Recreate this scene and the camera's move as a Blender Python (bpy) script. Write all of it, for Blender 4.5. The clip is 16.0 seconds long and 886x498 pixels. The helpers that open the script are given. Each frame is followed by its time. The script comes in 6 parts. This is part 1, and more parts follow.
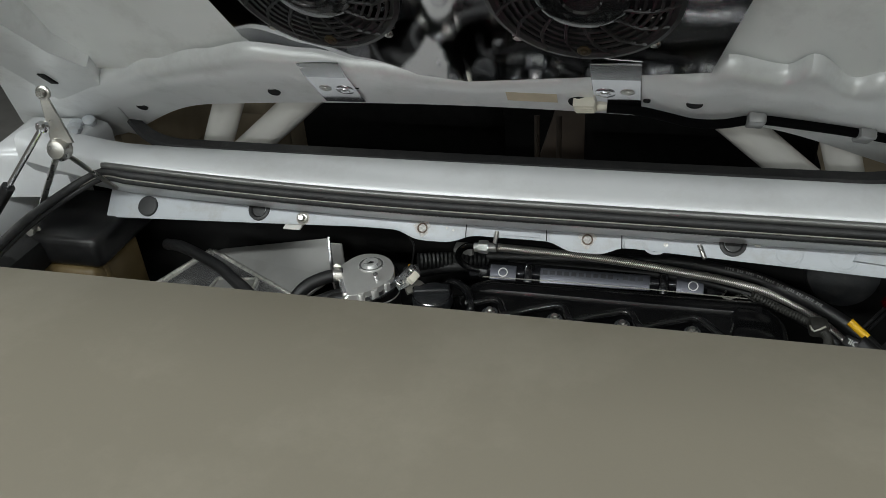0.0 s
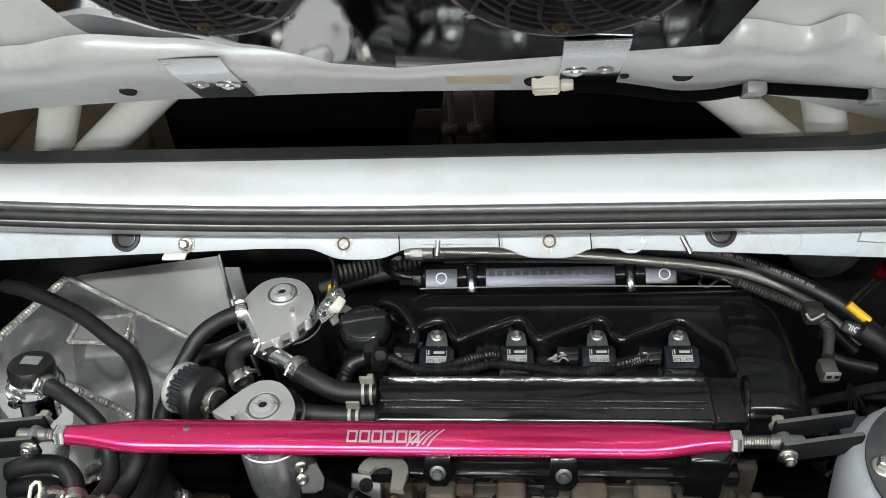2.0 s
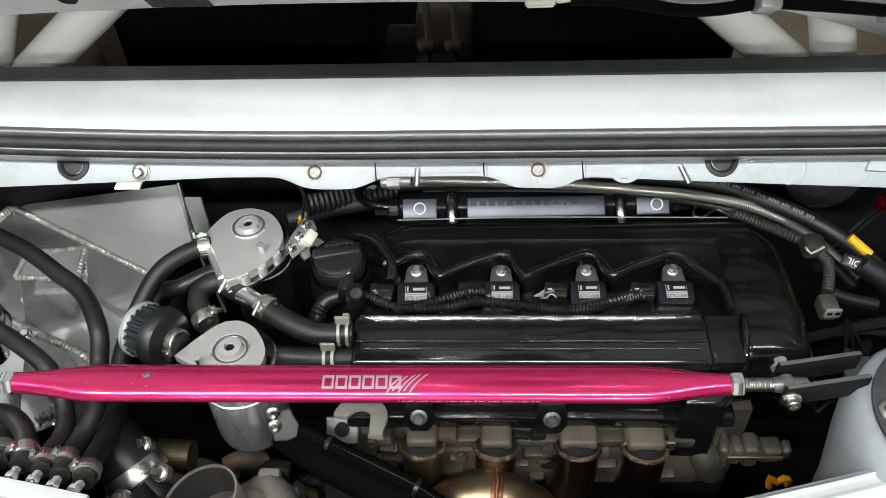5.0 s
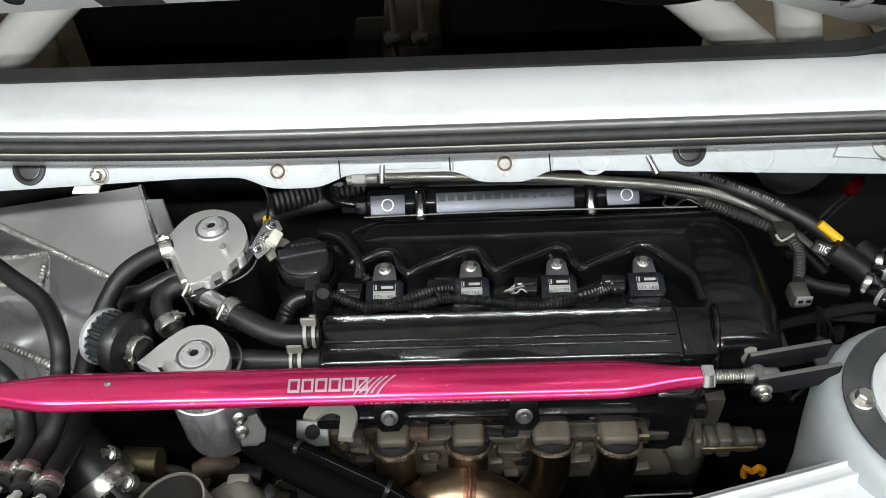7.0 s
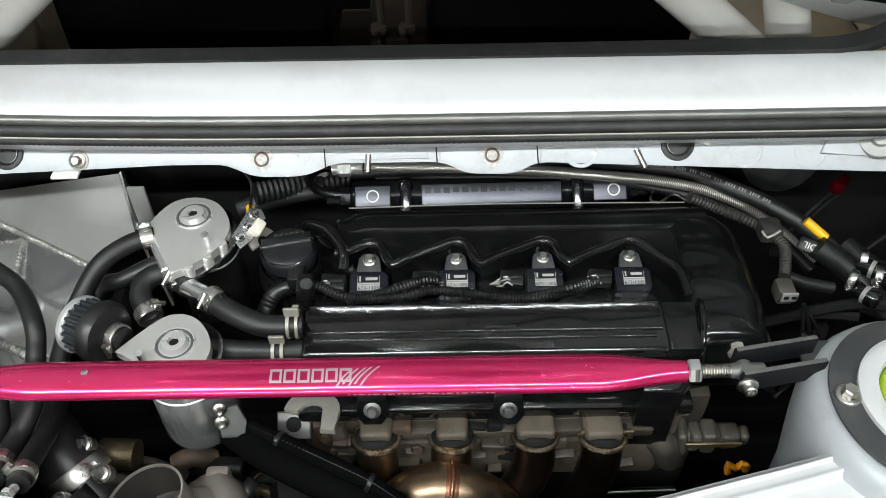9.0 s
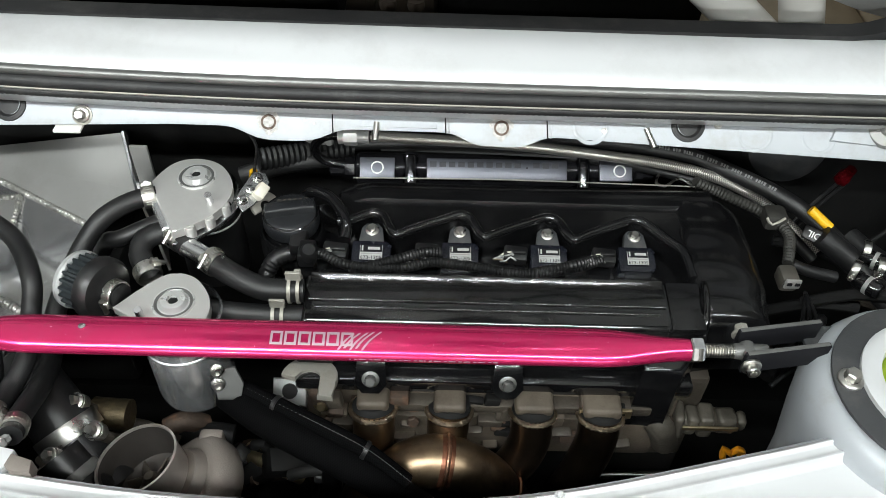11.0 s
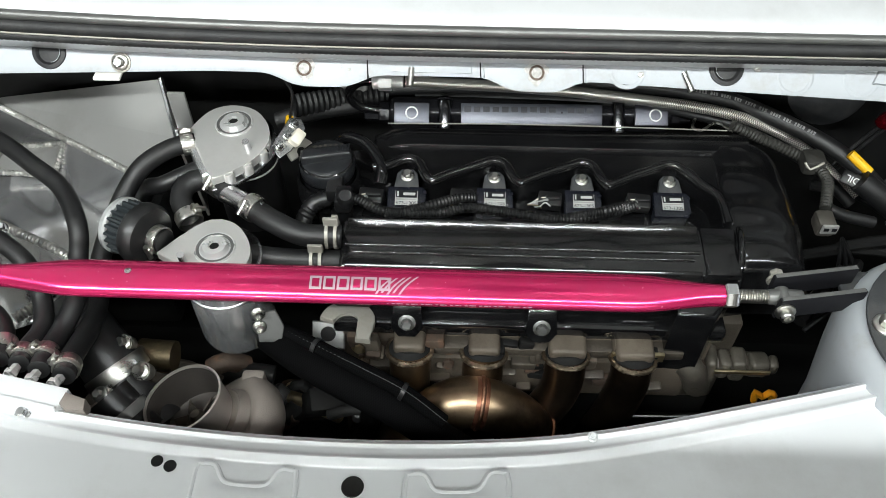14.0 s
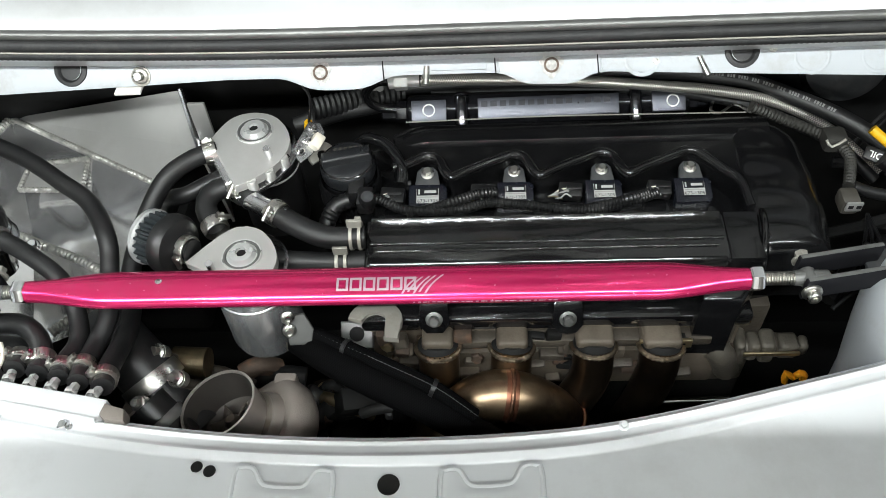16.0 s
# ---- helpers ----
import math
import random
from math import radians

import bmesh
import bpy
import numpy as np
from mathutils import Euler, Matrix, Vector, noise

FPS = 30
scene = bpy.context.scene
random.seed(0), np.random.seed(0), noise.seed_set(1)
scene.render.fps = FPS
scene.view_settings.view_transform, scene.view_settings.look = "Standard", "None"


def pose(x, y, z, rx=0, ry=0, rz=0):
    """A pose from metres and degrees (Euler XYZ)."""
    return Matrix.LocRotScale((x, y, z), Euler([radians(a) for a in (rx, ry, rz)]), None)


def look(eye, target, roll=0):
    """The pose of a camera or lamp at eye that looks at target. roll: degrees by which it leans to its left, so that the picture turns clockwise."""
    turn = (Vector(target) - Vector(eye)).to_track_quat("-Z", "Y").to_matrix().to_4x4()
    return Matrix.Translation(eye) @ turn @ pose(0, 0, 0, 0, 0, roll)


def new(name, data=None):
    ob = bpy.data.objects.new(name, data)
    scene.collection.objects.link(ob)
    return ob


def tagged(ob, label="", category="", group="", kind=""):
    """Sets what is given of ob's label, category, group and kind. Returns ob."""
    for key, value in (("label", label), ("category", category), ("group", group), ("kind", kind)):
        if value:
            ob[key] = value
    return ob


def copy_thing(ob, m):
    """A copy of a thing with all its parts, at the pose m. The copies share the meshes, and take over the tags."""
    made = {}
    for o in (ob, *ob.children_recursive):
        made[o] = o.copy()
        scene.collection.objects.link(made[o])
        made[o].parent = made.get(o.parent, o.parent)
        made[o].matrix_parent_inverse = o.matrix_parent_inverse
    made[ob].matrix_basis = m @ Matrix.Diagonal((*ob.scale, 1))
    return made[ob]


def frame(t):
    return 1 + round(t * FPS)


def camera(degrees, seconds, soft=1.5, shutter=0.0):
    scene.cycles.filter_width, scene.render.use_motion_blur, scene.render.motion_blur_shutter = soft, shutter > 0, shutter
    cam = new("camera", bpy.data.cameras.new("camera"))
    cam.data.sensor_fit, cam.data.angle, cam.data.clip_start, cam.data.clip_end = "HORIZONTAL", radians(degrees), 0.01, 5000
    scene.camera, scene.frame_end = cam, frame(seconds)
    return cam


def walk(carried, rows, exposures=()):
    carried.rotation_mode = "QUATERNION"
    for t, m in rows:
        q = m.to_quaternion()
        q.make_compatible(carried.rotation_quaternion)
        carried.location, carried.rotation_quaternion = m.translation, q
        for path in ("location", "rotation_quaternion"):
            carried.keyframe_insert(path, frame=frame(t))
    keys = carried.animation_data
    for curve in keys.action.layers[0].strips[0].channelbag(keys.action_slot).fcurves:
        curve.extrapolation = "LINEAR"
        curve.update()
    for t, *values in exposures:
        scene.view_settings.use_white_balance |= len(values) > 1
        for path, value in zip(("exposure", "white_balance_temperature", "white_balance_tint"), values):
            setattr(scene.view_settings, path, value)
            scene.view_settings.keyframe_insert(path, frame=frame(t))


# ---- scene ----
cam = camera(56.1, 16.0, soft=0.6)
PATH = [
    (0, (0.075, -0.874, 1.52), (-0.414, 0.743, 0.449), -4.7),
    (0.5, (0.001, -0.824, 1.517), (-0.262, 0.82, 0.409), -5.2),
    (1, (0.003, -0.732, 1.501), (-0.227, 0.87, 0.327), -5.0),
    (1.5, (-0.012, -0.681, 1.498), (-0.324, 0.861, 0.264), -2.5),
    (2, (-0.051, -0.643, 1.506), (-0.209, 0.89, 0.232), -4.3),
    (2.5, (-0.086, -0.632, 1.503), (-0.146, 0.893, 0.211), -3.1),
    (3, (-0.088, -0.626, 1.501), (-0.138, 0.872, 0.176), -3.6),
    (3.5, (-0.082, -0.614, 1.5), (-0.175, 0.862, 0.154), -3.1),
    (4, (-0.075, -0.605, 1.49), (-0.189, 0.845, 0.118), -2.6),
    (4.2, (-0.075, -0.601, 1.48), (-0.183, 0.832, 0.09), -2.5),
    (6.5, (-0.056, -0.577, 1.467), (-0.099, 0.821, 0.037), -3.2),
    (7, (-0.055, -0.575, 1.466), (-0.093, 0.818, 0.031), -2.8),
    (7.5, (-0.055, -0.574, 1.46), (-0.066, 0.818, 0.024), -2.4),
    (8, (-0.057, -0.574, 1.456), (-0.056, 0.818, 0.02), -1.5),
    (10.5, (-0.065, -0.581, 1.45), (-0.042, 0.812, 0.014), 1.2),
    (11, (-0.075, -0.587, 1.432), (-0.039, 0.8, -0.009), 2.6),
    (11.5, (-0.074, -0.588, 1.437), (-0.051, 0.78, -0.022), 2.4),
    (12, (-0.077, -0.593, 1.44), (-0.084, 0.756, -0.036), 2.8),
    (12.5, (-0.074, -0.59, 1.441), (-0.108, 0.727, -0.064), 2.3),
    (13, (-0.077, -0.591, 1.438), (-0.102, 0.725, -0.067), 2.0),
    (13.5, (-0.079, -0.59, 1.439), (-0.119, 0.694, -0.094), 1.4),
    (14, (-0.08, -0.59, 1.44), (-0.112, 0.692, -0.095), 0.4),
    (14.5, (-0.079, -0.59, 1.444), (-0.12, 0.687, -0.095), -0.6),
    (15, (-0.081, -0.595, 1.456), (-0.179, 0.663, -0.096), -2.0),
    (15.5, (-0.082, -0.593, 1.446), (-0.171, 0.675, -0.099), -3.2),
    (16, (-0.08, -0.59, 1.448), (-0.168, 0.674, -0.099), -4.3),
]
walk(cam, [(t, look(eye, target, roll)) for t, eye, target, roll in PATH],
     exposures=[(0, -0.9), (0.5, -0.27), (1.0, -0.15), (1.5, -0.05), (2.0, 0.1), (3.5, 0.2), (7.0, 0.2), (12.0, 0.24), (16.0, 0.32)])

# ---- world and lamps ----
world = bpy.data.worlds.new("garage_world")
scene.world = world
world.use_nodes = True
world.node_tree.nodes["Background"].inputs[0].default_value = (1.0, 0.98, 0.95, 1)
world.node_tree.nodes["Background"].inputs[1].default_value = 0.012


def lamp(name, x, y, z, sx, sy, power, tint, turn=0):
    data = bpy.data.lights.new(name, "AREA")
    data.shape, data.size, data.size_y, data.energy, data.color = "RECTANGLE", sx, sy, power, tint
    ob = new(name, data)
    ob.matrix_world = pose(x, y, z, 0, 0, turn)
    return ob


COOL = (0.95, 1.0, 0.985)
# Rear and side lamps are unseen, added to light the beam and lid.
LAMPS = [(-1.0, -1.4, 1.5, 57), (0.7, -1.4, 1.5, 31), (-1.1, -2.8, 1.5, 36), (0.9, -2.8, 1.5, 36), (-1.1, -4.3, 1.5, 95), (0.9, -4.3, 1.5, 72), (-2.4, 0.6, 1.2, 34), (3.4, 1.4, 1.2, 8)]
for lx, ly, ln, watts in LAMPS:
    lamp("unseen_tube_lamp", lx, ly, 2.66, ln, 0.07, watts, COOL)

# ---- materials ----


def mat(name, base, rough=0.5, metal=0.0, vary=0.15, scale=30.0, bump=0.0, bump_scale=300.0, coat=0.0, spec=0.5, dirt=None, dirt_amt=0.0, dirt_scale=14.0, rvary=0.12):
    m = bpy.data.materials.new(name)
    m.use_nodes = True
    nt = m.node_tree
    n, l = nt.nodes, nt.links
    b = n["Principled BSDF"]
    co = n.new("ShaderNodeTexCoord")
    big = n.new("ShaderNodeTexNoise")
    big.inputs["Scale"].default_value, big.inputs["Detail"].default_value = scale, 5
    fine = n.new("ShaderNodeTexNoise")
    fine.inputs["Scale"].default_value, fine.inputs["Detail"].default_value = bump_scale, 3
    l.new(co.outputs["Object"], big.inputs["Vector"])
    l.new(co.outputs["Object"], fine.inputs["Vector"])
    dark = tuple(c * (1 - vary) for c in base)
    light = tuple(min(1, c * (1 + vary)) for c in base)
    ramp = n.new("ShaderNodeValToRGB")
    ramp.color_ramp.elements[0].position, ramp.color_ramp.elements[1].position = 0.3, 0.7
    ramp.color_ramp.elements[0].color, ramp.color_ramp.elements[1].color = (*dark, 1), (*light, 1)
    l.new(big.outputs["Fac"], ramp.inputs["Fac"])
    colour = ramp.outputs["Color"]
    if dirt:
        spots = n.new("ShaderNodeTexNoise")
        spots.inputs["Scale"].default_value, spots.inputs["Detail"].default_value, spots.inputs["Roughness"].default_value = dirt_scale, 8, 0.7
        l.new(co.outputs["Object"], spots.inputs["Vector"])
        cut = n.new("ShaderNodeMapRange")
        cut.inputs["From Min"].default_value, cut.inputs["From Max"].default_value, cut.inputs["To Max"].default_value = 0.5, 0.72, dirt_amt
        l.new(spots.outputs["Fac"], cut.inputs["Value"])
        mix = n.new("ShaderNodeMix")
        mix.data_type = "RGBA"
        l.new(cut.outputs["Result"], mix.inputs["Factor"])
        l.new(colour, mix.inputs["A"])
        mix.inputs["B"].default_value = (*dirt, 1)
        colour = mix.outputs["Result"]
    l.new(colour, b.inputs["Base Color"])
    rr = n.new("ShaderNodeMapRange")
    rr.inputs["To Min"].default_value, rr.inputs["To Max"].default_value = max(0.02, rough - rvary), min(1, rough + rvary)
    l.new(big.outputs["Fac"], rr.inputs["Value"])
    l.new(rr.outputs["Result"], b.inputs["Roughness"])
    b.inputs["Metallic"].default_value = metal
    b.inputs["Specular IOR Level"].default_value = spec
    b.inputs["Coat Weight"].default_value, b.inputs["Coat Roughness"].default_value = coat, 0.06
    if bump:
        bp = n.new("ShaderNodeBump")
        bp.inputs["Strength"].default_value, bp.inputs["Distance"].default_value = bump, 0.001
        l.new(fine.outputs["Fac"], bp.inputs["Height"])
        l.new(bp.outputs["Normal"], b.inputs["Normal"])
    return m


def brushed(name, base, rough, stretch=(4, 400, 400), vary=0.12, metal=1.0):
    m = mat(name, base, rough, metal, vary, 8, 0, 300)
    nt = m.node_tree
    n, l = nt.nodes, nt.links
    co = n.new("ShaderNodeTexCoord")
    mp = n.new("ShaderNodeMapping")
    mp.inputs["Scale"].default_value = stretch
    tx = n.new("ShaderNodeTexNoise")
    tx.inputs["Scale"].default_value, tx.inputs["Detail"].default_value = 1.0, 4
    bp = n.new("ShaderNodeBump")
    bp.inputs["Strength"].default_value, bp.inputs["Distance"].default_value = 0.15, 0.0004
    l.new(co.outputs["Object"], mp.inputs["Vector"])
    l.new(mp.outputs["Vector"], tx.inputs["Vector"])
    l.new(tx.outputs["Fac"], bp.inputs["Height"])
    l.new(bp.outputs["Normal"], n["Principled BSDF"].inputs["Normal"])
    return m


def woven(name, dark, light, metal, rough, across, along):
    m = bpy.data.materials.new(name)
    m.use_nodes = True
    n, l = m.node_tree.nodes, m.node_tree.links
    b = n["Principled BSDF"]
    uv = n.new("ShaderNodeUVMap")
    mp = n.new("ShaderNodeMapping")
    mp.inputs["Scale"].default_value = (across, along, 1)
    ck = n.new("ShaderNodeTexChecker")
    ck.inputs["Scale"].default_value = 1.0
    ck.inputs["Color1"].default_value, ck.inputs["Color2"].default_value = (*dark, 1), (*light, 1)
    l.new(uv.outputs["UV"], mp.inputs["Vector"])
    l.new(mp.outputs["Vector"], ck.inputs["Vector"])
    l.new(ck.outputs["Color"], b.inputs["Base Color"])
    bp = n.new("ShaderNodeBump")
    bp.inputs["Strength"].default_value, bp.inputs["Distance"].default_value = 0.5, 0.0006
    l.new(ck.outputs["Fac"], bp.inputs["Height"])
    l.new(bp.outputs["Normal"], b.inputs["Normal"])
    b.inputs["Metallic"].default_value, b.inputs["Roughness"].default_value = metal, rough
    b.inputs["Specular IOR Level"].default_value = 0.3 if metal else 0.03
    return m


SILVER = mat("silver_body_paint", (0.66, 0.67, 0.685), 0.38, 0.15, 0.04, 6, 0.03, 900, coat=0.4, dirt=(0.33, 0.31, 0.29), dirt_amt=0.25, dirt_scale=9)
BAYPAINT = mat("pale_bay_paint", (0.42, 0.442, 0.468), 0.45, 0.15, 0.05, 9, 0.04, 700, dirt=(0.3, 0.27, 0.24), dirt_amt=0.45, dirt_scale=34)
LIDPAINT = mat("grey_lid_paint", (0.78, 0.79, 0.79), 0.4, 0.25, 0.05, 7, 0.04, 700, coat=0.2, dirt=(0.3, 0.29, 0.27), dirt_amt=0.3, dirt_scale=11)
LIDLINER = mat("grey_lid_skin", (0.76, 0.77, 0.76), 0.6, 0.1, 0.08, 5, 0.05, 400, dirt=(0.36, 0.35, 0.33), dirt_amt=0.4, dirt_scale=6)
GLOSSBLACK = mat("gloss_black_paint", (0.005, 0.005, 0.0055), 0.13, 0, 0.3, 20, 0.14, 170, coat=0.5, dirt=(0.03, 0.03, 0.03), dirt_amt=0.5, dirt_scale=30, rvary=0.06)
PLASTIC = mat("black_plastic", (0.009, 0.009, 0.0095), 0.36, 0, 0.3, 40, 0.15, 900, dirt=(0.035, 0.032, 0.03), dirt_amt=0.4, dirt_scale=40)
COILBLACK = mat("coil_plastic", (0.008, 0.009, 0.014), 0.25, 0, 0.2, 60, 0.1, 1200)
RUBBER = mat("black_rubber", (0.018, 0.018, 0.019), 0.55, 0, 0.25, 40, 0.2, 900, dirt=(0.09, 0.085, 0.08), dirt_amt=0.35, dirt_scale=35)
HOSE = mat("hose_rubber", (0.009, 0.009, 0.0095), 0.46, 0, 0.3, 25, 0.25, 1400, dirt=(0.035, 0.033, 0.031), dirt_amt=0.35, dirt_scale=28)
# Near-black for grimy metal, and for shade painted into walls and holes.
DARK = mat("grime_and_deep_shade", (0.007, 0.007, 0.007), 0.7, 0, 0.4, 14, 0.3, 200, spec=0.25, dirt=(0.022, 0.02, 0.017), dirt_amt=0.5, dirt_scale=10)
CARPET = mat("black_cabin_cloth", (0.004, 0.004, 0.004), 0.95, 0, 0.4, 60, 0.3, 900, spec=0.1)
ALU = brushed("brushed_aluminium", (0.74, 0.75, 0.77), 0.22, (6, 6, 500), 0.12, 0.85)
MATTALU = mat("matt_aluminium_plate", (0.5, 0.495, 0.48), 0.42, 0.65, 0.08, 10, 0.08, 1200, dirt=(0.36, 0.34, 0.31), dirt_amt=0.4, dirt_scale=9)
TOPALU = mat("machined_can_top", (0.68, 0.67, 0.65), 0.32, 0.6, 0.06, 10, 0.05, 1200, dirt=(0.42, 0.4, 0.37), dirt_amt=0.3, dirt_scale=9)
POLALU = mat("polished_aluminium", (0.7, 0.71, 0.73), 0.24, 1, 0.08, 9, 0.05, 500, dirt=(0.45, 0.42, 0.38), dirt_amt=0.4, dirt_scale=14)
SHEETALU = mat("bright_sheet_aluminium", (0.82, 0.82, 0.83), 0.17, 0.88, 0.1, 7, 0.3, 30, dirt=(0.6, 0.58, 0.55), dirt_amt=0.5, dirt_scale=10)
WELD = mat("weld_bead", (0.5, 0.49, 0.46), 0.4, 0.7, 0.25, 120, 0.5, 500)
STEEL = mat("zinc_steel", (0.58, 0.57, 0.54), 0.3, 1, 0.15, 60, 0.1, 900, dirt=(0.3, 0.24, 0.17), dirt_amt=0.4, dirt_scale=60)
BRASSY = mat("yellow_zinc_steel", (0.5, 0.42, 0.27), 0.38, 1, 0.2, 60, 0.15, 800, dirt=(0.2, 0.14, 0.08), dirt_amt=0.5, dirt_scale=50)
CHROME = mat("chrome", (0.8, 0.8, 0.82), 0.1, 1, 0.04, 30, 0, 300, rvary=0.04)
PINK = mat("magenta_anodised_aluminium", (0.74, 0.028, 0.15), 0.2, 0.7, 0.06, 12, 0.02, 900, dirt=(0.5, 0.1, 0.22), dirt_amt=0.2, dirt_scale=50, rvary=0.05, coat=0.5)
PINKCHIP = mat("bare_chip", (0.75, 0.55, 0.6), 0.4, 0.6)
MARK = mat("silver_print", (0.4, 0.36, 0.38), 0.4, 0.4, 0.05)
BRONZE = mat("heat_tinted_steel", (0.27, 0.195, 0.125), 0.36, 1, 0.5, 26, 0.12, 300, dirt=(0.075, 0.035, 0.035), dirt_amt=1.0, dirt_scale=17)
DARKBRONZE = mat("dark_heat_tinted_steel", (0.125, 0.09, 0.065), 0.36, 1, 0.4, 20, 0.08, 500, dirt=(0.06, 0.045, 0.04), dirt_amt=0.8, dirt_scale=12)
PALEBEAD = mat("pale_weld_bead", (0.42, 0.34, 0.25), 0.34, 1, 0.4, 160, 0.5, 500)
HEATBEAD = mat("heat_tinted_weld", (0.26, 0.14, 0.09), 0.36, 1, 0.5, 90, 0.5, 500)
CASTALU = mat("grimy_cast_aluminium", (0.078, 0.066, 0.053), 0.5, 0.3, 0.25, 30, 0.6, 350, dirt=(0.045, 0.036, 0.028), dirt_amt=0.85, dirt_scale=22)
RUSTY = mat("rusty_cast_iron", (0.085, 0.06, 0.045), 0.7, 0.4, 0.35, 40, 0.6, 350, dirt=(0.22, 0.1, 0.05), dirt_amt=0.6, dirt_scale=40)
TURBO = mat("cast_turbo_housing", (0.2, 0.175, 0.155), 0.55, 0.3, 0.1, 40, 0.5, 700, dirt=(0.22, 0.19, 0.17), dirt_amt=0.5, dirt_scale=18)
SATIN = mat("satin_black_paint", (0.005, 0.005, 0.0055), 0.2, 0, 0.3, 18, 0.1, 120, coat=0.2, spec=0.4, dirt=(0.02, 0.02, 0.02), dirt_amt=0.4, dirt_scale=26)
CAPBLACK = mat("grained_black_cap", (0.016, 0.017, 0.019), 0.34, 0, 0.3, 60, 0.4, 900)
OLDBRASS = mat("tarnished_brass", (0.09, 0.07, 0.04), 0.45, 0.8, 0.4, 60, 0.3, 500, dirt=(0.04, 0.03, 0.02), dirt_amt=0.8, dirt_scale=40)
# Inlet metal darkened to carry the shade inside the bore.
BORE = mat("shaded_bore", (0.06, 0.053, 0.048), 0.5, 0.5, 0.15, 40, 0.2, 600)
GASKET = mat("stained_tan_gasket", (0.11, 0.09, 0.069), 0.6, 0.2, 0.3, 25, 0.4, 400, dirt=(0.05, 0.035, 0.025), dirt_amt=0.85, dirt_scale=18)
PLUGGREY = mat("grey_brown_plug", (0.07, 0.064, 0.055), 0.5, 0, 0.2, 60)
TURBOIN = mat("machined_inlet", (0.5, 0.46, 0.43), 0.35, 0.7, 0.1, 40, 0.1, 600)
WHITEPAINT = mat("white_cage_paint", (0.78, 0.76, 0.72), 0.35, 0, 0.05, 10, 0.05, 500, coat=0.2)
BEIGE = mat("beige_cabin_trim", (0.34, 0.28, 0.2), 0.8, 0, 0.2, 12, 0.3, 500)
BROWN = mat("brown_cabin_trim", (0.03, 0.02, 0.013), 0.85, 0, 0.3, 10, 0.3, 400)
WINGPAINT = mat("beige_grey_paint", (0.185, 0.166, 0.13), 0.5, 0.0, 0.04, 4, 0.03, 600, dirt=(0.34, 0.31, 0.26), dirt_amt=0.3, dirt_scale=5)
TOWERGREY = mat("dark_grey_plate", (0.045, 0.047, 0.05), 0.45, 0.1, 0.2, 30, 0.2, 600, dirt=(0.13, 0.12, 0.11), dirt_amt=0.4, dirt_scale=25)
GREEN = mat("lime_green_paint", (0.35, 0.5, 0.03), 0.4, 0.1, 0.1, 30)
GREYCAP = mat("pale_grey_bushing", (0.55, 0.56, 0.57), 0.5, 0, 0.08, 20, 0.1, 500)
WHITEPL = mat("ivory_plastic", (0.72, 0.68, 0.58), 0.45, 0, 0.08, 40)
GREYCLIP = mat("grey_clip", (0.3, 0.3, 0.29), 0.45, 0.2, 0.1, 40)
YELLOW = mat("yellow_sleeve", (0.8, 0.45, 0.01), 0.5, 0, 0.1, 60)
ORANGE = mat("orange_plastic", (0.7, 0.28, 0.01), 0.45, 0, 0.15, 60)
RED = mat("red_anodised", (0.2, 0.006, 0.012), 0.25, 0.8, 0.15, 60)
LABEL = mat("label_paper", (0.42, 0.42, 0.41), 0.5, 0, 0.05, 60)
PRINTGREY = mat("faded_hose_print", (0.2, 0.2, 0.195), 0.7, 0, 0.3, 300)
LOOMGREY = mat("dusty_grey_conduit", (0.026, 0.025, 0.022), 0.6, 0, 0.3, 60, 0.2, 700)
STAIN = mat("scuffed_paint", (0.5, 0.49, 0.47), 0.6, 0, 0.3, 260, 0.2, 500, dirt=(0.2, 0.17, 0.14), dirt_amt=0.7, dirt_scale=220)
RUSTRING = mat("rusted_thread", (0.12, 0.08, 0.058), 0.6, 0.3, 0.4, 300, 0.4, 600, dirt=(0.22, 0.2, 0.18), dirt_amt=0.7, dirt_scale=300)
TAPE = mat("yellowed_tape", (0.58, 0.5, 0.36), 0.6, 0, 0.1, 50)
AMBER = mat("aged_amber_bottle", (0.11, 0.075, 0.03), 0.45, 0, 0.25, 14, dirt=(0.2, 0.15, 0.08), dirt_amt=0.5)
MIRROR = mat("polished_mirror_sheet", (0.66, 0.66, 0.68), 0.07, 1, 0.12, 4, 0.15, 9, dirt=(0.5, 0.5, 0.51), dirt_amt=0.4, dirt_scale=7, rvary=0.03)
LIDCLIP = mat("painted_lead_clip", (0.32, 0.32, 0.32), 0.35, 0.4, 0.1, 40)
DULLALU = mat("dull_stained_aluminium", (0.085, 0.076, 0.062), 0.5, 0.3, 0.4, 40, 0.5, 400, dirt=(0.04, 0.034, 0.026), dirt_amt=0.7, dirt_scale=30)
HOOKSTEEL = mat("aged_hook_steel", (0.34, 0.325, 0.29), 0.45, 0.4, 0.12, 30, 0.1, 600, dirt=(0.17, 0.15, 0.11), dirt_amt=0.5, dirt_scale=30)
BOSSALU = mat("bright_turned_aluminium", (0.74, 0.74, 0.73), 0.3, 0.6, 0.06, 40, 0.03, 900)
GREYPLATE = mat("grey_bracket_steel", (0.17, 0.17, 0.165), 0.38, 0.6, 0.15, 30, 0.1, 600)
RAILBLACK = mat("black_anodised_rail", (0.012, 0.012, 0.014), 0.22, 0.2, 0.2, 40, 0.02, 900)
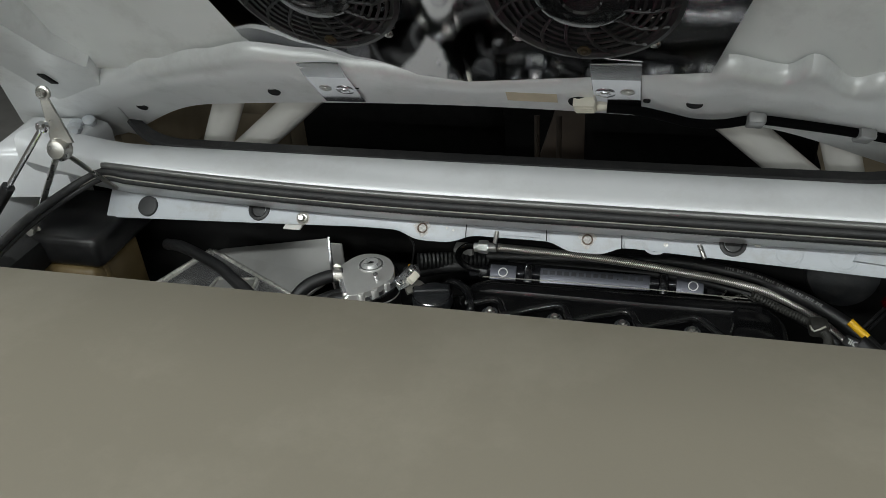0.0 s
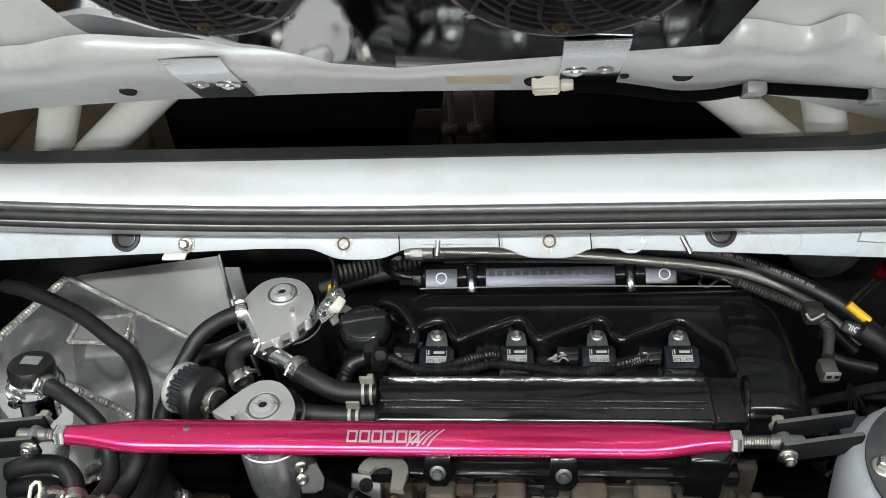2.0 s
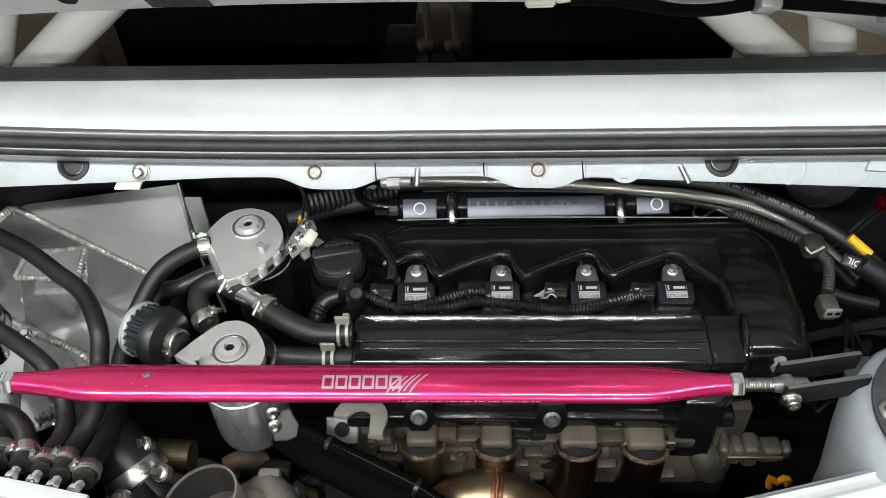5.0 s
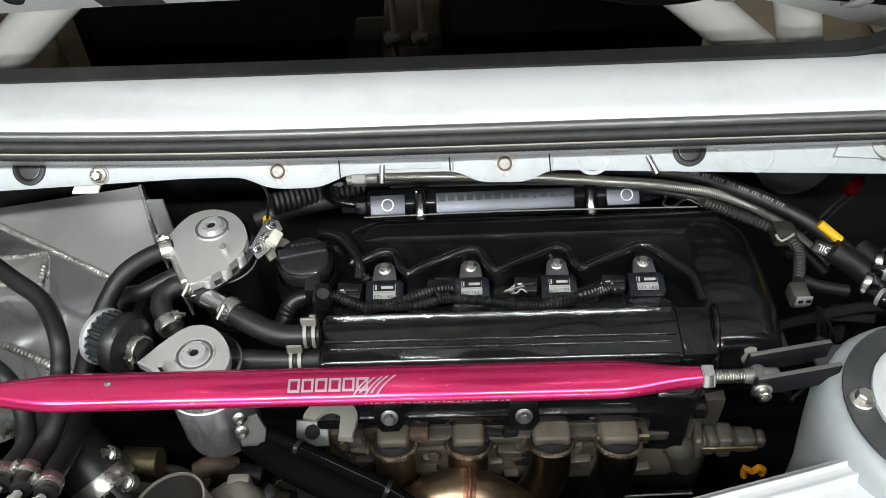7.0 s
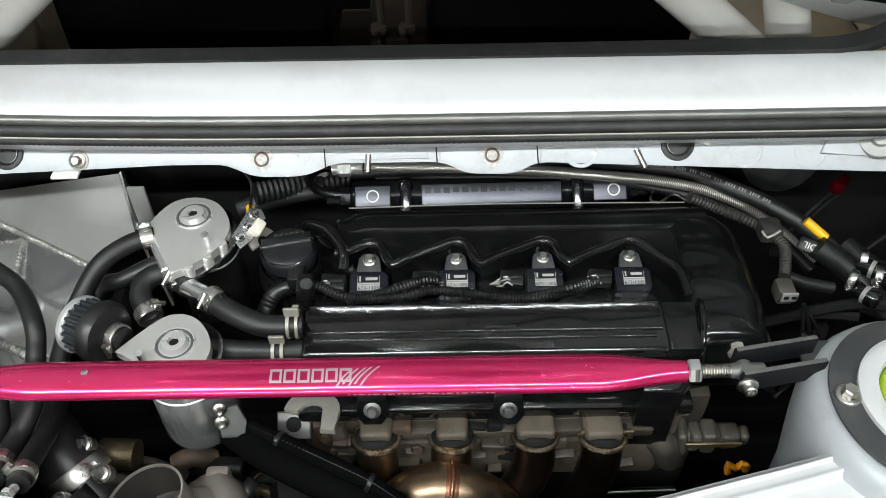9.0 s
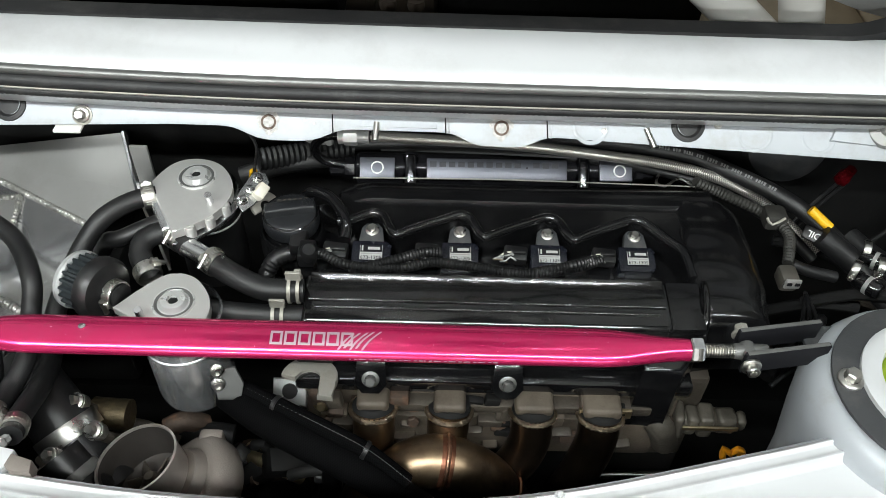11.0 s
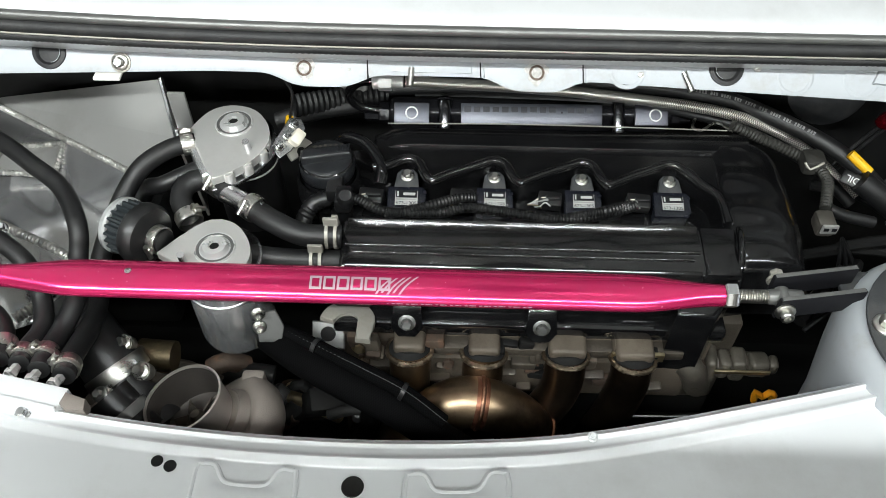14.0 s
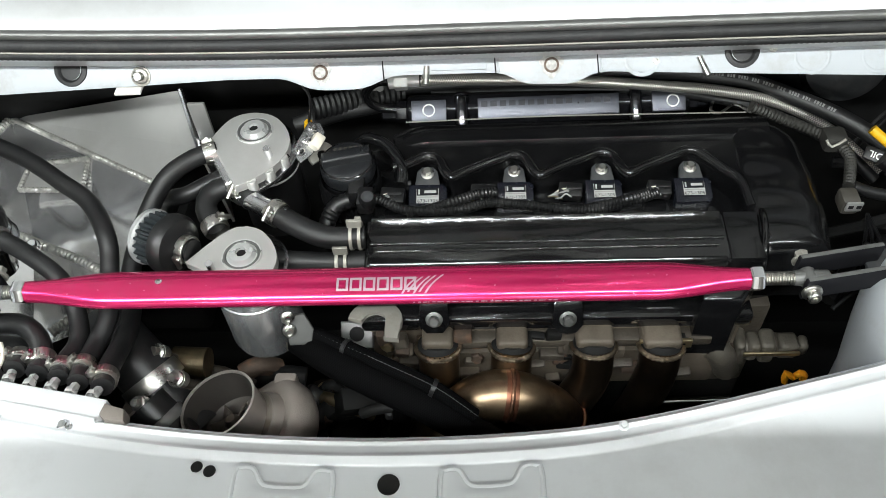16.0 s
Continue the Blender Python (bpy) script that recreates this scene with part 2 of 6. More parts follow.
BOSSBLACK = mat("polished_black_boss", (0.22, 0.22, 0.24), 0.16, 1.0, 0.1, 40, 0, 300, coat=0.6, rvary=0.03)
RAILFACE = brushed("satin_rail_face", (0.1, 0.103, 0.122), 0.36, (5, 500, 500), 0.2, 0.7)
INK = mat("dark_ink", (0.008, 0.008, 0.01), 0.6, spec=0.2)
INKGREY = mat("faded_dark_ink", (0.03, 0.03, 0.036), 0.45, 0.4)
PAPERINK = mat("white_ink", (0.75, 0.75, 0.73), 0.6, 0, 0.1, 60)
BRAID = woven("braided_steel", (0.26, 0.25, 0.23), (0.88, 0.85, 0.79), 0.85, 0.33, 14, 800)
SLEEVE = woven("black_braided_sleeve", (0.0015, 0.0015, 0.0015), (0.0045, 0.0045, 0.005), 0, 0.75, 40, 1000)
CONCRETE = mat("garage_concrete", (0.2, 0.195, 0.185), 0.7, 0, 0.15, 3, 0.3, 60, dirt=(0.1, 0.095, 0.09), dirt_amt=0.5, dirt_scale=2)
WALLPAINT = mat("garage_wall_paint", (0.26, 0.25, 0.23), 0.8, 0, 0.06, 2, 0.1, 80)
CEILPAINT = mat("garage_ceiling_paint", (0.4, 0.4, 0.39), 0.85, 0, 0.05, 2, 0.1, 80)

# ---- mesh helpers ----


def finish(bm, angle=40):
    bmesh.ops.recalc_face_normals(bm, faces=bm.faces)
    for f in bm.faces:
        f.smooth = True
    for e in bm.edges:
        e.smooth = not (len(e.link_faces) == 2 and e.calc_face_angle(0) > radians(angle))


def part(name, bm, material, parent=None, label="", angle=40):
    finish(bm, angle)
    me = bpy.data.meshes.new(name)
    bm.to_mesh(me)
    bm.free()
    me.materials.append(material)
    ob = new(name, me)
    if parent is not None:
        ob.parent = parent
    if label:
        ob["label"] = label
    return ob


def thing(name, label, category, group="", kind="", m=None):
    ob = new(name)
    ob.empty_display_size = 0.02
    if m is not None:
        ob.matrix_world = m
    return tagged(ob, label, category, group, kind)


def basis(p, d, spin=0):
    """A matrix at p whose z goes along d."""
    q = Vector(d).normalized().to_track_quat("Z", "Y").to_matrix().to_4x4()
    return Matrix.Translation(p) @ q @ pose(0, 0, 0, 0, 0, spin)


def box(size, at=(0, 0, 0), bevel=0.0, m=None, bm=None, seg=2):
    bm = bm or bmesh.new()
    r = bmesh.ops.create_cube(bm, size=1)
    vs = r["verts"]
    bmesh.ops.scale(bm, vec=size, verts=vs)
    bmesh.ops.translate(bm, vec=at, verts=vs)
    if bevel:
        es = list({e for v in vs for e in v.link_edges})
        r = bmesh.ops.bevel(bm, geom=es, offset=bevel, segments=seg, affect="EDGES", profile=0.5)
        vs = list({v for f in r["faces"] for v in f.verts} | {v for v in vs if v.is_valid})
    if m is not None:
        bmesh.ops.transform(bm, matrix=m, verts=vs)
    return bm


def lathe(profile, m=None, seg=24, bm=None, sides=None):
    """profile: (radius, height) pairs turned round z; sides: a radius factor by angle."""
    bm = bm or bmesh.new()
    rings = []
    for r, h in profile:
        if r < 1e-6:
            rings.append([bm.verts.new((0, 0, h))])
        else:
            ring = []
            for i in range(seg):
                a = 2 * math.pi * i / seg
                k = sides(a) if sides else 1
                ring.append(bm.verts.new((r * k * math.cos(a), r * k * math.sin(a), h)))
            rings.append(ring)
    for a, b in zip(rings, rings[1:]):
        for i in range(seg):
            j = (i + 1) % seg
            if len(a) == 1 and len(b) == 1:
                continue
            if len(a) == 1:
                bm.faces.new((a[0], b[i], b[j]))
            elif len(b) == 1:
                bm.faces.new((a[i], a[j], b[0]))
            else:
                bm.faces.new((a[i], a[j], b[j], b[i]))
    if m is not None:
        bmesh.ops.transform(bm, matrix=m, verts=[v for r in rings for v in r])
    return bm


def prism(poly, z0, z1, bevel=0.0, seg=3, m=None, bm=None):
    bm = bm or bmesh.new()
    lo = [bm.verts.new((x, y, z0)) for x, y in poly]
    hi = [bm.verts.new((x, y, z1)) for x, y in poly]
    n = len(poly)
    top = bm.faces.new(hi)
    bm.faces.new(list(reversed(lo)))
    for i in range(n):
        bm.faces.new((lo[i], lo[(i + 1) % n], hi[(i + 1) % n], hi[i]))
    vs = lo + hi
    if bevel:
        r = bmesh.ops.bevel(bm, geom=list(top.edges), offset=bevel, segments=seg, affect="EDGES", profile=0.5)
        vs = list({v for v in vs if v.is_valid} | {v for f in r["faces"] for v in f.verts})
    if m is not None:
        bmesh.ops.transform(bm, matrix=m, verts=vs)
    return bm


def glide(pts, step=0.006):
    """Points along a smooth line through pts."""
    P = [Vector(p) for p in pts]
    P = [P[0] * 2 - P[1]] + P + [P[-1] * 2 - P[-2]]
    out = []
    for i in range(1, len(P) - 2):
        a, b, c, d = P[i - 1:i + 3]
        k = max(2, int((c - b).length / step))
        for j in range(k):
            t = j / k
            out.append(0.5 * ((2 * b) + (c - a) * t + (2 * a - 5 * b + 4 * c - d) * t * t + (3 * b - a - 3 * c + d) * t ** 3))
    return out + [P[-2].copy()]


def tube(pts, r, seg=12, step=0.006, bm=None, ribs=0.0, wobble=0.0, smooth=True, flat=1.0):
    """A round bar along pts. r: a radius, or one for each end; ribs: depth of corrugation; wobble: uneven beads."""
    bm = bm or bmesh.new()
    uv = bm.loops.layers.uv.verify()
    P = glide(pts, step) if smooth else [Vector(p) for p in pts]
    r0, r1 = (r, r) if not isinstance(r, tuple) else r
    up = Vector((0, 0, 1)) if abs((P[1] - P[0]).normalized().z) < 0.9 else Vector((1, 0, 0))
    rings, along, dist = [], [], 0.0
    for i, p in enumerate(P):
        d = (P[min(i + 1, len(P) - 1)] - P[max(i - 1, 0)]).normalized()
        side = d.cross(up).normalized()
        up = side.cross(d).normalized()
        if i:
            dist += (p - P[i - 1]).length
        rr = r0 + (r1 - r0) * i / (len(P) - 1)
        if ribs:
            rr -= ribs * (i % 2)
        if wobble:
            rr *= 1 + wobble * (0.5 + 0.5 * math.sin(dist * 2 * math.pi / 0.0045)) + 0.4 * wobble * noise.noise(p * 300)
        ring = []
        for j in range(seg):
            a = 2 * math.pi * j / seg
            ring.append(bm.verts.new(p + (side * math.cos(a) + up * math.sin(a) * flat) * rr))
        rings.append(ring)
        along.append(dist)
    for i in range(len(rings) - 1):
        for j in range(seg):
            k = (j + 1) % seg
            f = bm.faces.new((rings[i][j], rings[i][k], rings[i + 1][k], rings[i + 1][j]))
            us = (j / seg, (j + 1) / seg, (j + 1) / seg, j / seg)
            vs = (along[i], along[i], along[i + 1], along[i + 1])
            for lo, u, v in zip(f.loops, us, vs):
                lo[uv].uv = (u, v)
    bm.faces.new(list(reversed(rings[0])))
    bm.faces.new(rings[-1])
    return bm


def hexed(a):
    s = math.pi / 3
    return math.cos(s / 2) / math.cos((a % s) - s / 2)


def bolt(parent, p, d=(0, 0, 1), size=0.010, material=None, name="bolt", socket=False, label=""):
    """A flanged hex bolt or a socket cap screw with its washer; size: across the head."""
    s = size
    m = basis(p, d, 17)
    bm = lathe([(0, -0.2 * s), (0.82 * s, -0.2 * s), (0.82 * s, 0), (0.72 * s, 0.08 * s), (0.5 * s, 0.1 * s)], m, 20)
    if socket:
        lathe([(0.52 * s, 0.05 * s), (0.55 * s, 0.1 * s), (0.55 * s, 0.62 * s), (0.48 * s, 0.7 * s), (0.3 * s, 0.7 * s), (0.27 * s, 0.35 * s), (0, 0.33 * s)], m, 20, bm)
    else:
        lathe([(0.5 * s, 0.06 * s), (0.52 * s, 0.1 * s), (0.52 * s, 0.6 * s), (0.42 * s, 0.7 * s), (0, 0.68 * s)], m, 24, bm, hexed)
    return part(name, bm, material or STEEL, parent, label)


def clamp(parent, p, d, r, width=0.012, material=None, turn=90):
    """A worm-drive hose clamp: band, housing and screw."""
    m = basis(p, d, turn)
    w = width / 2
    bm = lathe([(r + 0.0002, -w), (r + 0.0016, -w), (r + 0.002, -w * 0.8), (r + 0.002, w * 0.8), (r + 0.0016, w), (r + 0.0002, w)], m, 24)
    box((0.008, 0.0045, width * 0.95), (0, r + 0.003, 0), 0.001, m, bm, 1)
    for k in range(8):
        a = math.pi / 2 - (0.0070 + 0.0027 * k) / (r + 0.002)
        box((0.0011, 0.0009, width * 0.55), (0, r + 0.0021, 0), 0, m @ pose(0, 0, 0, 0, 0, math.degrees(a) - 90), bm)
    tube([m @ Vector((-0.009, r + 0.004, 0)), m @ Vector((0.006, r + 0.004, 0))], 0.0024, 8, 1, bm, smooth=False)
    return part("hose_clamp", bm, material or STEEL, parent)


def spring_clip(parent, p, d, r):
    m = basis(p, d, 0)
    bm = bmesh.new()
    for k in (-0.004, 0.004):
        lathe([(r, k - 0.0015), (r + 0.0014, k - 0.0015), (r + 0.0014, k + 0.0015), (r, k + 0.0015)], m, 20, bm)
    box((0.003, 0.010, 0.014), (0.0, r + 0.005, 0), 0.0006, m, bm, 1)
    box((0.003, 0.008, 0.006), (0.006, r + 0.003, 0.003), 0.0006, m, bm, 1)
    return part("spring_clip", bm, HOOKSTEEL, parent)


def sheet(fn, us, vs, thick=0.0):
    """A skin from fn(u, v), thickened downward."""
    bm = bmesh.new()
    for side in ((0, 1) if thick else (0,)):
        g = [[bm.verts.new(Vector(fn(u, v)) - Vector((0, 0, thick * side))) for v in vs] for u in us]
        for i in range(len(us) - 1):
            for j in range(len(vs) - 1):
                bm.faces.new((g[i][j], g[i + 1][j], g[i + 1][j + 1], g[i][j + 1]))
        if side == 0:
            top = g
        else:
            ring_a = top[0] + [r[-1] for r in top[1:]] + top[-1][-2::-1] + [r[0] for r in top[-2:0:-1]]
            ring_b = g[0] + [r[-1] for r in g[1:]] + g[-1][-2::-1] + [r[0] for r in g[-2:0:-1]]
            n = len(ring_a)
            for i in range(n):
                bm.faces.new((ring_a[i], ring_b[i], ring_b[(i + 1) % n], ring_a[(i + 1) % n]))
    return bm


def loft(sections, closed=True, caps=True, bm=None):
    bm = bm or bmesh.new()
    rings = [[bm.verts.new(p) for p in s] for s in sections]
    n = len(rings[0])
    for a, b in zip(rings, rings[1:]):
        for i in range(n if closed else n - 1):
            j = (i + 1) % n
            bm.faces.new((a[i], a[j], b[j], b[i]))
    if caps and closed:
        bm.faces.new(list(reversed(rings[0])))
        bm.faces.new(rings[-1])
    return bm


def spread(a, b, n):
    return [a + (b - a) * i / (n - 1) for i in range(n)]


CX = -0.15  # the car's middle line
# ---- the garage ----


def slab(name, size, at, material, label, category):
    return tagged(part(name, box(size, at), material), label, category, "", "structure")


slab("floor", (9, 10, 0.1), (0, 0, -0.05), CONCRETE, "grey stained concrete garage floor under the car", "floor")
slab("ceiling", (9, 10, 0.1), (0, 0, 2.85), CEILPAINT, "off-white painted garage ceiling with added tube lamps, out of view", "ceiling")
slab("wall_north", (9, 0.12, 2.8), (0, 5.06, 1.4), WALLPAINT, "pale painted garage wall", "wall")
slab("wall_south", (9, 0.12, 2.8), (0, -5.06, 1.4), WALLPAINT, "pale painted garage wall", "wall")
slab("wall_east", (0.12, 10, 2.8), (4.56, 0, 1.4), WALLPAINT, "pale painted garage wall", "wall")
slab("wall_west", (0.12, 10, 2.8), (-4.56, 0, 1.4), WALLPAINT, "pale painted garage wall", "wall")
# Housings for the added lamps, all out of view.
for lx, ly, ln, watts in LAMPS:
    lt = thing("unseen_ceiling_lamp", "white metal strip lamp added on the unseen ceiling", "lamp", "strip lamps on the ceiling", m=pose(lx, ly, 2.8))
    part("housing", box((ln + 0.06, 0.2, 0.09), (0, 0, -0.045), 0.01), CEILPAINT, lt)

# ---- the car's body round the engine bay ----
body = thing("car_body", "silver car body with an open engine bay", "car body", m=pose(CX, 0, 0))


def bow(dx):
    return 0.015 * dx * dx


def rise(dx):
    return 0.07 * min(0.0, dx) ** 2


# crossmember below the rear window: a pressed beam with a folded front edge
PROFILE = [(0.030, 0.985), (0.0335, 1.000), (0.038, 1.0055), (0.046, 1.0100), (0.0565, 1.0130), (0.0605, 1.0142), (0.075, 1.0178), (0.090, 1.0203), (0.096, 1.0203), (0.100, 1.012), (0.100, 0.95), (0.05, 0.95), (0.03, 0.97)]
secs = []
for dx in spread(-0.64, 0.64, 41):
    k = max(0, abs(dx) - 0.52) / 0.12
    secs.append([(dx, y + bow(dx) - 0.05 * k * k, z + 0.05 * k * k - 0.01 * dx * dx + rise(dx) * min(1.0, (0.100 - y) / 0.066)) for y, z in PROFILE])
part("crossmember", loft(secs), SILVER, body, "silver painted crossmember below the rear window")

# pale flange under it, with pressed lobes along its lower edge


def flange_low(dx):
    z = 0.9405 - 0.035 * max(0.0, dx - 0.14) - 0.028 * max(0.0, -dx - 0.17)
    for c, w in ((-0.062, 0.042), (0.140, 0.037)):
        z -= 0.0088 * math.exp(-((dx - c) / w) ** 4)
    return z


def flange_at(dx, z, out=0.0):
    """A point on the sloping flange at the height z."""
    dent = 0.0025 * math.exp(-((dx - 0.045) / 0.05) ** 4) + 0.002 * math.exp(-((dx - 0.12) / 0.05) ** 4)
    return Vector((dx, 0.040 + (z - 0.940) + bow(dx) + dent - 0.707 * out, z - dent + 0.707 * out))


FACE = (0, -0.707, 0.707)
secs = []
for dx in spread(-0.57, 0.6, 157):
    lo = flange_low(dx)
    a, b, c = flange_at(dx, 0.966), flange_at(dx, lo + 0.004), flange_at(dx, lo)
    secs.append([a, flange_at(dx, 0.952), b, c + Vector((0, 0.001, -0.001)), c + Vector((0, 0.006, -0.003)), a + Vector((0, 0.008, -0.004))])
flange = part("bulkhead_flange", loft(secs), BAYPAINT, body, "pale painted pressed flange with bolt holes")
for dx in (-0.020, 0.087, 0.184):
    lo = flange_low(dx)
    part("panel_joint", tube([flange_at(dx, 0.962, 0.0002), flange_at(dx + 0.002, lo, 0.0002)], 0.0006, 6, 1, smooth=False), DARK, flange)
    part("joint_edge", box((0.10, 0.0012, 0.026), (0.0, 0.0, 0.0), 0.0004, Matrix.Translation(flange_at(dx + 0.05, 0.952, 0.0002)) @ pose(0, 0, 0, -45)) if dx == -0.020 else tube([flange_at(dx + 0.003, 0.962, 0.0), flange_at(dx + 0.005, lo, 0.0)], 0.0008, 6, 1, smooth=False), BAYPAINT, flange)
for dx, h in ((-0.079, 0.9436), (0.142, 0.9442)):
    m = basis(flange_at(dx, h), FACE)
    part("paint_stain", lathe([(0, 0.0004), (0.0125, 0.0004), (0.0125, 0.0)], m, 40, None, lambda a: 0.85 + 0.12 * math.sin(3 * a + dx * 90) + 0.09 * math.sin(7 * a)), STAIN, flange, "scuffed paint round the hole")
    part("threaded_hole", lathe([(0.0078, -0.001), (0.0072, 0.0010), (0.0056, 0.0012), (0.0048, -0.0002), (0, -0.0004)], m, 24), RUSTRING, flange, "rusty threaded hole")
for dx, h in ((0.320, 0.9490), (-0.323, 0.9500)):
    m = basis(flange_at(dx, h), FACE)
    part("grommet", lathe([(0.0165, -0.001), (0.016, 0.002), (0.0125, 0.0028), (0.0105, 0.0012), (0.010, 0.0), (0.005, 0.0005), (0, 0.001)], m, 28), RUBBER, flange, "round black rubber grommet")
m = basis(flange_at(-0.502, 0.944), FACE)
part("grommet", lathe([(0.0155, -0.001), (0.015, 0.004), (0.012, 0.005), (0, 0.003)], m, 28), RUBBER, flange, "round black rubber grommet")
for dx, lean in ((0.023, -0.001), (0.280, 0.008)):
    a = flange_at(dx, 0.9460)
    part("stud", tube([a, a + Vector((lean, -0.014, -0.011))], 0.0030, 12, 1, smooth=False), STEEL, flange, "bare steel stud")
for dx, h, r in ((0.349, 0.9495, 0.0038), (0.24, 0.944, 0.003), (-0.045, 0.9455, 0.0016), (-0.036, 0.9435, 0.0014)):
    part("plug_dot", lathe([(r, 0), (r * 0.95, 0.001), (r * 0.5, 0.0012), (r * 0.4, 0.0004), (0, 0.0004)], basis(flange_at(dx, h), FACE), 14), STEEL, flange)
for dx, h in ((0.385, 0.944), (0.447, 0.943), (0.227, 0.9465)):
    m = basis(flange_at(dx, h), FACE)
    part("pressed_ring", lathe([(0.0175, 0.0), (0.0165, 0.00035), (0.0150, 0.00035), (0.0135, 0.0), (0.0135, -0.001), (0.0175, -0.001)], m, 40), BAYPAINT, flange, "shallow pressed ring in the flange")
m = Matrix.Translation(flange_at(0.485, 0.947)) @ pose(0, 0, 0, 45)
part("tie_bracket", prism([(-0.028, -0.010), (-0.018, 0.012), (0.004, 0.014), (0.010, 0.006), (0.024, 0.004), (0.024, -0.014), (0.004, -0.012)], 0.0005, 0.0035, 0.0012, 2, m), BAYPAINT, flange, "pale folded bracket on the flange")
m = basis(flange_at(0.512, 0.950, 0.008), (-0.3, -0.7, 0.7))
part("latch_disc", lathe([(0.020, -0.012), (0.021, -0.002), (0.019, 0.002), (0.010, 0.003), (0.008, 0.007), (0, 0.007)], m, 28), GREYCLIP, flange, "dull grey latch disc")
m = basis(flange_at(-0.254, 0.9443), (0, -0.8, 0.6))
part("bolt_washer", lathe([(0.0095, -0.001), (0.0095, 0.0012), (0.007, 0.0016), (0, 0.0016)], m, 24), HOOKSTEEL, flange)
bolt(flange, flange_at(-0.254, 0.9443, 0.003), (0, -0.8, 0.6), 0.0095, name="flange_bolt")
part("clip_tab", box((0.026, 0.014, 0.003), flange_at(-0.268, flange_low(-0.268) - 0.002, -0.003), 0.001), WHITEPAINT, flange)

# seal along the beam's front edge, and the black sill of the window opening
side_run = [(0.585, 0.018, 0.993), (0.603, -0.012, 0.985), (0.608, -0.069, 0.983), (0.606, -0.127, 0.980), (0.610, -0.25, 0.965)]
line = [(-x, y, z) for x, y, z in reversed(side_run)] + [(dx, 0.028 + bow(dx), 0.9885 + rise(dx) - 0.01 * dx * dx) for dx in spread(-0.55, 0.55, 29)] + [(x, y, z - 0.008) for x, y, z in side_run]
seal = part("bay_seal", tube(line, 0.0062, 12, 0.008), RUBBER, body, "black rubber seal along the crossmember")
part("seal_lip", tube([(x, y - 0.0015, z - 0.0098) for x, y, z in line], 0.0047, 10, 0.0025, ribs=0.0004), RUBBER, seal)
part("seal_bead", tube([(x, y - 0.0050, z - 0.0046) for x, y, z in line], 0.0010, 8, 0.008), HOOKSTEEL, seal, "thin pale edge strip")
part("seal_channel", tube([(x, y + 0.0035, z + 0.0092) for x, y, z in line[5:-5]], 0.0048, 10, 0.01), GREYPLATE, seal, "grey channel above the seal")
secs = []
for dx in spread(-0.57, 0.57, 57):
    k = max(0.0, (abs(dx) - 0.46) / 0.11) ** 2
    e, c = 0.022 * k, 0.045 * k
    b = bow(dx) + c
    secs.append([(dx, 0.092 + b, 1.012 + e), (dx, 0.093 + b, 1.0225 + e), (dx, 0.113 + b, 1.0235 + e), (dx, 0.119 + b, 1.012 + e)])
part("window_sill", loft(secs), RUBBER, body, "black rubber strip of the rear window sill")

# corner gussets at the beam's ends
for s in (-1, 1):
    part("corner_gusset", prism([(s * 0.60, 0.02), (s * 0.72, 0.0), (s * 0.74, 0.14), (s * 0.60, 0.14)][::s], 0.97, 1.045, 0.02), SILVER, body, "dirty sealed corner of the bay")
    for k in range(7):
        y = 0.03 + 0.014 * k
        m = basis((s * (0.615 + 0.006 * (k % 3)), y, 1.048), (-s * 0.3, -0.4, 1))
        part("sealant_blob", lathe([(0.012, -0.004), (0.010, 0.002), (0.004, 0.0045), (0, 0.005)], m, 10), BAYPAINT, body)
    # quarter panel outside the bay
    secs = []
    for y in spread(-0.6, 0.6, 21):
        z = 0.93 + 0.05 * (y + 0.6)
        secs.append([(s * (0.70 + 0.02 * y), y, z - 0.02), (s * (0.715 + 0.02 * y), y, z + 0.004), (s * 0.76, y, z + 0.012), (s * 0.80, y, z - 0.02), (s * 0.83, y, z - 0.2), (s * 0.82, y, 0.3), (s * 0.72, y, 0.3)])
    part("quarter_panel", loft(secs), SILVER, body, "silver rear quarter panel")
    # Side walls and rails near-black: the bay's deep shade is in their colour.
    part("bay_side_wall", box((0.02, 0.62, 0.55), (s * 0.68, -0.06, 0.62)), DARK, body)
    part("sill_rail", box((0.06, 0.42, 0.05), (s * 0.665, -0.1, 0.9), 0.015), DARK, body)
# Bulkhead and floor take the same near-black to stand for shade.
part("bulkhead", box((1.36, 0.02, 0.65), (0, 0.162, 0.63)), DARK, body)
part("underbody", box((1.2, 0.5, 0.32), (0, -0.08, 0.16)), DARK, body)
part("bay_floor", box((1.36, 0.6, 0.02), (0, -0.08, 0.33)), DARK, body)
# Pale bulge below the flange, painted dark grey for the shade on it.
m = basis((0.475, 0.152, 0.855), (0, -1, 0.3))
part("shaded_bulkhead_bulge", lathe([(0.05, -0.01), (0.046, 0.01), (0.03, 0.018), (0, 0.02)], m, 28), TOWERGREY, body)

# deck panel behind the bay, with its turned lip, step and pressed pads


def smooth(a, b, x):
    t = min(1, max(0, (x - a) / (b - a)))
    return t * t * (3 - 2 * t)


def lip(dx):
    return -0.301 + 0.35 * min(abs(dx), 0.42) ** 2 + (0.35 * (abs(dx) - 0.42) if abs(dx) > 0.42 else 0) + 0.009 * smooth(0.12, 0.34, dx)


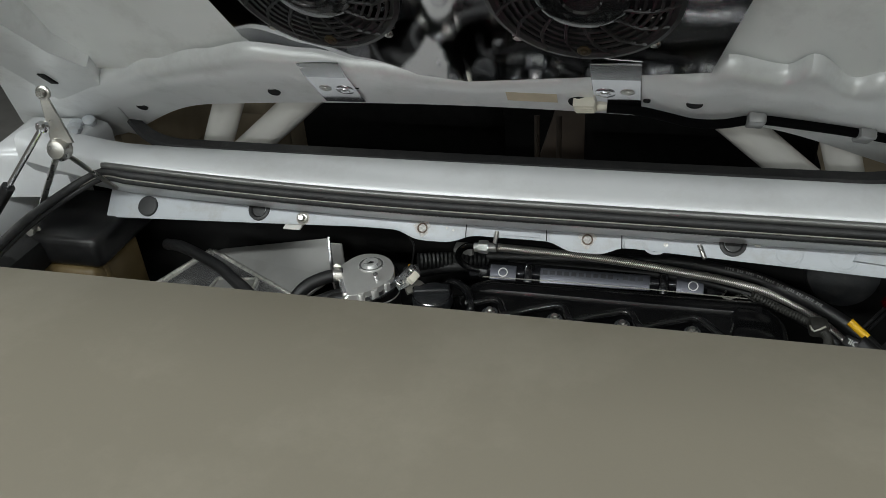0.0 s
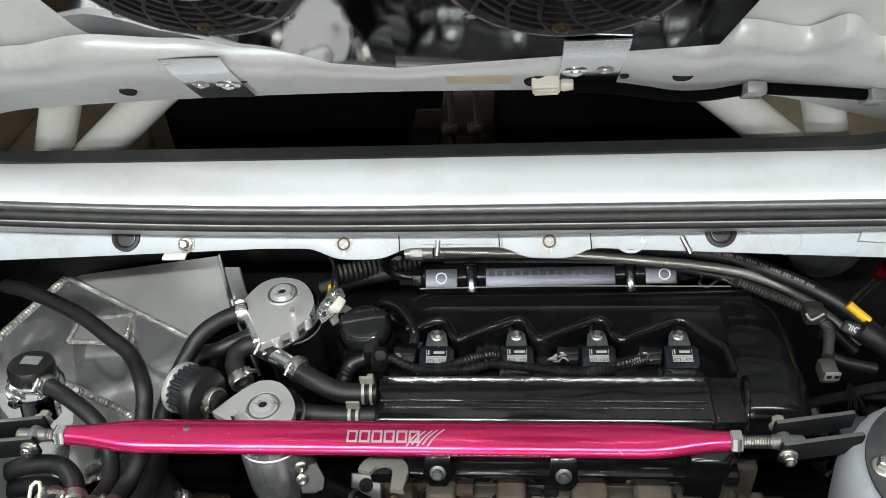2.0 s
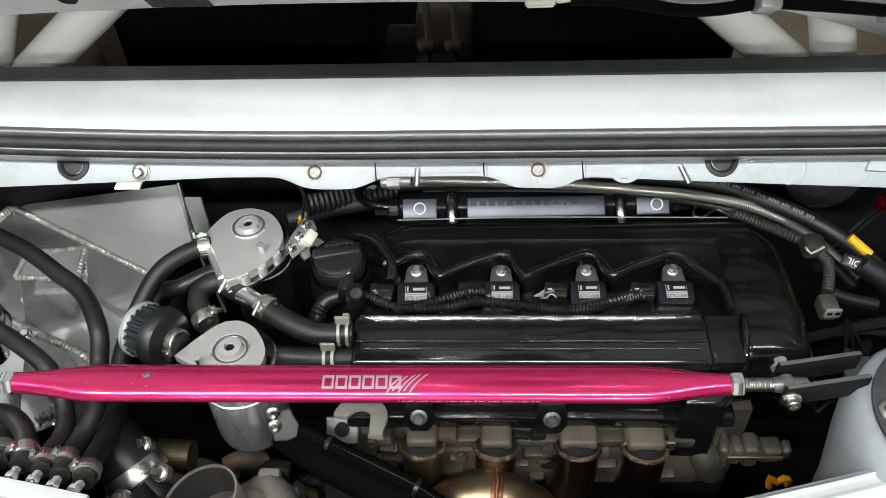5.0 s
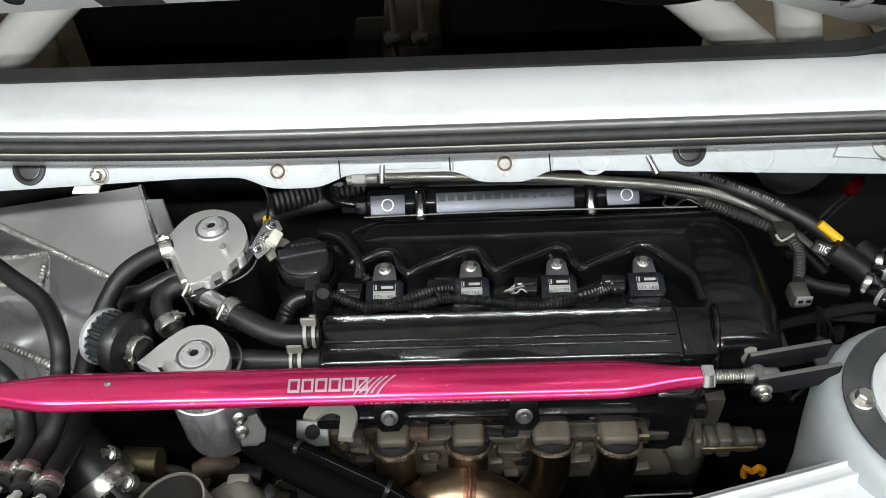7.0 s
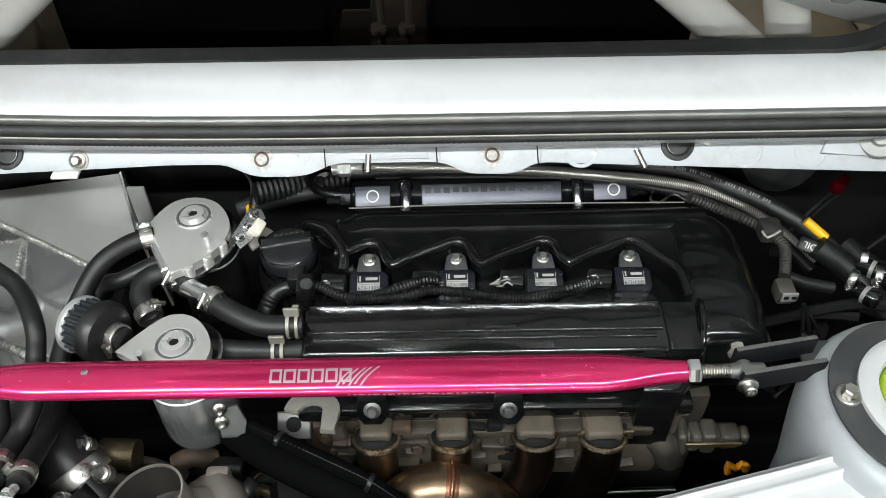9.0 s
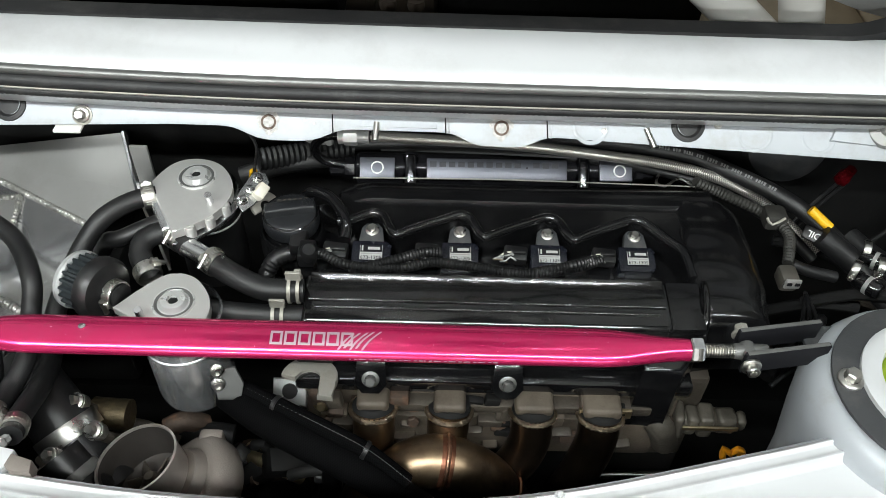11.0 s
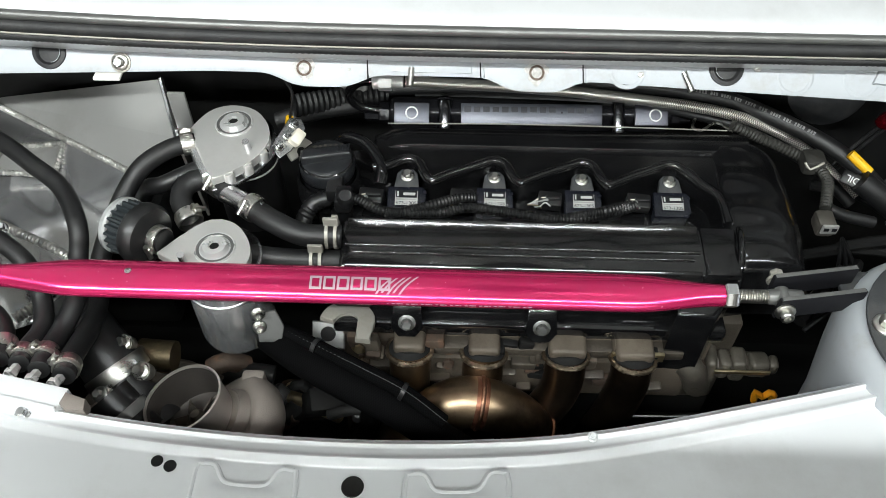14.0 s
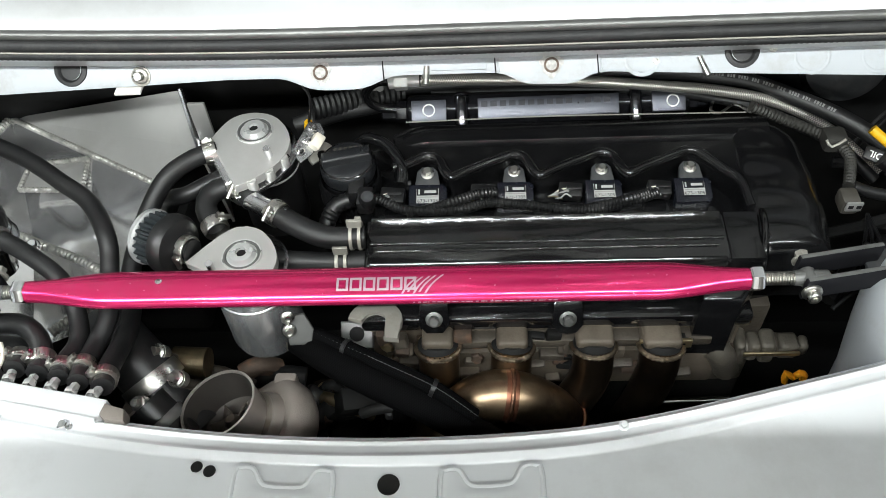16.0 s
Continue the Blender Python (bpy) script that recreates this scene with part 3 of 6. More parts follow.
def deck(dx, s):
    y = lip(dx) - s * (1.0 + 0.25 * dx * dx)
    z = 0.872
    z -= 0.006 * (1 - smooth(0.0, 0.006, s))
    z += 0.0012 * math.exp(-((s - 0.003) / 0.002) ** 2) - 0.002 * smooth(0.005, 0.008, s) + 0.0022 * math.exp(-((s - 0.0165) / 0.0022) ** 2) - 0.006 * smooth(0.017, 0.022, s)
    for c in (-0.08, 0.075):
        w = smooth(-0.041, -0.035, dx - c) * (1 - smooth(0.035, 0.041, dx - c))
        groove = smooth(-0.028, -0.016, dx - c) * (1 - smooth(0.016, 0.028, dx - c)) * (1 - smooth(0.036, 0.046, s))
        z += 0.002 * w * smooth(0.022, 0.028, s) * (1 - groove)
    z -= 0.05 * smooth(0.24, 0.34, s)
    return (dx, y, z)


ss = sorted(set([round(v, 4) for v in spread(0, 0.03, 31)] + [round(v, 4) for v in spread(0.03, 0.09, 31)] + [round(v, 4) for v in spread(0.09, 0.34, 14)]))
deckpanel = part("deck_panel", sheet(deck, spread(-0.66, 0.66, 401), ss, 0.004), SILVER, body, "silver pressed deck panel with a turned lip", 50)
part("lip_edge", tube([(dx, lip(dx) + 0.001, deck(dx, 0)[2] - 0.004) for dx in spread(-0.66, 0.66, 60)], 0.0018, 8, 0.012), BAYPAINT, deckpanel)
for c in (-0.08, 0.075):
    pts = [(c - 0.0375, 0.075), (c - 0.0375, 0.032), (c - 0.034, 0.026), (c - 0.024, 0.026), (c - 0.017, 0.036), (c - 0.010, 0.039), (c + 0.010, 0.039), (c + 0.017, 0.036), (c + 0.024, 0.026), (c + 0.034, 0.026), (c + 0.0375, 0.032), (c + 0.0375, 0.075)]
    part("pressed_edge", tube([(deck(a, b)[0], deck(a, b)[1], deck(a, b)[2] - 0.0006) for a, b in pts], 0.0022, 8, 0.003), SILVER, deckpanel)
# Drain holes are dark discs on the panel, their shade put into the colour.
for dx, s, r in ((-0.148, 0.028, 0.0042), (-0.1375, 0.0305, 0.0044), (-0.001, 0.036, 0.0076)):
    p = deck(dx, s)
    part("drain_hole", lathe([(r * 1.1, 0.0005), (r, 0.0012), (r * 0.95, 0.0009), (0, 0.0007)], Matrix.Translation(p), 20), DARK, deckpanel)
bolt(deckpanel, deck(-0.258, 0.011), (0, -0.1, 1), 0.008, CHROME, "deck_screw")
bolt(deckpanel, deck(0.176, 0.006), (0, -0.1, 1), 0.005, SILVER, "deck_screw")
part("tail_skin", box((1.32, 0.02, 0.55), (0, -0.63, 0.57), 0.01), SILVER, body)
# Rear wall's near-black colour holds the shade behind the lip.
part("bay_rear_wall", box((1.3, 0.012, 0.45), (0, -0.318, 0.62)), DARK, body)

# strut towers


def strut_tower(s, x, y, z):
    tw = part("strut_tower", lathe([(0.080, z - 0.32), (0.088, z - 0.14), (0.097, z - 0.07), (0.1, z - 0.038), (0.098, z - 0.018), (0.092, z - 0.006), (0.084, z - 0.001), (0.03, z)], Matrix.Translation((x, y, 0)), 48), BAYPAINT, body, "pale painted strut tower")
    part("mount_plate", lathe([(0.03, z), (0.081, z), (0.084, z + 0.002), (0.084, z + 0.005), (0.081, z + 0.006), (0.06, z + 0.006), (0.06, z)], Matrix.Translation((x, y, 0)), 48), TOWERGREY, tw, "dark grey strut bar mounting plate")
    part("bushing_ring", lathe([(0.063, z + 0.002), (0.063, z + 0.010), (0.058, z + 0.013), (0.048, z + 0.012), (0.046, z + 0.004)], Matrix.Translation((x, y, 0)), 40), GREYCAP, tw, "pale grey bushing ring")
    part("spring_hat", lathe([(0.046, z + 0.002), (0.043, z + 0.006), (0.03, z + 0.008), (0.026, z + 0.002), (0.016, z + 0.002), (0.012, z + 0.014), (0, z + 0.015)], Matrix.Translation((x, y, 0)), 32), GREEN, tw, "lime green damper top")
    for a in (175, 300, 60) if s > 0 else (5, 240, 120):
        p = (x + 0.072 * math.cos(radians(a)), y + 0.072 * math.sin(radians(a)), z + 0.008)
        bolt(tw, p, (0, 0, 1), 0.0125, STEEL, "tower_nut")


strut_tower(1, 0.335 - CX, -0.208, 0.888)
strut_tower(-1, -0.640 - CX, -0.208, 0.888)

# ---- rear wing over the deck ----
wing = thing("rear_wing", "flat beige-grey rear wing plate standing on two struts", "wing", m=pose(CX, 0, 0))
sec = [(-0.540, 1.2575), (-0.538, 1.261), (-0.542, 1.264), (-0.62, 1.2655), (-0.74, 1.265), (-0.84, 1.262), (-0.84, 1.256), (-0.62, 1.256)]
part("blade", loft([[(x, y, z - 0.0012 + 0.003 * x) for y, z in sec] for x in spread(-0.9, 0.95, 9)]), WINGPAINT, wing, "beige-grey blade with a chipped edge")
for x in (-0.45, 0.45):
    part("strut", prism([(-0.80, 0.80), (-0.62, 0.80), (-0.60, 1.256 + 0.003 * x), (-0.74, 1.256 + 0.003 * x)], x - 0.006, x + 0.006, 0, m=Matrix(((0, 0, 1, 0), (1, 0, 0, 0), (0, 1, 0, 0), (0, 0, 0, 1)))), WINGPAINT, wing)

# ---- cabin seen through the window opening ----
cabin = thing("cabin_interior", "dark cabin with beige trim behind the window", "car interior", m=pose(CX, 0, 0))
part("underbody", box((1.2, 1.2, 0.44), (0, 0.85, 0.22)), DARK, cabin)
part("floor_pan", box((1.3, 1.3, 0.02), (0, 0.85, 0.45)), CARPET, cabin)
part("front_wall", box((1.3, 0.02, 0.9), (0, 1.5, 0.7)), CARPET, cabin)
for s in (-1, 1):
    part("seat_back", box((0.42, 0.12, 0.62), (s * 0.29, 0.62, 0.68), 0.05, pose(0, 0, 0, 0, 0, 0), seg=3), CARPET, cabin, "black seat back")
    part("side_trim", box((0.04, 1.3, 0.7), (s * 0.655, 0.85, 0.75), 0.01), BEIGE, cabin, "beige side trim")
    part("rear_corner_trim", box((0.16, 0.3, 0.34), (s * 0.57, 0.40, 0.72), 0.05, seg=3), BEIGE, cabin, "beige corner trim")
    part("brown_trim", box((0.07, 0.2, 0.3), (s * 0.44, 0.42, 0.75), 0.02, pose(s * 0.0, 0, 0, 0, s * 8, 0)), BROWN, cabin)
part("tunnel_trim", box((0.1, 0.4, 0.2), (0.03, 0.75, 0.66), 0.02), BROWN, cabin, "brown centre trim")
for dx in (0.012, 0.05):
    part("harness_strap", tube([(dx, 0.42, 0.77), (dx + 0.004, 0.43, 0.84), (dx, 0.46, 0.93)], 0.005, 8), BROWN, cabin)
    part("strap_nut", lathe([(0.011, -0.006), (0.012, 0), (0.011, 0.006), (0, 0.006)], basis((dx, 0.43, 0.85), (0, 0.1, 1)), 12), BROWN, cabin)
part("red_buckle", box((0.03, 0.02, 0.02), (-0.005, 0.42, 0.79), 0.005), RED, cabin)
part("shelf", box((0.2, 0.3, 0.02), (0.03, 0.55, 0.72), 0.006), BROWN, cabin)
cage = thing("roll_cage", "white painted tubular roll cage behind the window", "roll cage", m=pose(CX, 0, 0))


def cage_bar(a, b, r=0.023):
    part("cage_tube", tube([a, b], r, 20, 1, smooth=False), WHITEPAINT, cage)


def through2(p, q, k0, k1):
    p, q = Vector(p) - Vector((CX, 0, 0)), Vector(q) - Vector((CX, 0, 0))
    return p + (q - p) * k0, p + (q - p) * k1


cage_bar(*through2((-0.615, 0.2, 0.964), (-0.581, 0.2, 1.033), -1.1, 2.0))
cage_bar(*through2((-0.564, 0.2, 0.963), (-0.463, 0.2, 1.045), -1.0, 3.2))
cage_bar(*through2((0.268, 0.2, 0.962), (0.187, 0.2, 1.029), -1.0, 3.2))
cage_bar(*through2((0.318, 0.2, 0.964), (0.295, 0.2, 1.033), -1.1, 2.0))

# ---- engine lid, propped open, in its own frame: x along the hinge, y up the lid, z out of its underside ----
LID = pose(CX, 0.05, 1.135, 134.4)
lid = thing("engine_hood", "grey painted engine lid propped open, underside showing", "engine lid", m=LID)


def low_edge(u):
    w = u + 0.04
    return -0.034 - 0.22 * w * w - 0.1 * smooth(0.35, 0.62, abs(w))


WAVES = [(-0.66, -0.05), (-0.494, 0.017), (-0.412, 0.055), (-0.329, 0.081), (-0.253, 0.102), (-0.183, 0.088), (-0.127, 0.069), (0.004, 0.038), (0.104, 0.049), (0.149, 0.072), (0.214, 0.087), (0.262, 0.064), (0.285, 0.092), (0.345, 0.071), (0.366, 0.096), (0.415, 0.048), (0.438, 0.06), (0.493, 0.013), (0.62, -0.06)]


def top_edge(u):
    """The wavy upper edge of the pressed rim."""
    for (a, p), (b, q) in zip(WAVES, WAVES[1:]):
        if u <= b:
            return p + (q - p) * smooth(a, b, u)
    return WAVES[-1][1]


secs = []
for u in spread(-0.66, 0.60, 253):
    a, b = low_edge(u), top_edge(u)
    hump = 0.003 + 0.003 * smooth(0.15, 0.3, abs(u))
    secs.append([(u, a, -0.012), (u, a - 0.001, 0.0), (u, a + 0.012, 0.001), (u, a + (b - a) * 0.45, hump * 0.5), (u, a + (b - a) * 0.62, hump), (u, b - 0.016, hump), (u, b - 0.006, hump * 0.4), (u, b, -0.004), (u, b + 0.002, -0.010), (u, b + 0.002, -0.014)])
rim = part("rim", loft(secs), LIDPAINT, lid, "grey painted pressed rim with a wavy edge", 35)
part("skin", loft([[(u, -0.03, -0.028), (u, 0.03, -0.010), (u, 0.06, -0.012), (u, 0.12, -0.030), (u, 0.36, -0.092), (u, 0.87, -0.094), (u, 0.87, -0.108), (u, 0.36, -0.104), (u, 0.02, -0.034)] for u in spread(-0.63, 0.63, 9)]), LIDLINER, lid, "pale grey inner skin")
for s in (-1, 1):
    pts = [(s * 0.585, low_edge(0.59) + 0.02), (s * 0.63, low_edge(0.6) + 0.06), (s * 0.64, 0.3), (s * 0.63, 0.86), (s * 0.56, 0.86), (s * 0.545, 0.3), (s * 0.53, 0.1), (s * 0.50, 0.06)]
    part("side_rim", prism(pts[::-s], -0.108, 0.004, 0.003), LIDPAINT, lid, "grey painted side rim")
    # A dark strip carries the slot's shade; nothing is cut out.
    part("slot", box((0.012, 0.03, 0.003), (s * 0.59, 0.02, 0.0045), 0.001, pose(0, 0, 0, 0, 0, 0)), DARK, lid)
part("top_rim", box((1.2, 0.07, 0.11), (0, 0.86, -0.04), 0.01), LIDPAINT, lid)
# Lid holes: dark discs with each opening's shade in the colour.
for u, v, r in ((-0.265, -0.004, 0.008), (0.258, 0.0, 0.009), (-0.505, -0.075, 0.008), (-0.145, 0.016, 0.0035), (0.205, 0.005, 0.004), (0.47, -0.04, 0.008)):
    part("lid_hole", lathe([(r * 1.1, -0.002), (r * 1.02, 0.0006), (r * 0.95, 0.0), (0, -0.0002)], Matrix.Translation((u, v, 0.003 if abs(u) > 0.2 else 0.0015)) @ pose(0, 0, 0, -8), 20), DARK, rim)
part("tape_strip", box((0.060, 0.024, 0.0006), (0.072, 0.008, 0.0030), 0, pose(0, 0, 0, 0, 0, -2)), TAPE, rim, "strip of yellowed tape")
# Round opening, likewise a disc painted as dark as its shade.
part("round_hole", lathe([(0.014, 0.0), (0.013, 0.002), (0.012, 0.001), (0, 0.0005)], Matrix.Translation((0.128, -0.006, 0.0018)), 24), DARK, rim)
# mirror-like fan shroud: two bright sheets that lean back from the rim and meet in a shallow fold


def sheet_left(u, v):
    return (u, v, 0.003 - 0.22 * (v - 0.04) + 0.05 * u)


def sheet_right(u, v):
    return (u, v, 0.003 - 0.20 * (v - 0.04) + 0.04 * u)


SHROUD_L = [(-0.2572, 0.0689), (0.0022, 0.0436), (0.0142, 0.36), (-0.3365, 0.36)]
SHROUD_R = [(0.0022, 0.0436), (0.2692, 0.087), (0.3342, 0.36), (0.0142, 0.36)]
for side, fn in ((SHROUD_L, sheet_left), (SHROUD_R, sheet_right)):
    P = [Vector(fn(u, v)) for u, v in side]
    us = spread(0.0, 1.0, 15)
    secs = []
    for j in us:
        a, b = P[0].lerp(P[1], j), P[3].lerp(P[2], j)
        buckle = 0.0012 * math.sin(9 * j + 5 * side[0][0]) + 0.0007 * math.sin(23 * j)
        secs.append([a + Vector((0, 0, -0.002)), a, a.lerp(b, 0.3) + Vector((0, 0, buckle)), a.lerp(b, 0.65) - Vector((0, 0, buckle * 0.6)), b, b + Vector((0, 0, -0.002))])
    part("fan_shroud", loft(secs), MIRROR, lid, "mirror-like polished fan shroud with scratches")


def flat_rivet(parent, u, v, n, r, material, name):
    part(name, lathe([(r, -0.001), (r, 0.0004), (r * 0.92, 0.0009), (r * 0.55, 0.001), (r * 0.5, 0.0024), (r * 0.34, 0.003), (r * 0.2, 0.0028), (0, 0.0022)], Matrix.Translation((u, v, n)), 24), material, parent)


def lid_bracket(u, v, turn):
    b = part("lid_bracket", prism([(u - 0.027, v - 0.045), (u + 0.027, v - 0.045), (u + 0.027, v + 0.03), (u - 0.027, v + 0.03)], 0.0035, 0.0055, 0.0008, 1), MIRROR, lid, "bright bent steel bracket")
    part("bracket_fold", prism([(-0.027, 0.0), (0.027, 0.0), (0.027, 0.032), (-0.027, 0.032)], -0.001, 0.001, 0.0006, 1, Matrix.Translation((u, v + 0.029, 0.0048)) @ pose(0, 0, 0, -6)), POLALU, b, "polished folded lip")
    flat_rivet(b, u + 0.013 * turn, v - 0.006, 0.0058, 0.0115, POLALU, "washer_screw")
    flat_rivet(b, u - 0.012 * turn, v - 0.002, 0.0054, 0.008, STEEL, "rivet")


for s in (1, -1):
    arm = [(-0.696, -0.012, 0.002), (-0.783, -0.162, 0.002), (-0.84, -0.296, 0.002), (-0.874, -0.413, 0.002), (-0.824, -0.388, 0.002), (-0.653, -0.219, 0.002), (-0.569, -0.156, 0.002), (-0.529, -0.039, 0.002), (-0.557, 0.034, 0.002), (-0.551, 0.116, 0.002), (-0.586, 0.115, 0.002)]
    P = [Vector((s * u, v, n)) for u, v, n in arm]
    part("corner_arm", loft([P, [p + Vector((0, 0, -0.014)) for p in P]]), LIDPAINT, lid, "grey painted hinge corner of the lid")
lid_bracket(-0.172, 0.022, 1)
lid_bracket(0.172, 0.036, -1)
# ivory plug, sleeved lead and its clips
part("lead_plug", box((0.026, 0.020, 0.012), (0.134, -0.012, 0.007), 0.002, pose(0, 0, 0, 0, 0, 4)), WHITEPL, lid, "ivory plastic plug")
for k in range(3):
    part("plug_rib", box((0.022, 0.0022, 0.002), (0.134, -0.019 + 0.006 * k, 0.0135), 0.0006, pose(0, 0, 0, 0, 0, 4)), WHITEPL, lid)
part("plug_latch", box((0.010, 0.012, 0.006), (0.140, 0.002, 0.006), 0.0015), WHITEPL, lid)
part("plug_collar", lathe([(0.0045, 0), (0.0055, 0.003), (0.0045, 0.012), (0, 0.012)], basis((0.148, -0.009, 0.006), (1, 0.05, 0)), 12), WHITEPL, lid)
part("sleeved_lead", tube([(0.160, -0.008, 0.008), (0.195, -0.010, 0.009), (0.228, -0.026, 0.009), (0.258, -0.042, 0.009), (0.290, -0.042, 0.009), (0.327, -0.028, 0.008), (0.37, -0.036, 0.008), (0.45, -0.060, 0.008), (0.53, -0.095, 0.008), (0.6, -0.14, 0.006)], 0.0056, 12, 0.005), SLEEVE, lid, "black braided sleeve over the lead")
for u, v, a in ((0.327, -0.026, -8), (0.449, -0.060, -18)):
    c = part("lead_clip", box((0.02, 0.022, 0.013), (0, 0, 0), 0.003, pose(u, v, 0.0095, 0, 0, a)), LIDCLIP, lid, "grey lead clip")

# hinge and gas strut at the lid's side
hinge = thing("lid_hinge", "zinc plated lid hinge arm with bolts", "hinge", m=pose(0, 0, 0))
H0, H1, H2 = (-0.708, -0.02, 1.148), (-0.713, -0.02, 1.067), (-0.808, -0.02, 0.929)
part("hinge_plate", prism([(-0.008, -0.03), (0.022, -0.033), (0.003, 0.03), (-0.008, 0.03)], -0.002, 0.002, 0.0008, 1, basis(H1, (0.3, -1, 0.2)) @ Matrix.Translation((0, 0.04, 0))), STEEL, hinge)
part("hinge_arm", tube([H1, H2], 0.007, 8, 1, smooth=False, flat=0.5), STEEL, hinge)
part("hinge_arm", tube([H1, (H1[0] + 0.02, H1[1] + 0.06, H1[2] - 0.09)], 0.007, 8, 1, smooth=False, flat=0.5), STEEL, hinge)
part("pivot", lathe([(0.016, -0.008), (0.017, 0), (0.012, 0.01), (0, 0.012)], basis(H1, (0.2, -1, 0.3)), 16), STEEL, hinge)
bolt(hinge, H0, (0.2, -1, 0.2), 0.012)
bolt(hinge, H2, (0.2, -1, 0.4), 0.014)
gas = thing("gas_strut", "thin gas strut holding the lid up", "gas strut")
G0, G1, G2 = (-0.708, -0.04, 1.109), (-0.779, -0.06, 1.027), (-0.873, -0.09, 0.918)
part("rod", tube([G0, G1], 0.004, 10, 1, smooth=False), CHROME, gas, "chrome rod")
part("cylinder", tube([G1, G2], 0.009, 14, 1, smooth=False), PLASTIC, gas, "black cylinder")
part("ball_end", lathe([(0, -0.009), (0.007, -0.006), (0.009, 0), (0.007, 0.006), (0, 0.009)], Matrix.Translation(G0), 12), CHROME, gas)

# ---- two fans on the shroud ----


def cooling_fan(u, v):
    f = thing("cooling_fan", "black plastic cooling fan on the lid's shroud", "fan", "fans on the lid", m=LID @ pose(u, v, 0.006 - 0.22 * (v - 0.04) + 0.05 * u, -12.4, -2.9))
    R = 0.092
    bm = lathe([(R, 0), (R + 0.005, 0.001), (R + 0.005, 0.004), (R, 0.006), (R - 0.005, 0.004), (R - 0.005, 0.001)], None, 56)
    part("ring", bm, PLASTIC, f)
    for k, r in enumerate((0.084, 0.076, 0.068, 0.060, 0.052)):
        bm = lathe([(r - 0.0018, 0.004), (r + 0.0018, 0.004), (r + 0.0016, 0.007), (r - 0.0016, 0.007), (r - 0.0018, 0.004)], None, 44)
        part("grille_ring", bm, PLASTIC, f)
    for k in range(16):
        a = 2 * math.pi * k / 16
        b = a + 0.35
        part("grille_spoke", tube([(0.04 * math.cos(a), 0.04 * math.sin(a), 0.006), (0.07 * math.cos(a + 0.14), 0.07 * math.sin(a + 0.14), 0.006), (R * math.cos(b), R * math.sin(b), 0.005)], 0.0022, 6, 0.03), PLASTIC, f)
    part("motor", lathe([(0.046, 0.001), (0.046, 0.006), (0.04, 0.009), (0.02, 0.010), (0.018, 0.008), (0, 0.008)], None, 36), GLOSSBLACK, f, "glossy black motor hub")
    for k in range(7):
        a = 2 * math.pi * k / 7
        m = pose(0, 0, 0, 0, 0, math.degrees(a)) @ pose(0.07, 0, 0.002, 6)
        part("fan_blade", box((0.05, 0.036, 0.002), (0, 0, 0), 0, m), PLASTIC, f)
    for k in range(4):
        a = radians(45 + 90 * k)
        flat_rivet(f, (R + 0.006) * math.cos(a), (R + 0.006) * math.sin(a), 0.002, 0.006, STEEL, "fan_screw")
    flat_rivet(f, 0.0, -0.08, 0.007, 0.0075, OLDBRASS, "fan_screw")
    return f


fan = cooling_fan(-0.1420, 0.1935)
copy_thing(fan, LID @ pose(0.1419, 0.2032, -0.0209, -11.3, -2.3))

# ---- engine ----
engine = thing("engine", "four-cylinder engine with a gloss black valve cover", "engine", m=pose(0, 0, 0))
CAPX, CAPY = (-0.211, 0.002)
XS = [-0.131, -0.0437, 0.0437, 0.131]
bm = prism([(-0.185, -0.118), (0.17, -0.118), (0.245, -0.105), (0.25, 0.06), (-0.15, 0.068), (-0.185, 0.05)], 0.782, 0.824, 0.004)
cover = part("valve_cover", bm, GLOSSBLACK, engine, "gloss black ribbed valve cover")
zig = [(-0.165, 0.004), (-0.155, 0.005)]
for i, x in enumerate(XS):
    zig += [(x - 0.0075, 0.0145), (x - 0.002, 0.0168), (x + 0.005, 0.0165), (x + 0.012, 0.011), (x + 0.018, -0.004), (x + 0.0235, -0.0125), (x + 0.027, -0.0125), (x + 0.044, -0.003)] if i < 3 else [(x - 0.0075, 0.0145), (x - 0.002, 0.0168), (x + 0.006, 0.0165), (x + 0.016, 0.008), (x + 0.03, -0.010), (x + 0.043, -0.027), (x + 0.046, -0.062)]
part("coil_shelf", loft([[(x, y, 0.80), (x, y, 0.851), (x, y + 0.002, 0.853), (x, 0.045, 0.854), (x, 0.045, 0.80)] for x, y in zig + [(0.205, -0.062)]]), SATIN, cover, "flat shelf with a zigzag front edge")
part("shelf_bead", tube([(x, y + 0.001, 0.853) for x, y in zig], 0.0050, 12, 0.003), GLOSSBLACK, cover)
secs = []
for x in spread(-0.168, 0.215, 24):
    e = 0.012 * smooth(-0.14, -0.168, x)
    secs.append([(x, 0.028, 0.80), (x, 0.030, 0.851 - e), (x, 0.034, 0.8585 - e), (x, 0.045, 0.8615 - e), (x, 0.058, 0.859 - e), (x, 0.069, 0.849 - e), (x, 0.072, 0.835), (x, 0.072, 0.80)])
part("rear_hump", loft(secs), SATIN, cover)
part("gasket_bead", tube([(-0.155, 0.0700, 0.8535), (0.0, 0.0712, 0.8555), (0.20, 0.0705, 0.8540)], 0.0010, 8, 0.0018, ribs=0.0005), HOOKSTEEL, cover, "thin bright seam strip")
# stepped timing end
secs = []


def ripple(y):
    return 0.8590 + 0.0015 * math.cos((y - 0.038) / 0.042 * 2 * math.pi) - 0.05 * max(0.0, y - 0.046) - 0.03 * max(0.0, -0.085 - y)


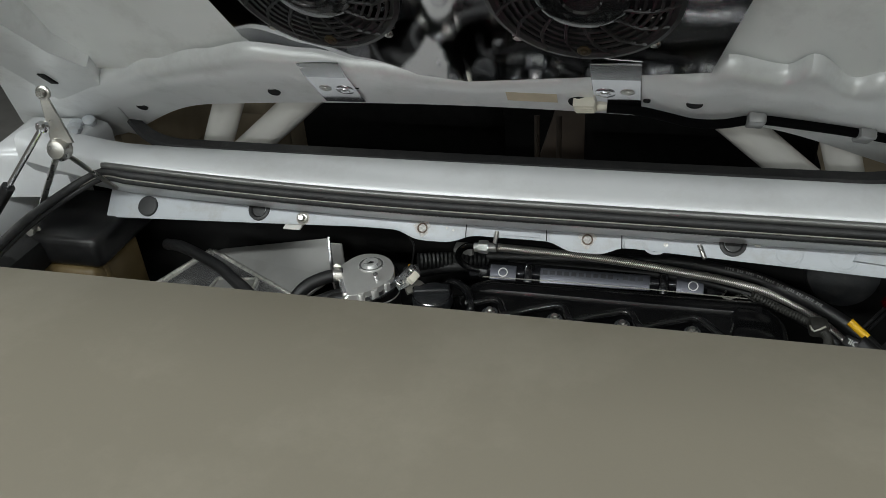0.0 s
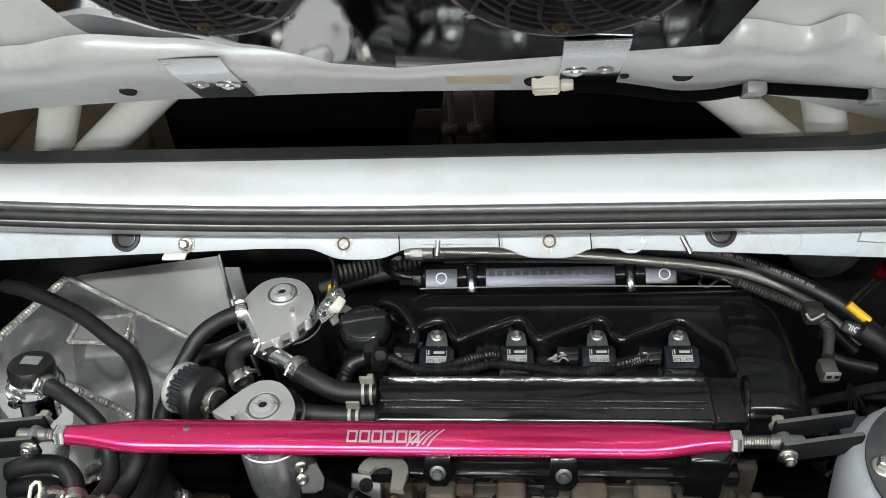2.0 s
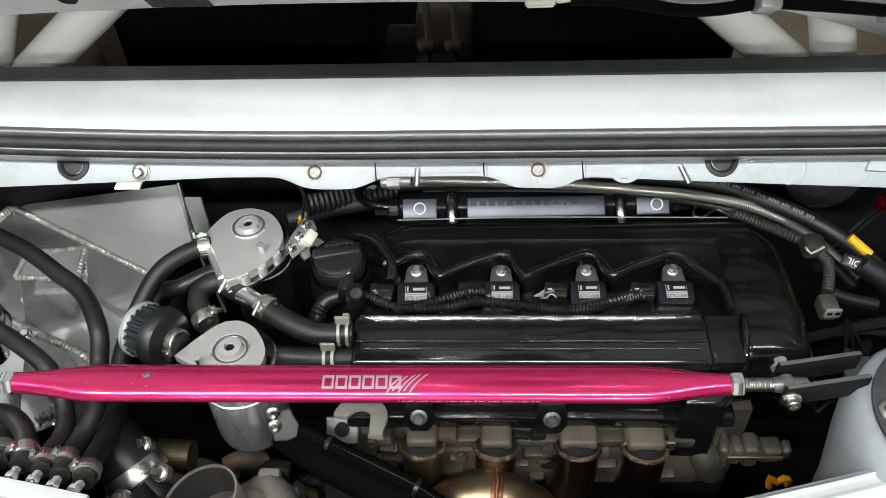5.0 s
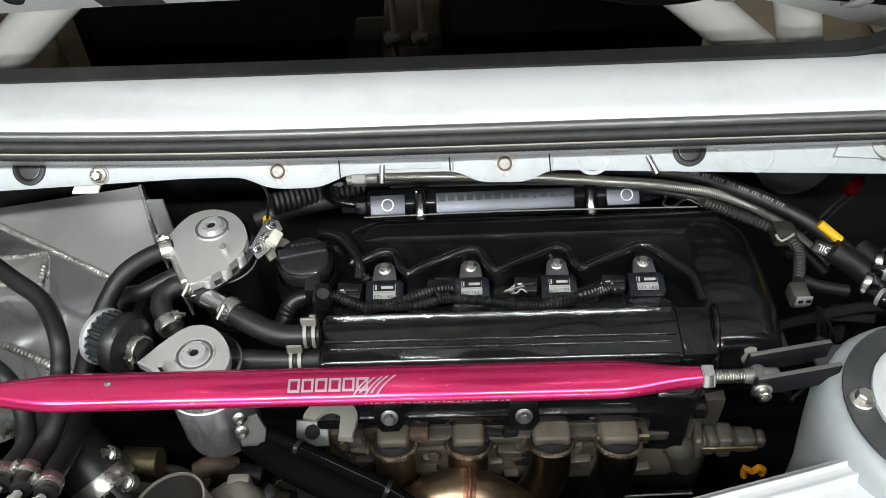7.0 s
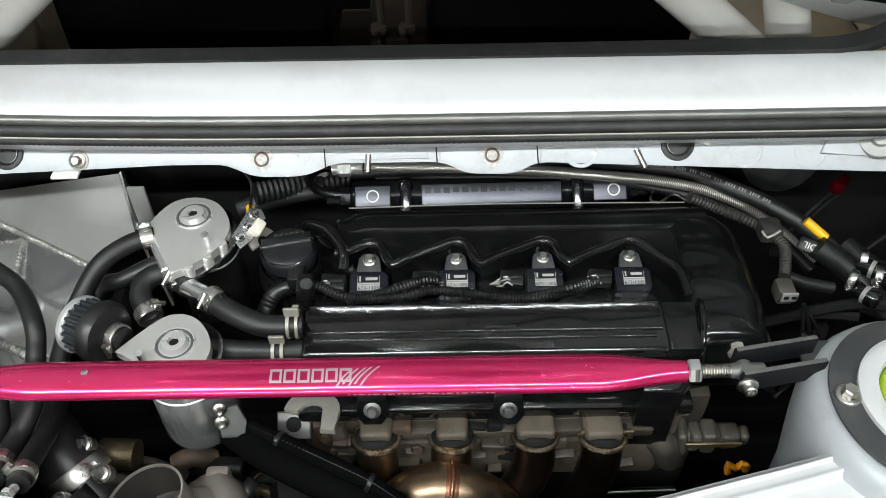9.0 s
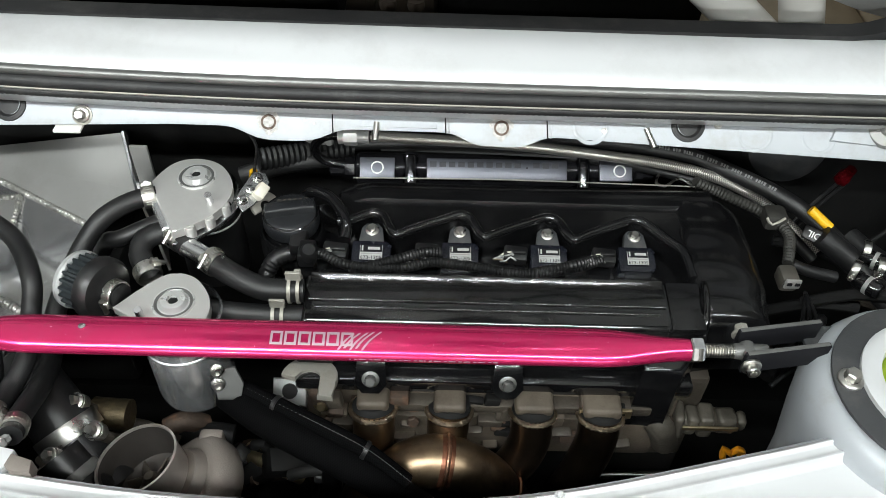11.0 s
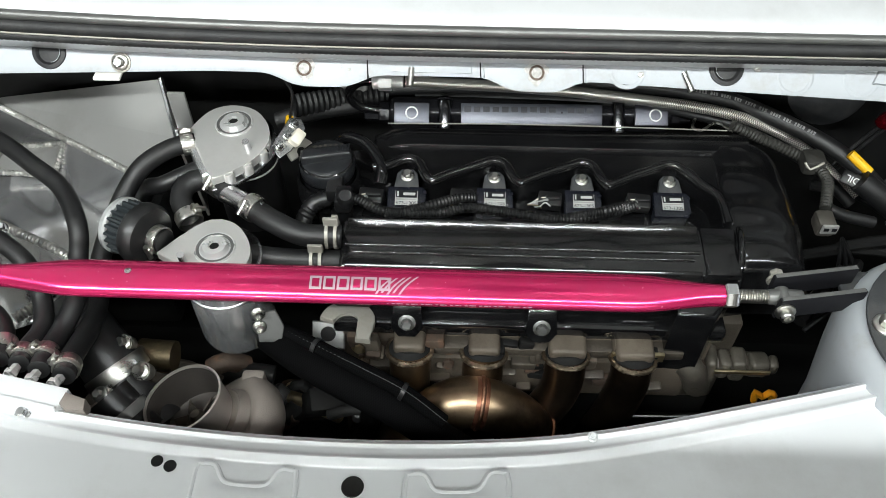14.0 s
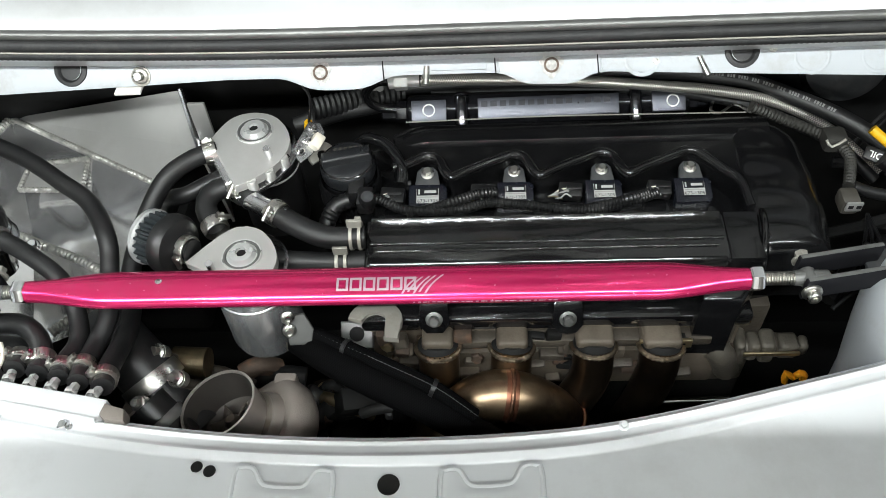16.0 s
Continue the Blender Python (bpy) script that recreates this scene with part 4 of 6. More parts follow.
ys = spread(-0.112, 0.058, 52)
for x, d in ((0.170, 0.03), (0.175, 0.007), (0.180, 0.002), (0.186, 0.0), (0.205, 0.0), (0.222, 0.002), (0.234, 0.006), (0.242, 0.012), (0.247, 0.021), (0.250, 0.034), (0.251, 0.06)):
    inset = 0.030 * max(0.0, (x - 0.205) / 0.046) ** 2.2
    ring = [(x, -0.118, 0.79)]
    for y in ys:
        k = (y + 0.112) / 0.170
        yy = -0.114 + (0.174 - inset) * k
        edge = 0.012 * max(0.0, 1 - k * 14) ** 2 + 0.014 * max(0.0, 1 - (1 - k) * 12) ** 2
        lean = 0.004 * math.sin(math.pi * k)
        ring.append((x + lean * max(0.0, (x - 0.2) / 0.05) - 0.006 * max(0.0, 1 - k * 3) * max(0.0, (x - 0.2) / 0.05), yy, max(0.791, 0.859 + (ripple(y) - 0.859) * max(0.0, 1 - (x - 0.18) / 0.06) - d - edge)))
    ring.append((x, 0.062 - inset, 0.79))
    secs.append(ring)
part("timing_end", loft(secs), SATIN, cover, "softly stepped rounded end of the cover", 75)
part("end_ridge", tube([(0.188, -0.056, 0.842), (0.184, -0.070, 0.856), (0.181, -0.095, 0.857), (0.178, -0.116, 0.845), (0.177, -0.126, 0.82)], 0.0034, 10), GLOSSBLACK, cover)
# front plate with long ribs
FM = pose(-0.0, -0.096, 0.851, 7)
fascia = part("front_plate", box((0.335, 0.054, 0.016), (-0.0195, 0, -0.004), 0.004, FM, seg=3), GLOSSBLACK, cover, "black plate with long ribs and pitted gloss")
part("plate_end", box((0.032, 0.052, 0.016), (0.1625, 0.001, -0.004), 0.002, FM, seg=2), SATIN, cover)
for v, w in ((-0.010, 0.312), (-0.002, 0.325)):
    part("rib", tube([FM @ Vector((-0.0195 - w / 2, v, 0.0045)), FM @ Vector((-0.0195 + w / 2, v, 0.0045))], 0.0017, 10, 0.05, smooth=False), GLOSSBLACK, fascia)
part("pitted_strip", box((0.325, 0.013, 0.004), (0, 0, 0), 0.0015, FM @ pose(-0.0195, 0.0205, 0.0037, 38)), mat("pitted_gloss", (0.01, 0.01, 0.01), 0.1, 0, 0.3, 40, 0.9, 130, coat=0.6), fascia)
part("plate_chamfer", box((0.325, 0.010, 0.004), (0, 0, 0), 0.0015, FM @ pose(-0.0195, -0.0255, 0.001, 40)), GLOSSBLACK, fascia)
part("cover_skirt", box((0.37, 0.014, 0.04), (-0.01, -0.122, 0.815), 0.004), GLOSSBLACK, cover)
part("skirt_ledge", box((0.37, 0.026, 0.018), (-0.01, -0.133, 0.788), 0.004), GLOSSBLACK, cover)
for x in (-0.127, 0.003):
    part("bolt_boss", lathe([(0.013, -0.02), (0.013, 0), (0.011, 0.002), (0, 0.002)], basis((x, -0.137, 0.781), (0, -0.45, 1)), 20), GLOSSBLACK, cover)
    bolt(cover, (x, -0.138, 0.784), (0, -0.45, 1), 0.009)
part("cover_corner", prism([(0.12, -0.15), (0.155, -0.152), (0.172, -0.13), (0.172, -0.10), (0.12, -0.10)], 0.74, 0.83, 0.006), GLOSSBLACK, cover)
part("shoulder_ridge", tube([(-0.205, 0.046, 0.848), (-0.195, 0.043, 0.858), (-0.176, 0.035, 0.858), (-0.163, 0.018, 0.856), (-0.156, 0.0, 0.852), (-0.157, -0.012, 0.846)], 0.0062, 12), GLOSSBLACK, cover)
part("cap_collar", lathe([(0.0325, 0.82), (0.032, 0.842), (0.0305, 0.846), (0.0285, 0.845)], Matrix.Translation((CAPX, CAPY, 0)), 36), SATIN, cover)
part("cap_seat", lathe([(0.029, 0.80), (0.027, 0.840), (0.024, 0.844), (0, 0.844)], Matrix.Translation((CAPX, CAPY, 0)), 32), GLOSSBLACK, cover)
part("left_shoulder", prism([(-0.215, -0.01), (-0.16, -0.03), (-0.15, 0.07), (-0.21, 0.06)], 0.78, 0.826, 0.008), GLOSSBLACK, cover)
head_ob = part("cylinder_head", box((0.40, 0.19, 0.14), (0.0, -0.03, 0.712), 0.006), CASTALU, engine, "grimy cast aluminium cylinder head")
part("exhaust_face", box((0.36, 0.03, 0.085), (-0.01, -0.125, 0.735), 0.006), GASKET, head_ob)
# Block in the same near-black as the bay walls.
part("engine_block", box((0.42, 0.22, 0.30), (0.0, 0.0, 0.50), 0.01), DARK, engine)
part("face_ledge", box((0.24, 0.016, 0.012), (0.02, -0.146, 0.765), 0.003), CASTALU, head_ob)
part("face_tag", box((0.05, 0.004, 0.012), (0.095, -0.156, 0.768), 0.001), BRASSY, head_ob)
rf = random.Random(21)
for k in range(34):
    p = (rf.uniform(-0.18, 0.16), -0.147 - rf.uniform(0, 0.006), rf.uniform(0.70, 0.775))
    part("casting_rib", box((rf.uniform(0.006, 0.03), rf.uniform(0.008, 0.018), rf.uniform(0.004, 0.014)), (0, 0, 0), 0.002, Matrix.Translation(p) @ pose(0, 0, 0, rf.uniform(-15, 15), rf.uniform(-12, 12), 0)), (CASTALU, GASKET, RUSTY, DARK)[k % 4], head_ob)
for x in (-0.165, -0.085, 0.0, 0.035, 0.085, 0.16):
    bolt(head_ob, (x, -0.145, 0.735), (0, -1, 0.3), 0.012, RUSTY, "stud_nut")
# coolant outlet at the head's end
out = part("coolant_outlet", tube([(0.151, -0.135, 0.712), (0.169, -0.135, 0.722), (0.195, -0.135, 0.73), (0.233, -0.13, 0.719)], 0.0125, 12, 0.02), CASTALU, engine, "stained cast outlet with ribs")
for x, w, h, d, t in ((0.176, 0.010, 0.034, 0.026, -6), (0.188, 0.012, 0.026, 0.022, 4), (0.202, 0.015, 0.031, 0.024, -3), (0.222, 0.020, 0.022, 0.020, 5), (0.238, 0.010, 0.017, 0.016, -4)):
    part("outlet_rib", box((w, d, h), (0, 0, 0), 0.0045, Matrix.Translation((x, -0.137, 0.731)) @ pose(0, 0, 0, 0, t, t), seg=3), DULLALU, out, "dull stained casting")
part("outlet_seam", box((0.055, 0.003, 0.005), (0.204, -0.150, 0.736), 0.001), BRASSY, out)
part("outlet_elbow", tube([(0.149, -0.14, 0.737), (0.157, -0.145, 0.731), (0.17, -0.14, 0.695)], 0.014, 14, 0.008), DULLALU, out)

# black ears of the cover's front edge, each with its bolt
for p in ((-0.124, -0.15, 0.805), (0.001, -0.15, 0.802)):
    ear = part("cover_ear", prism([(-0.013, 0.02), (-0.015, -0.006), (-0.008, -0.015), (0.008, -0.015), (0.015, -0.006), (0.013, 0.02)], -0.012, 0.0, 0.002, 2, basis(p, (0, -1, 0.55)) @ pose(0, 0, 0)), GLOSSBLACK, engine, "black bolt ear")
    bolt(ear, p, (0, -1, 0.55), 0.010, GREYPLATE)

# ---- ignition coils ----


def ignition_coil(x):
    c = thing("ignition_coil", "black ignition coil with a white label, bolted to the cover", "ignition coil", "ignition coils on the valve cover", m=pose(x, 0, 0.845, 13) @ Matrix.Scale(0.94, 4))
    body_ = part("coil_body", prism([(-0.020, -0.044), (0.016, -0.044), (0.021, -0.039), (0.021, -0.018), (0.017, -0.013), (-0.020, -0.013)], -0.02, 0.003, 0.002, 2, pose(0, 0, 0, 2)), COILBLACK, c)
    part("coil_tab", prism([(-0.0135, -0.014), (0.0135, -0.014), (0.011, 0.004), (0.006, 0.0095), (-0.006, 0.0095), (-0.011, 0.004)], -0.006, 0.001, 0.0008, 1), TOWERGREY, c, "grey mounting tab")
    part("coil_stem", lathe([(0.012, -0.05), (0.012, -0.018), (0, -0.018)], Matrix.Translation((0, -0.028, 0)), 16), COILBLACK, c)
    bolt(c, (0, 0.001, 0.002), (0, 0, 1), 0.0088, STEEL)
    lab = part("label_plate", box((0.0235, 0.0175, 0.0004), (0.0005, -0.0285, 0.0043), 0), LABEL, c, "white printed label")
    part("label_block", box((0.0225, 0.0082, 0.0004), (0.0005, -0.0241, 0.0048), 0), INK, lab)
    part("maker_bar", box((0.0125, 0.0032, 0.0004), (0.0035, -0.0241, 0.0053), 0), LABEL, lab)
    part("maker_bracket", box((0.0016, 0.006, 0.0004), (-0.0085, -0.0241, 0.0053), 0), LABEL, lab)
    part("print_line", box((0.021, 0.0012, 0.0003), (0.0005, -0.0302, 0.0048), 0), GREYCLIP, lab)
    cu = bpy.data.curves.new("part_number", "FONT")
    cu.body, cu.size, cu.align_x, cu.extrude = "673-1305", 0.0058, "CENTER", 0.0001
    cu.materials.append(INK)
    tx = new("part_number", cu)
    tx.parent = lab
    tx.matrix_basis = pose(0.0005, -0.0368, 0.0049)
    con = part("coil_plug", box((0.026, 0.018, 0.014), (-0.034, -0.03, -0.001), 0.002, pose(0, 0, 0, 0, 0, -6)), PLASTIC, c, "black wire plug")
    for k, (dy, dz) in enumerate(((-0.004, 0.0), (0.0, 0.0012), (0.0035, -0.0005), (0.0, -0.001))):
        part("plug_wire", tube([(-0.054 - 0.002 * (k % 2), -0.030 + dy, -0.002), (-0.048, -0.031 + 1.4 * dy, 0.005 + dz), (-0.043 + 0.002 * (k % 3), -0.030 + dy, 0.0085 + dz), (-0.037 - 0.003 * (k % 2), -0.031 + 1.8 * dy, 0.0075)], 0.0009, 6, 0.002), (LABEL, GREYCLIP, WHITEPL, GREYCLIP)[k], con)
    part("plug_latch", box((0.016, 0.005, 0.004), (-0.034, -0.027, 0.008), 0.001), PLASTIC, con)
    for k in range(4):
        part("wire", tube([(-0.046, -0.026 - 0.003 * k, -0.002), (-0.053, -0.028 - 0.002 * k, 0.001 + 0.001 * (k % 2)), (-0.062, -0.032, -0.001)], 0.0009, 6), (GREYCLIP, LABEL, GREYCLIP, BRASSY)[k], con)
    return c


coil = ignition_coil(XS[0])
for x in XS[1:]:
    copy_thing(coil, pose(x, 0, 0.845, 13) @ Matrix.Scale(0.94, 4))

# corrugated loom in front of the coils
loom = thing("wiring_loom", "black corrugated wiring loom in front of the coils", "cable")
part("main_conduit", tube([(-0.205, -0.028, 0.842), (-0.18, -0.036, 0.85), (-0.15, -0.048, 0.846), (-0.10, -0.049, 0.846), (-0.07, -0.043, 0.848), (-0.04, -0.045, 0.847), (0.0, -0.051, 0.846), (0.03, -0.052, 0.845), (0.07, -0.044, 0.847), (0.094, -0.034, 0.848)], 0.0052, 10, 0.0016, ribs=0.0009), PLASTIC, loom)
part("branch_conduit", tube([(-0.15, -0.05, 0.842), (-0.11, -0.045, 0.851), (-0.08, -0.034, 0.852), (-0.062, -0.030, 0.849)], 0.005, 10, 0.0016, ribs=0.0009), PLASTIC, loom)
part("branch_conduit", tube([(0.01, -0.052, 0.842), (0.06, -0.046, 0.851), (0.085, -0.036, 0.85)], 0.005, 10, 0.0016, ribs=0.0009), PLASTIC, loom)
for p in ((-0.19, -0.042, 0.855), (-0.2, -0.026, 0.853)):
    part("loom_plug", box((0.016, 0.024, 0.016), p, 0.003), PLASTIC, loom)
part("loom_cap", lathe([(0.008, 0), (0.0085, 0.014), (0.006, 0.018), (0, 0.018)], basis((-0.188, -0.045, 0.852), (0.1, -0.3, 1)), 14), PLASTIC, loom)
part("loom_tail", tube([(-0.205, -0.028, 0.842), (-0.225, -0.035, 0.835), (-0.24, -0.06, 0.81)], 0.009, 10, 0.0025, ribs=0.001), PLASTIC, loom)

# oil filler cap
cap = thing("oil_filler", "round black plastic oil filler cap on the cover", "oil cap", m=pose(CAPX, CAPY + 0.002, 0.847))
part("cap_body", lathe([(0.0262, 0), (0.0275, 0.003), (0.0275, 0.0135), (0.0268, 0.0165), (0.0245, 0.0185), (0.0205, 0.0195), (0.0, 0.0198)], None, 72, None, lambda a: 1 + 0.008 * math.cos(a * 36)), CAPBLACK, cap)
part("cap_grip", prism([(-0.0245, -0.0065), (0.0235, -0.0075), (0.0250, 0.0), (0.0235, 0.0065), (-0.0240, 0.0075), (-0.0252, 0.0)], 0.017, 0.0285, 0.0035, 3, pose(0, 0, 0, 0, 0, 14)), CAPBLACK, cap, "raised grip bar")
part("cap_rim", lathe([(0.0262, 0.0162), (0.0272, 0.0172), (0.0262, 0.0182), (0.0250, 0.0178)], None, 60), GLOSSBLACK, cap)
for k in range(6):
    part("raised_mark", box((0.0028, 0.0034, 0.0008), (-0.013 + 0.0052 * k, 0.0135 + 0.0008 * k, 0.0198), 0), PLUGGREY, cap)
for k in range(5):
    part("grip_rib", box((0.0012, 0.009, 0.0012), (0.012 + 0.0026 * k, 0.003 + 0.0006 * k, 0.0286), 0.0004), CAPBLACK, cap)
# ---- fuel rail ----
rail = thing("fuel_rail", "black anodised fuel rail with satin label faces", "fuel rail")
RA, RB = Vector((-0.158, 0.116, 0.829)), Vector((0.153, 0.119, 0.829))
RM = Matrix.Translation((RA + RB) / 2) @ pose(0, 0, 0, 0, 0, 1.1)
half = (RB - RA).length / 2
bar_ = part("rail_body", box((half * 2, 0.030, 0.030), (0, 0, 0), 0.007, RM, seg=3), RAILBLACK, rail)
for x, w in ((-0.130, 0.038), (0.0, 0.153), (0.130, 0.036)):
    part("label_face", box((w, 0.0225, 0.004), (x, 0.0, 0.0165), 0.001, RM @ pose(0, -0.004, -0.0005, 38)), RAILFACE, bar_, "satin grey label face")
for x in (-0.13, 0.134):
    part("maker_mark", lathe([(0.0055, 0), (0.007, 0), (0.007, 0.0005), (0.0055, 0.0005)], RM @ pose(0, -0.004, -0.0005, 38) @ Matrix.Translation((x, 0, 0.0188)), 24), PAPERINK, bar_)
for k in range(14):
    dot = k == 10
    m = RM @ pose(0, -0.004, -0.0005, 38)
    x, y = -0.0695 + 0.0102 * k, 0.0045
    if dot:
        part("maker_bar", box((0.0018, 0.0018, 0.0004), (x, 0.0018, 0.0187), 0, m), INK, bar_)
        continue
    part("maker_bar", box((0.0070, 0.0056 if k % 2 else 0.0062, 0.0004), (x, y, 0.0187), 0, m), INKGREY, bar_)
for x in (-0.094, 0.095):
    m = RM @ pose(x, -0.004, -0.0005, 38) @ Matrix.Translation((0, -0.002, 0.011)) @ pose(0, 0, 0, -90)
    part("injector_boss", lathe([(0.0075, -0.019), (0.0082, -0.017), (0.0082, 0.014), (0.0076, 0.0165), (0.0055, 0.017), (0, 0.016)], m, 28), BOSSBLACK, bar_, "polished round injector boss")
    part("boss_clip", tube([m @ Vector((0.0075 * math.cos(q), 0.0075 * math.sin(q), 0.0185)) for q in spread(0.3, 5.6, 16)], 0.0011, 8, 0.003), RAILBLACK, bar_)
for x in (-0.09, -0.02, 0.03, 0.1):
    part("rail_foot", prism([(-0.014, -0.012), (0.014, -0.012), (0.008, 0.004), (-0.008, 0.004)], -0.02, -0.012, 0.001, 1, RM @ pose(x, -0.022, 0.0)), RAILBLACK, rail)
    bolt(rail, RM @ Vector((x, -0.026, -0.011)), (0, 0, 1), 0.009, STEEL)
m = basis(RM @ Vector((-half, 0, 0)), (-1, 0, 0))
part("end_fitting", lathe([(0.012, 0), (0.012, 0.01), (0.010, 0.012), (0.010, 0.026), (0.007, 0.028), (0, 0.028)], m, 24, None, hexed), RAILBLACK, rail)
part("fuel_hose_bend", tube([(-0.160, 0.112, 0.834), (-0.182, 0.111, 0.838), (-0.195, 0.110, 0.846), (-0.200, 0.109, 0.858), (-0.195, 0.107, 0.871), (-0.184, 0.105, 0.880), (-0.170, 0.103, 0.882)], 0.0050, 14, 0.003), GLOSSBLACK, rail, "glossy black bent fuel pipe")
m = basis(RM @ Vector((half, 0, 0)), (1, 0, 0))
part("end_fitting", lathe([(0.011, 0), (0.011, 0.008), (0.008, 0.01), (0.008, 0.02), (0, 0.02)], m, 24, None, hexed), RAILBLACK, rail)
part("rail_clip", tube([(0.176, 0.106, 0.84), (0.17, 0.091, 0.84), (0.179, 0.086, 0.84), (0.197, 0.099, 0.84), (0.212, 0.085, 0.84)], 0.0016, 6), STEEL, rail)

braid = thing("braided_hose", "braided steel fuel hose over the fuel rail", "hose")
part("braided_cover", tube([(-0.138, 0.1, 0.885), (-0.051, 0.1, 0.882), (0.008, 0.1, 0.879), (0.063, 0.1, 0.874), (0.119, 0.1, 0.867), (0.165, 0.1, 0.861), (0.211, 0.098, 0.852), (0.248, 0.095, 0.840), (0.284, 0.085, 0.826), (0.318, 0.070, 0.806), (0.350, 0.045, 0.785)], 0.0057, 14, 0.006), BRAID, braid)
part("hose_end", tube([(-0.172, 0.1, 0.882), (-0.157, 0.1, 0.884), (-0.14, 0.1, 0.884)], 0.0066, 12, 0.006), BOSSALU, braid, "bright hose end")
part("end_nut", lathe([(0.009, 0), (0.0095, 0.002), (0.0095, 0.012), (0.009, 0.014), (0, 0.014)], basis((-0.166, 0.1, 0.884), (1, 0, 0)), 24, None, hexed), BOSSALU, braid)
coolant = thing("coolant_hose", "thick black hose with faded printing along the bulkhead", "hose")
RUN = [(-0.163, 0.14, 0.843), (0.004, 0.14, 0.852), (0.109, 0.126, 0.866), (0.168, 0.12, 0.863), (0.216, 0.113, 0.857), (0.263, 0.09, 0.851), (0.297, 0.065, 0.848), (0.327, 0.045, 0.838), (0.352, 0.02, 0.826), (0.392, -0.012, 0.795)]
part("hose", tube(RUN, 0.0088, 18, 0.008), HOSE, coolant)
GP = glide(RUN, 0.003)
marks = [i for i in range(1, len(GP) - 1) if 0.170 < GP[i].x < 0.292]
for n, i in enumerate(marks):
    if n % 9 in (4, 8):
        continue
    d = (GP[i + 1] - GP[i - 1]).normalized()
    up = Vector((-0.1, -0.52, 0.85))
    up = (up - d * up.dot(d)).normalized()
    side = up.cross(d)
    m = Matrix.Translation(GP[i] + up * 0.0088) @ Matrix((d, side, up)).transposed().to_4x4()
    part("print_bar", box((0.0016 + 0.0006 * (n % 2), 0.0036, 0.0005), (0, 0, 0), 0, m), PRINTGREY, coolant)
part("second_hose", tube([(-0.13, 0.135, 0.838), (0.02, 0.13, 0.842), (0.12, 0.118, 0.846), (0.2, 0.105, 0.838), (0.25, 0.083, 0.83), (0.30, 0.06, 0.815), (0.34, 0.03, 0.79)], 0.0062, 12, 0.008), HOSE, coolant)
part("yellow_sleeve", tube([(0.3185, 0.0395, 0.8545), (0.3385, 0.0255, 0.8425)], 0.0050, 16, 1, smooth=False), YELLOW, coolant, "yellow sleeve")

# tube bundle behind the rail's end
vac = thing("vacuum_hose", "black ribbed vacuum hoses beside the bulkhead", "hose")
part("hose", tube([(-0.26, 0.1, 0.849), (-0.213, 0.12, 0.843), (-0.164, 0.14, 0.836)], 0.013, 12, 0.003, ribs=0.0016), HOSE, vac)
part("hose", tube([(-0.281, 0.1, 0.824), (-0.239, 0.11, 0.834), (-0.188, 0.12, 0.838)], 0.011, 12), HOSE, vac)
part("wire", tube([(-0.256, 0.06, 0.92), (-0.246, 0.05, 0.908), (-0.253, 0.05, 0.874)], 0.0016, 6), PLASTIC, vac)
part("yellow_tip", tube([(-0.253, 0.05, 0.876), (-0.256, 0.05, 0.861)], 0.0042, 8, 1, smooth=False), YELLOW, vac)
part("grey_plug", box((0.03, 0.02, 0.02), (-0.197, 0.135, 0.852), 0.004), GREYCLIP, vac)

# ---- strut bar ----
sb = thing("strut_bar", "magenta anodised strut bar with chrome ends", "strut brace")
A, B = Vector((-0.471, -0.169, 0.886)), Vector((0.1435, -0.169, 0.885))
L = (B - A).length


def bar_half(s):
    """Half the width and half the height of the flattened tube at the distance s along it."""
    k = smooth(0.0, 0.078, min(s, L - s))
    return 0.0096 + 0.0090 * k, 0.0090 + 0.0006 * k


def on_bar(s, t, out=0.0003):
    """A point on the tube's skin; t: degrees up from the deck side."""
    a, b = bar_half(s)
    c, d = math.cos(radians(t)), math.sin(radians(t))
    r = a * b / math.hypot(b * c, a * d) + out
    return A.lerp(B, s / L) + Vector((0, -c * r, d * r))


stations = spread(0.0, 0.09, 16) + spread(0.12, L - 0.12, 12) + spread(L - 0.09, L, 16)
secs = [[on_bar(s, 360 * k / 56, -0.0012) for k in range(56)] for s in (0.0,)] + [[on_bar(max(0.0008, min(L - 0.0008, s)), 360 * k / 56, 0.0) for k in range(56)] for s in stations] + [[on_bar(L, 360 * k / 56, -0.0012) for k in range(56)]]
tb = part("bar_tube", loft(secs), PINK, sb, "magenta anodised flattened tapered tube", 50)
rng = random.Random(4)


def bar_patch(s0, s1, t0, t1, shear=0.0):
    bm = bmesh.new()
    g = [[bm.verts.new(on_bar(s + shear * (t - t0), t)) for t in spread(t0, t1, 7)] for s in (s0, s1)]
    for j in range(6):
        bm.faces.new((g[0][j], g[1][j], g[1][j + 1], g[0][j + 1]))
    return bm


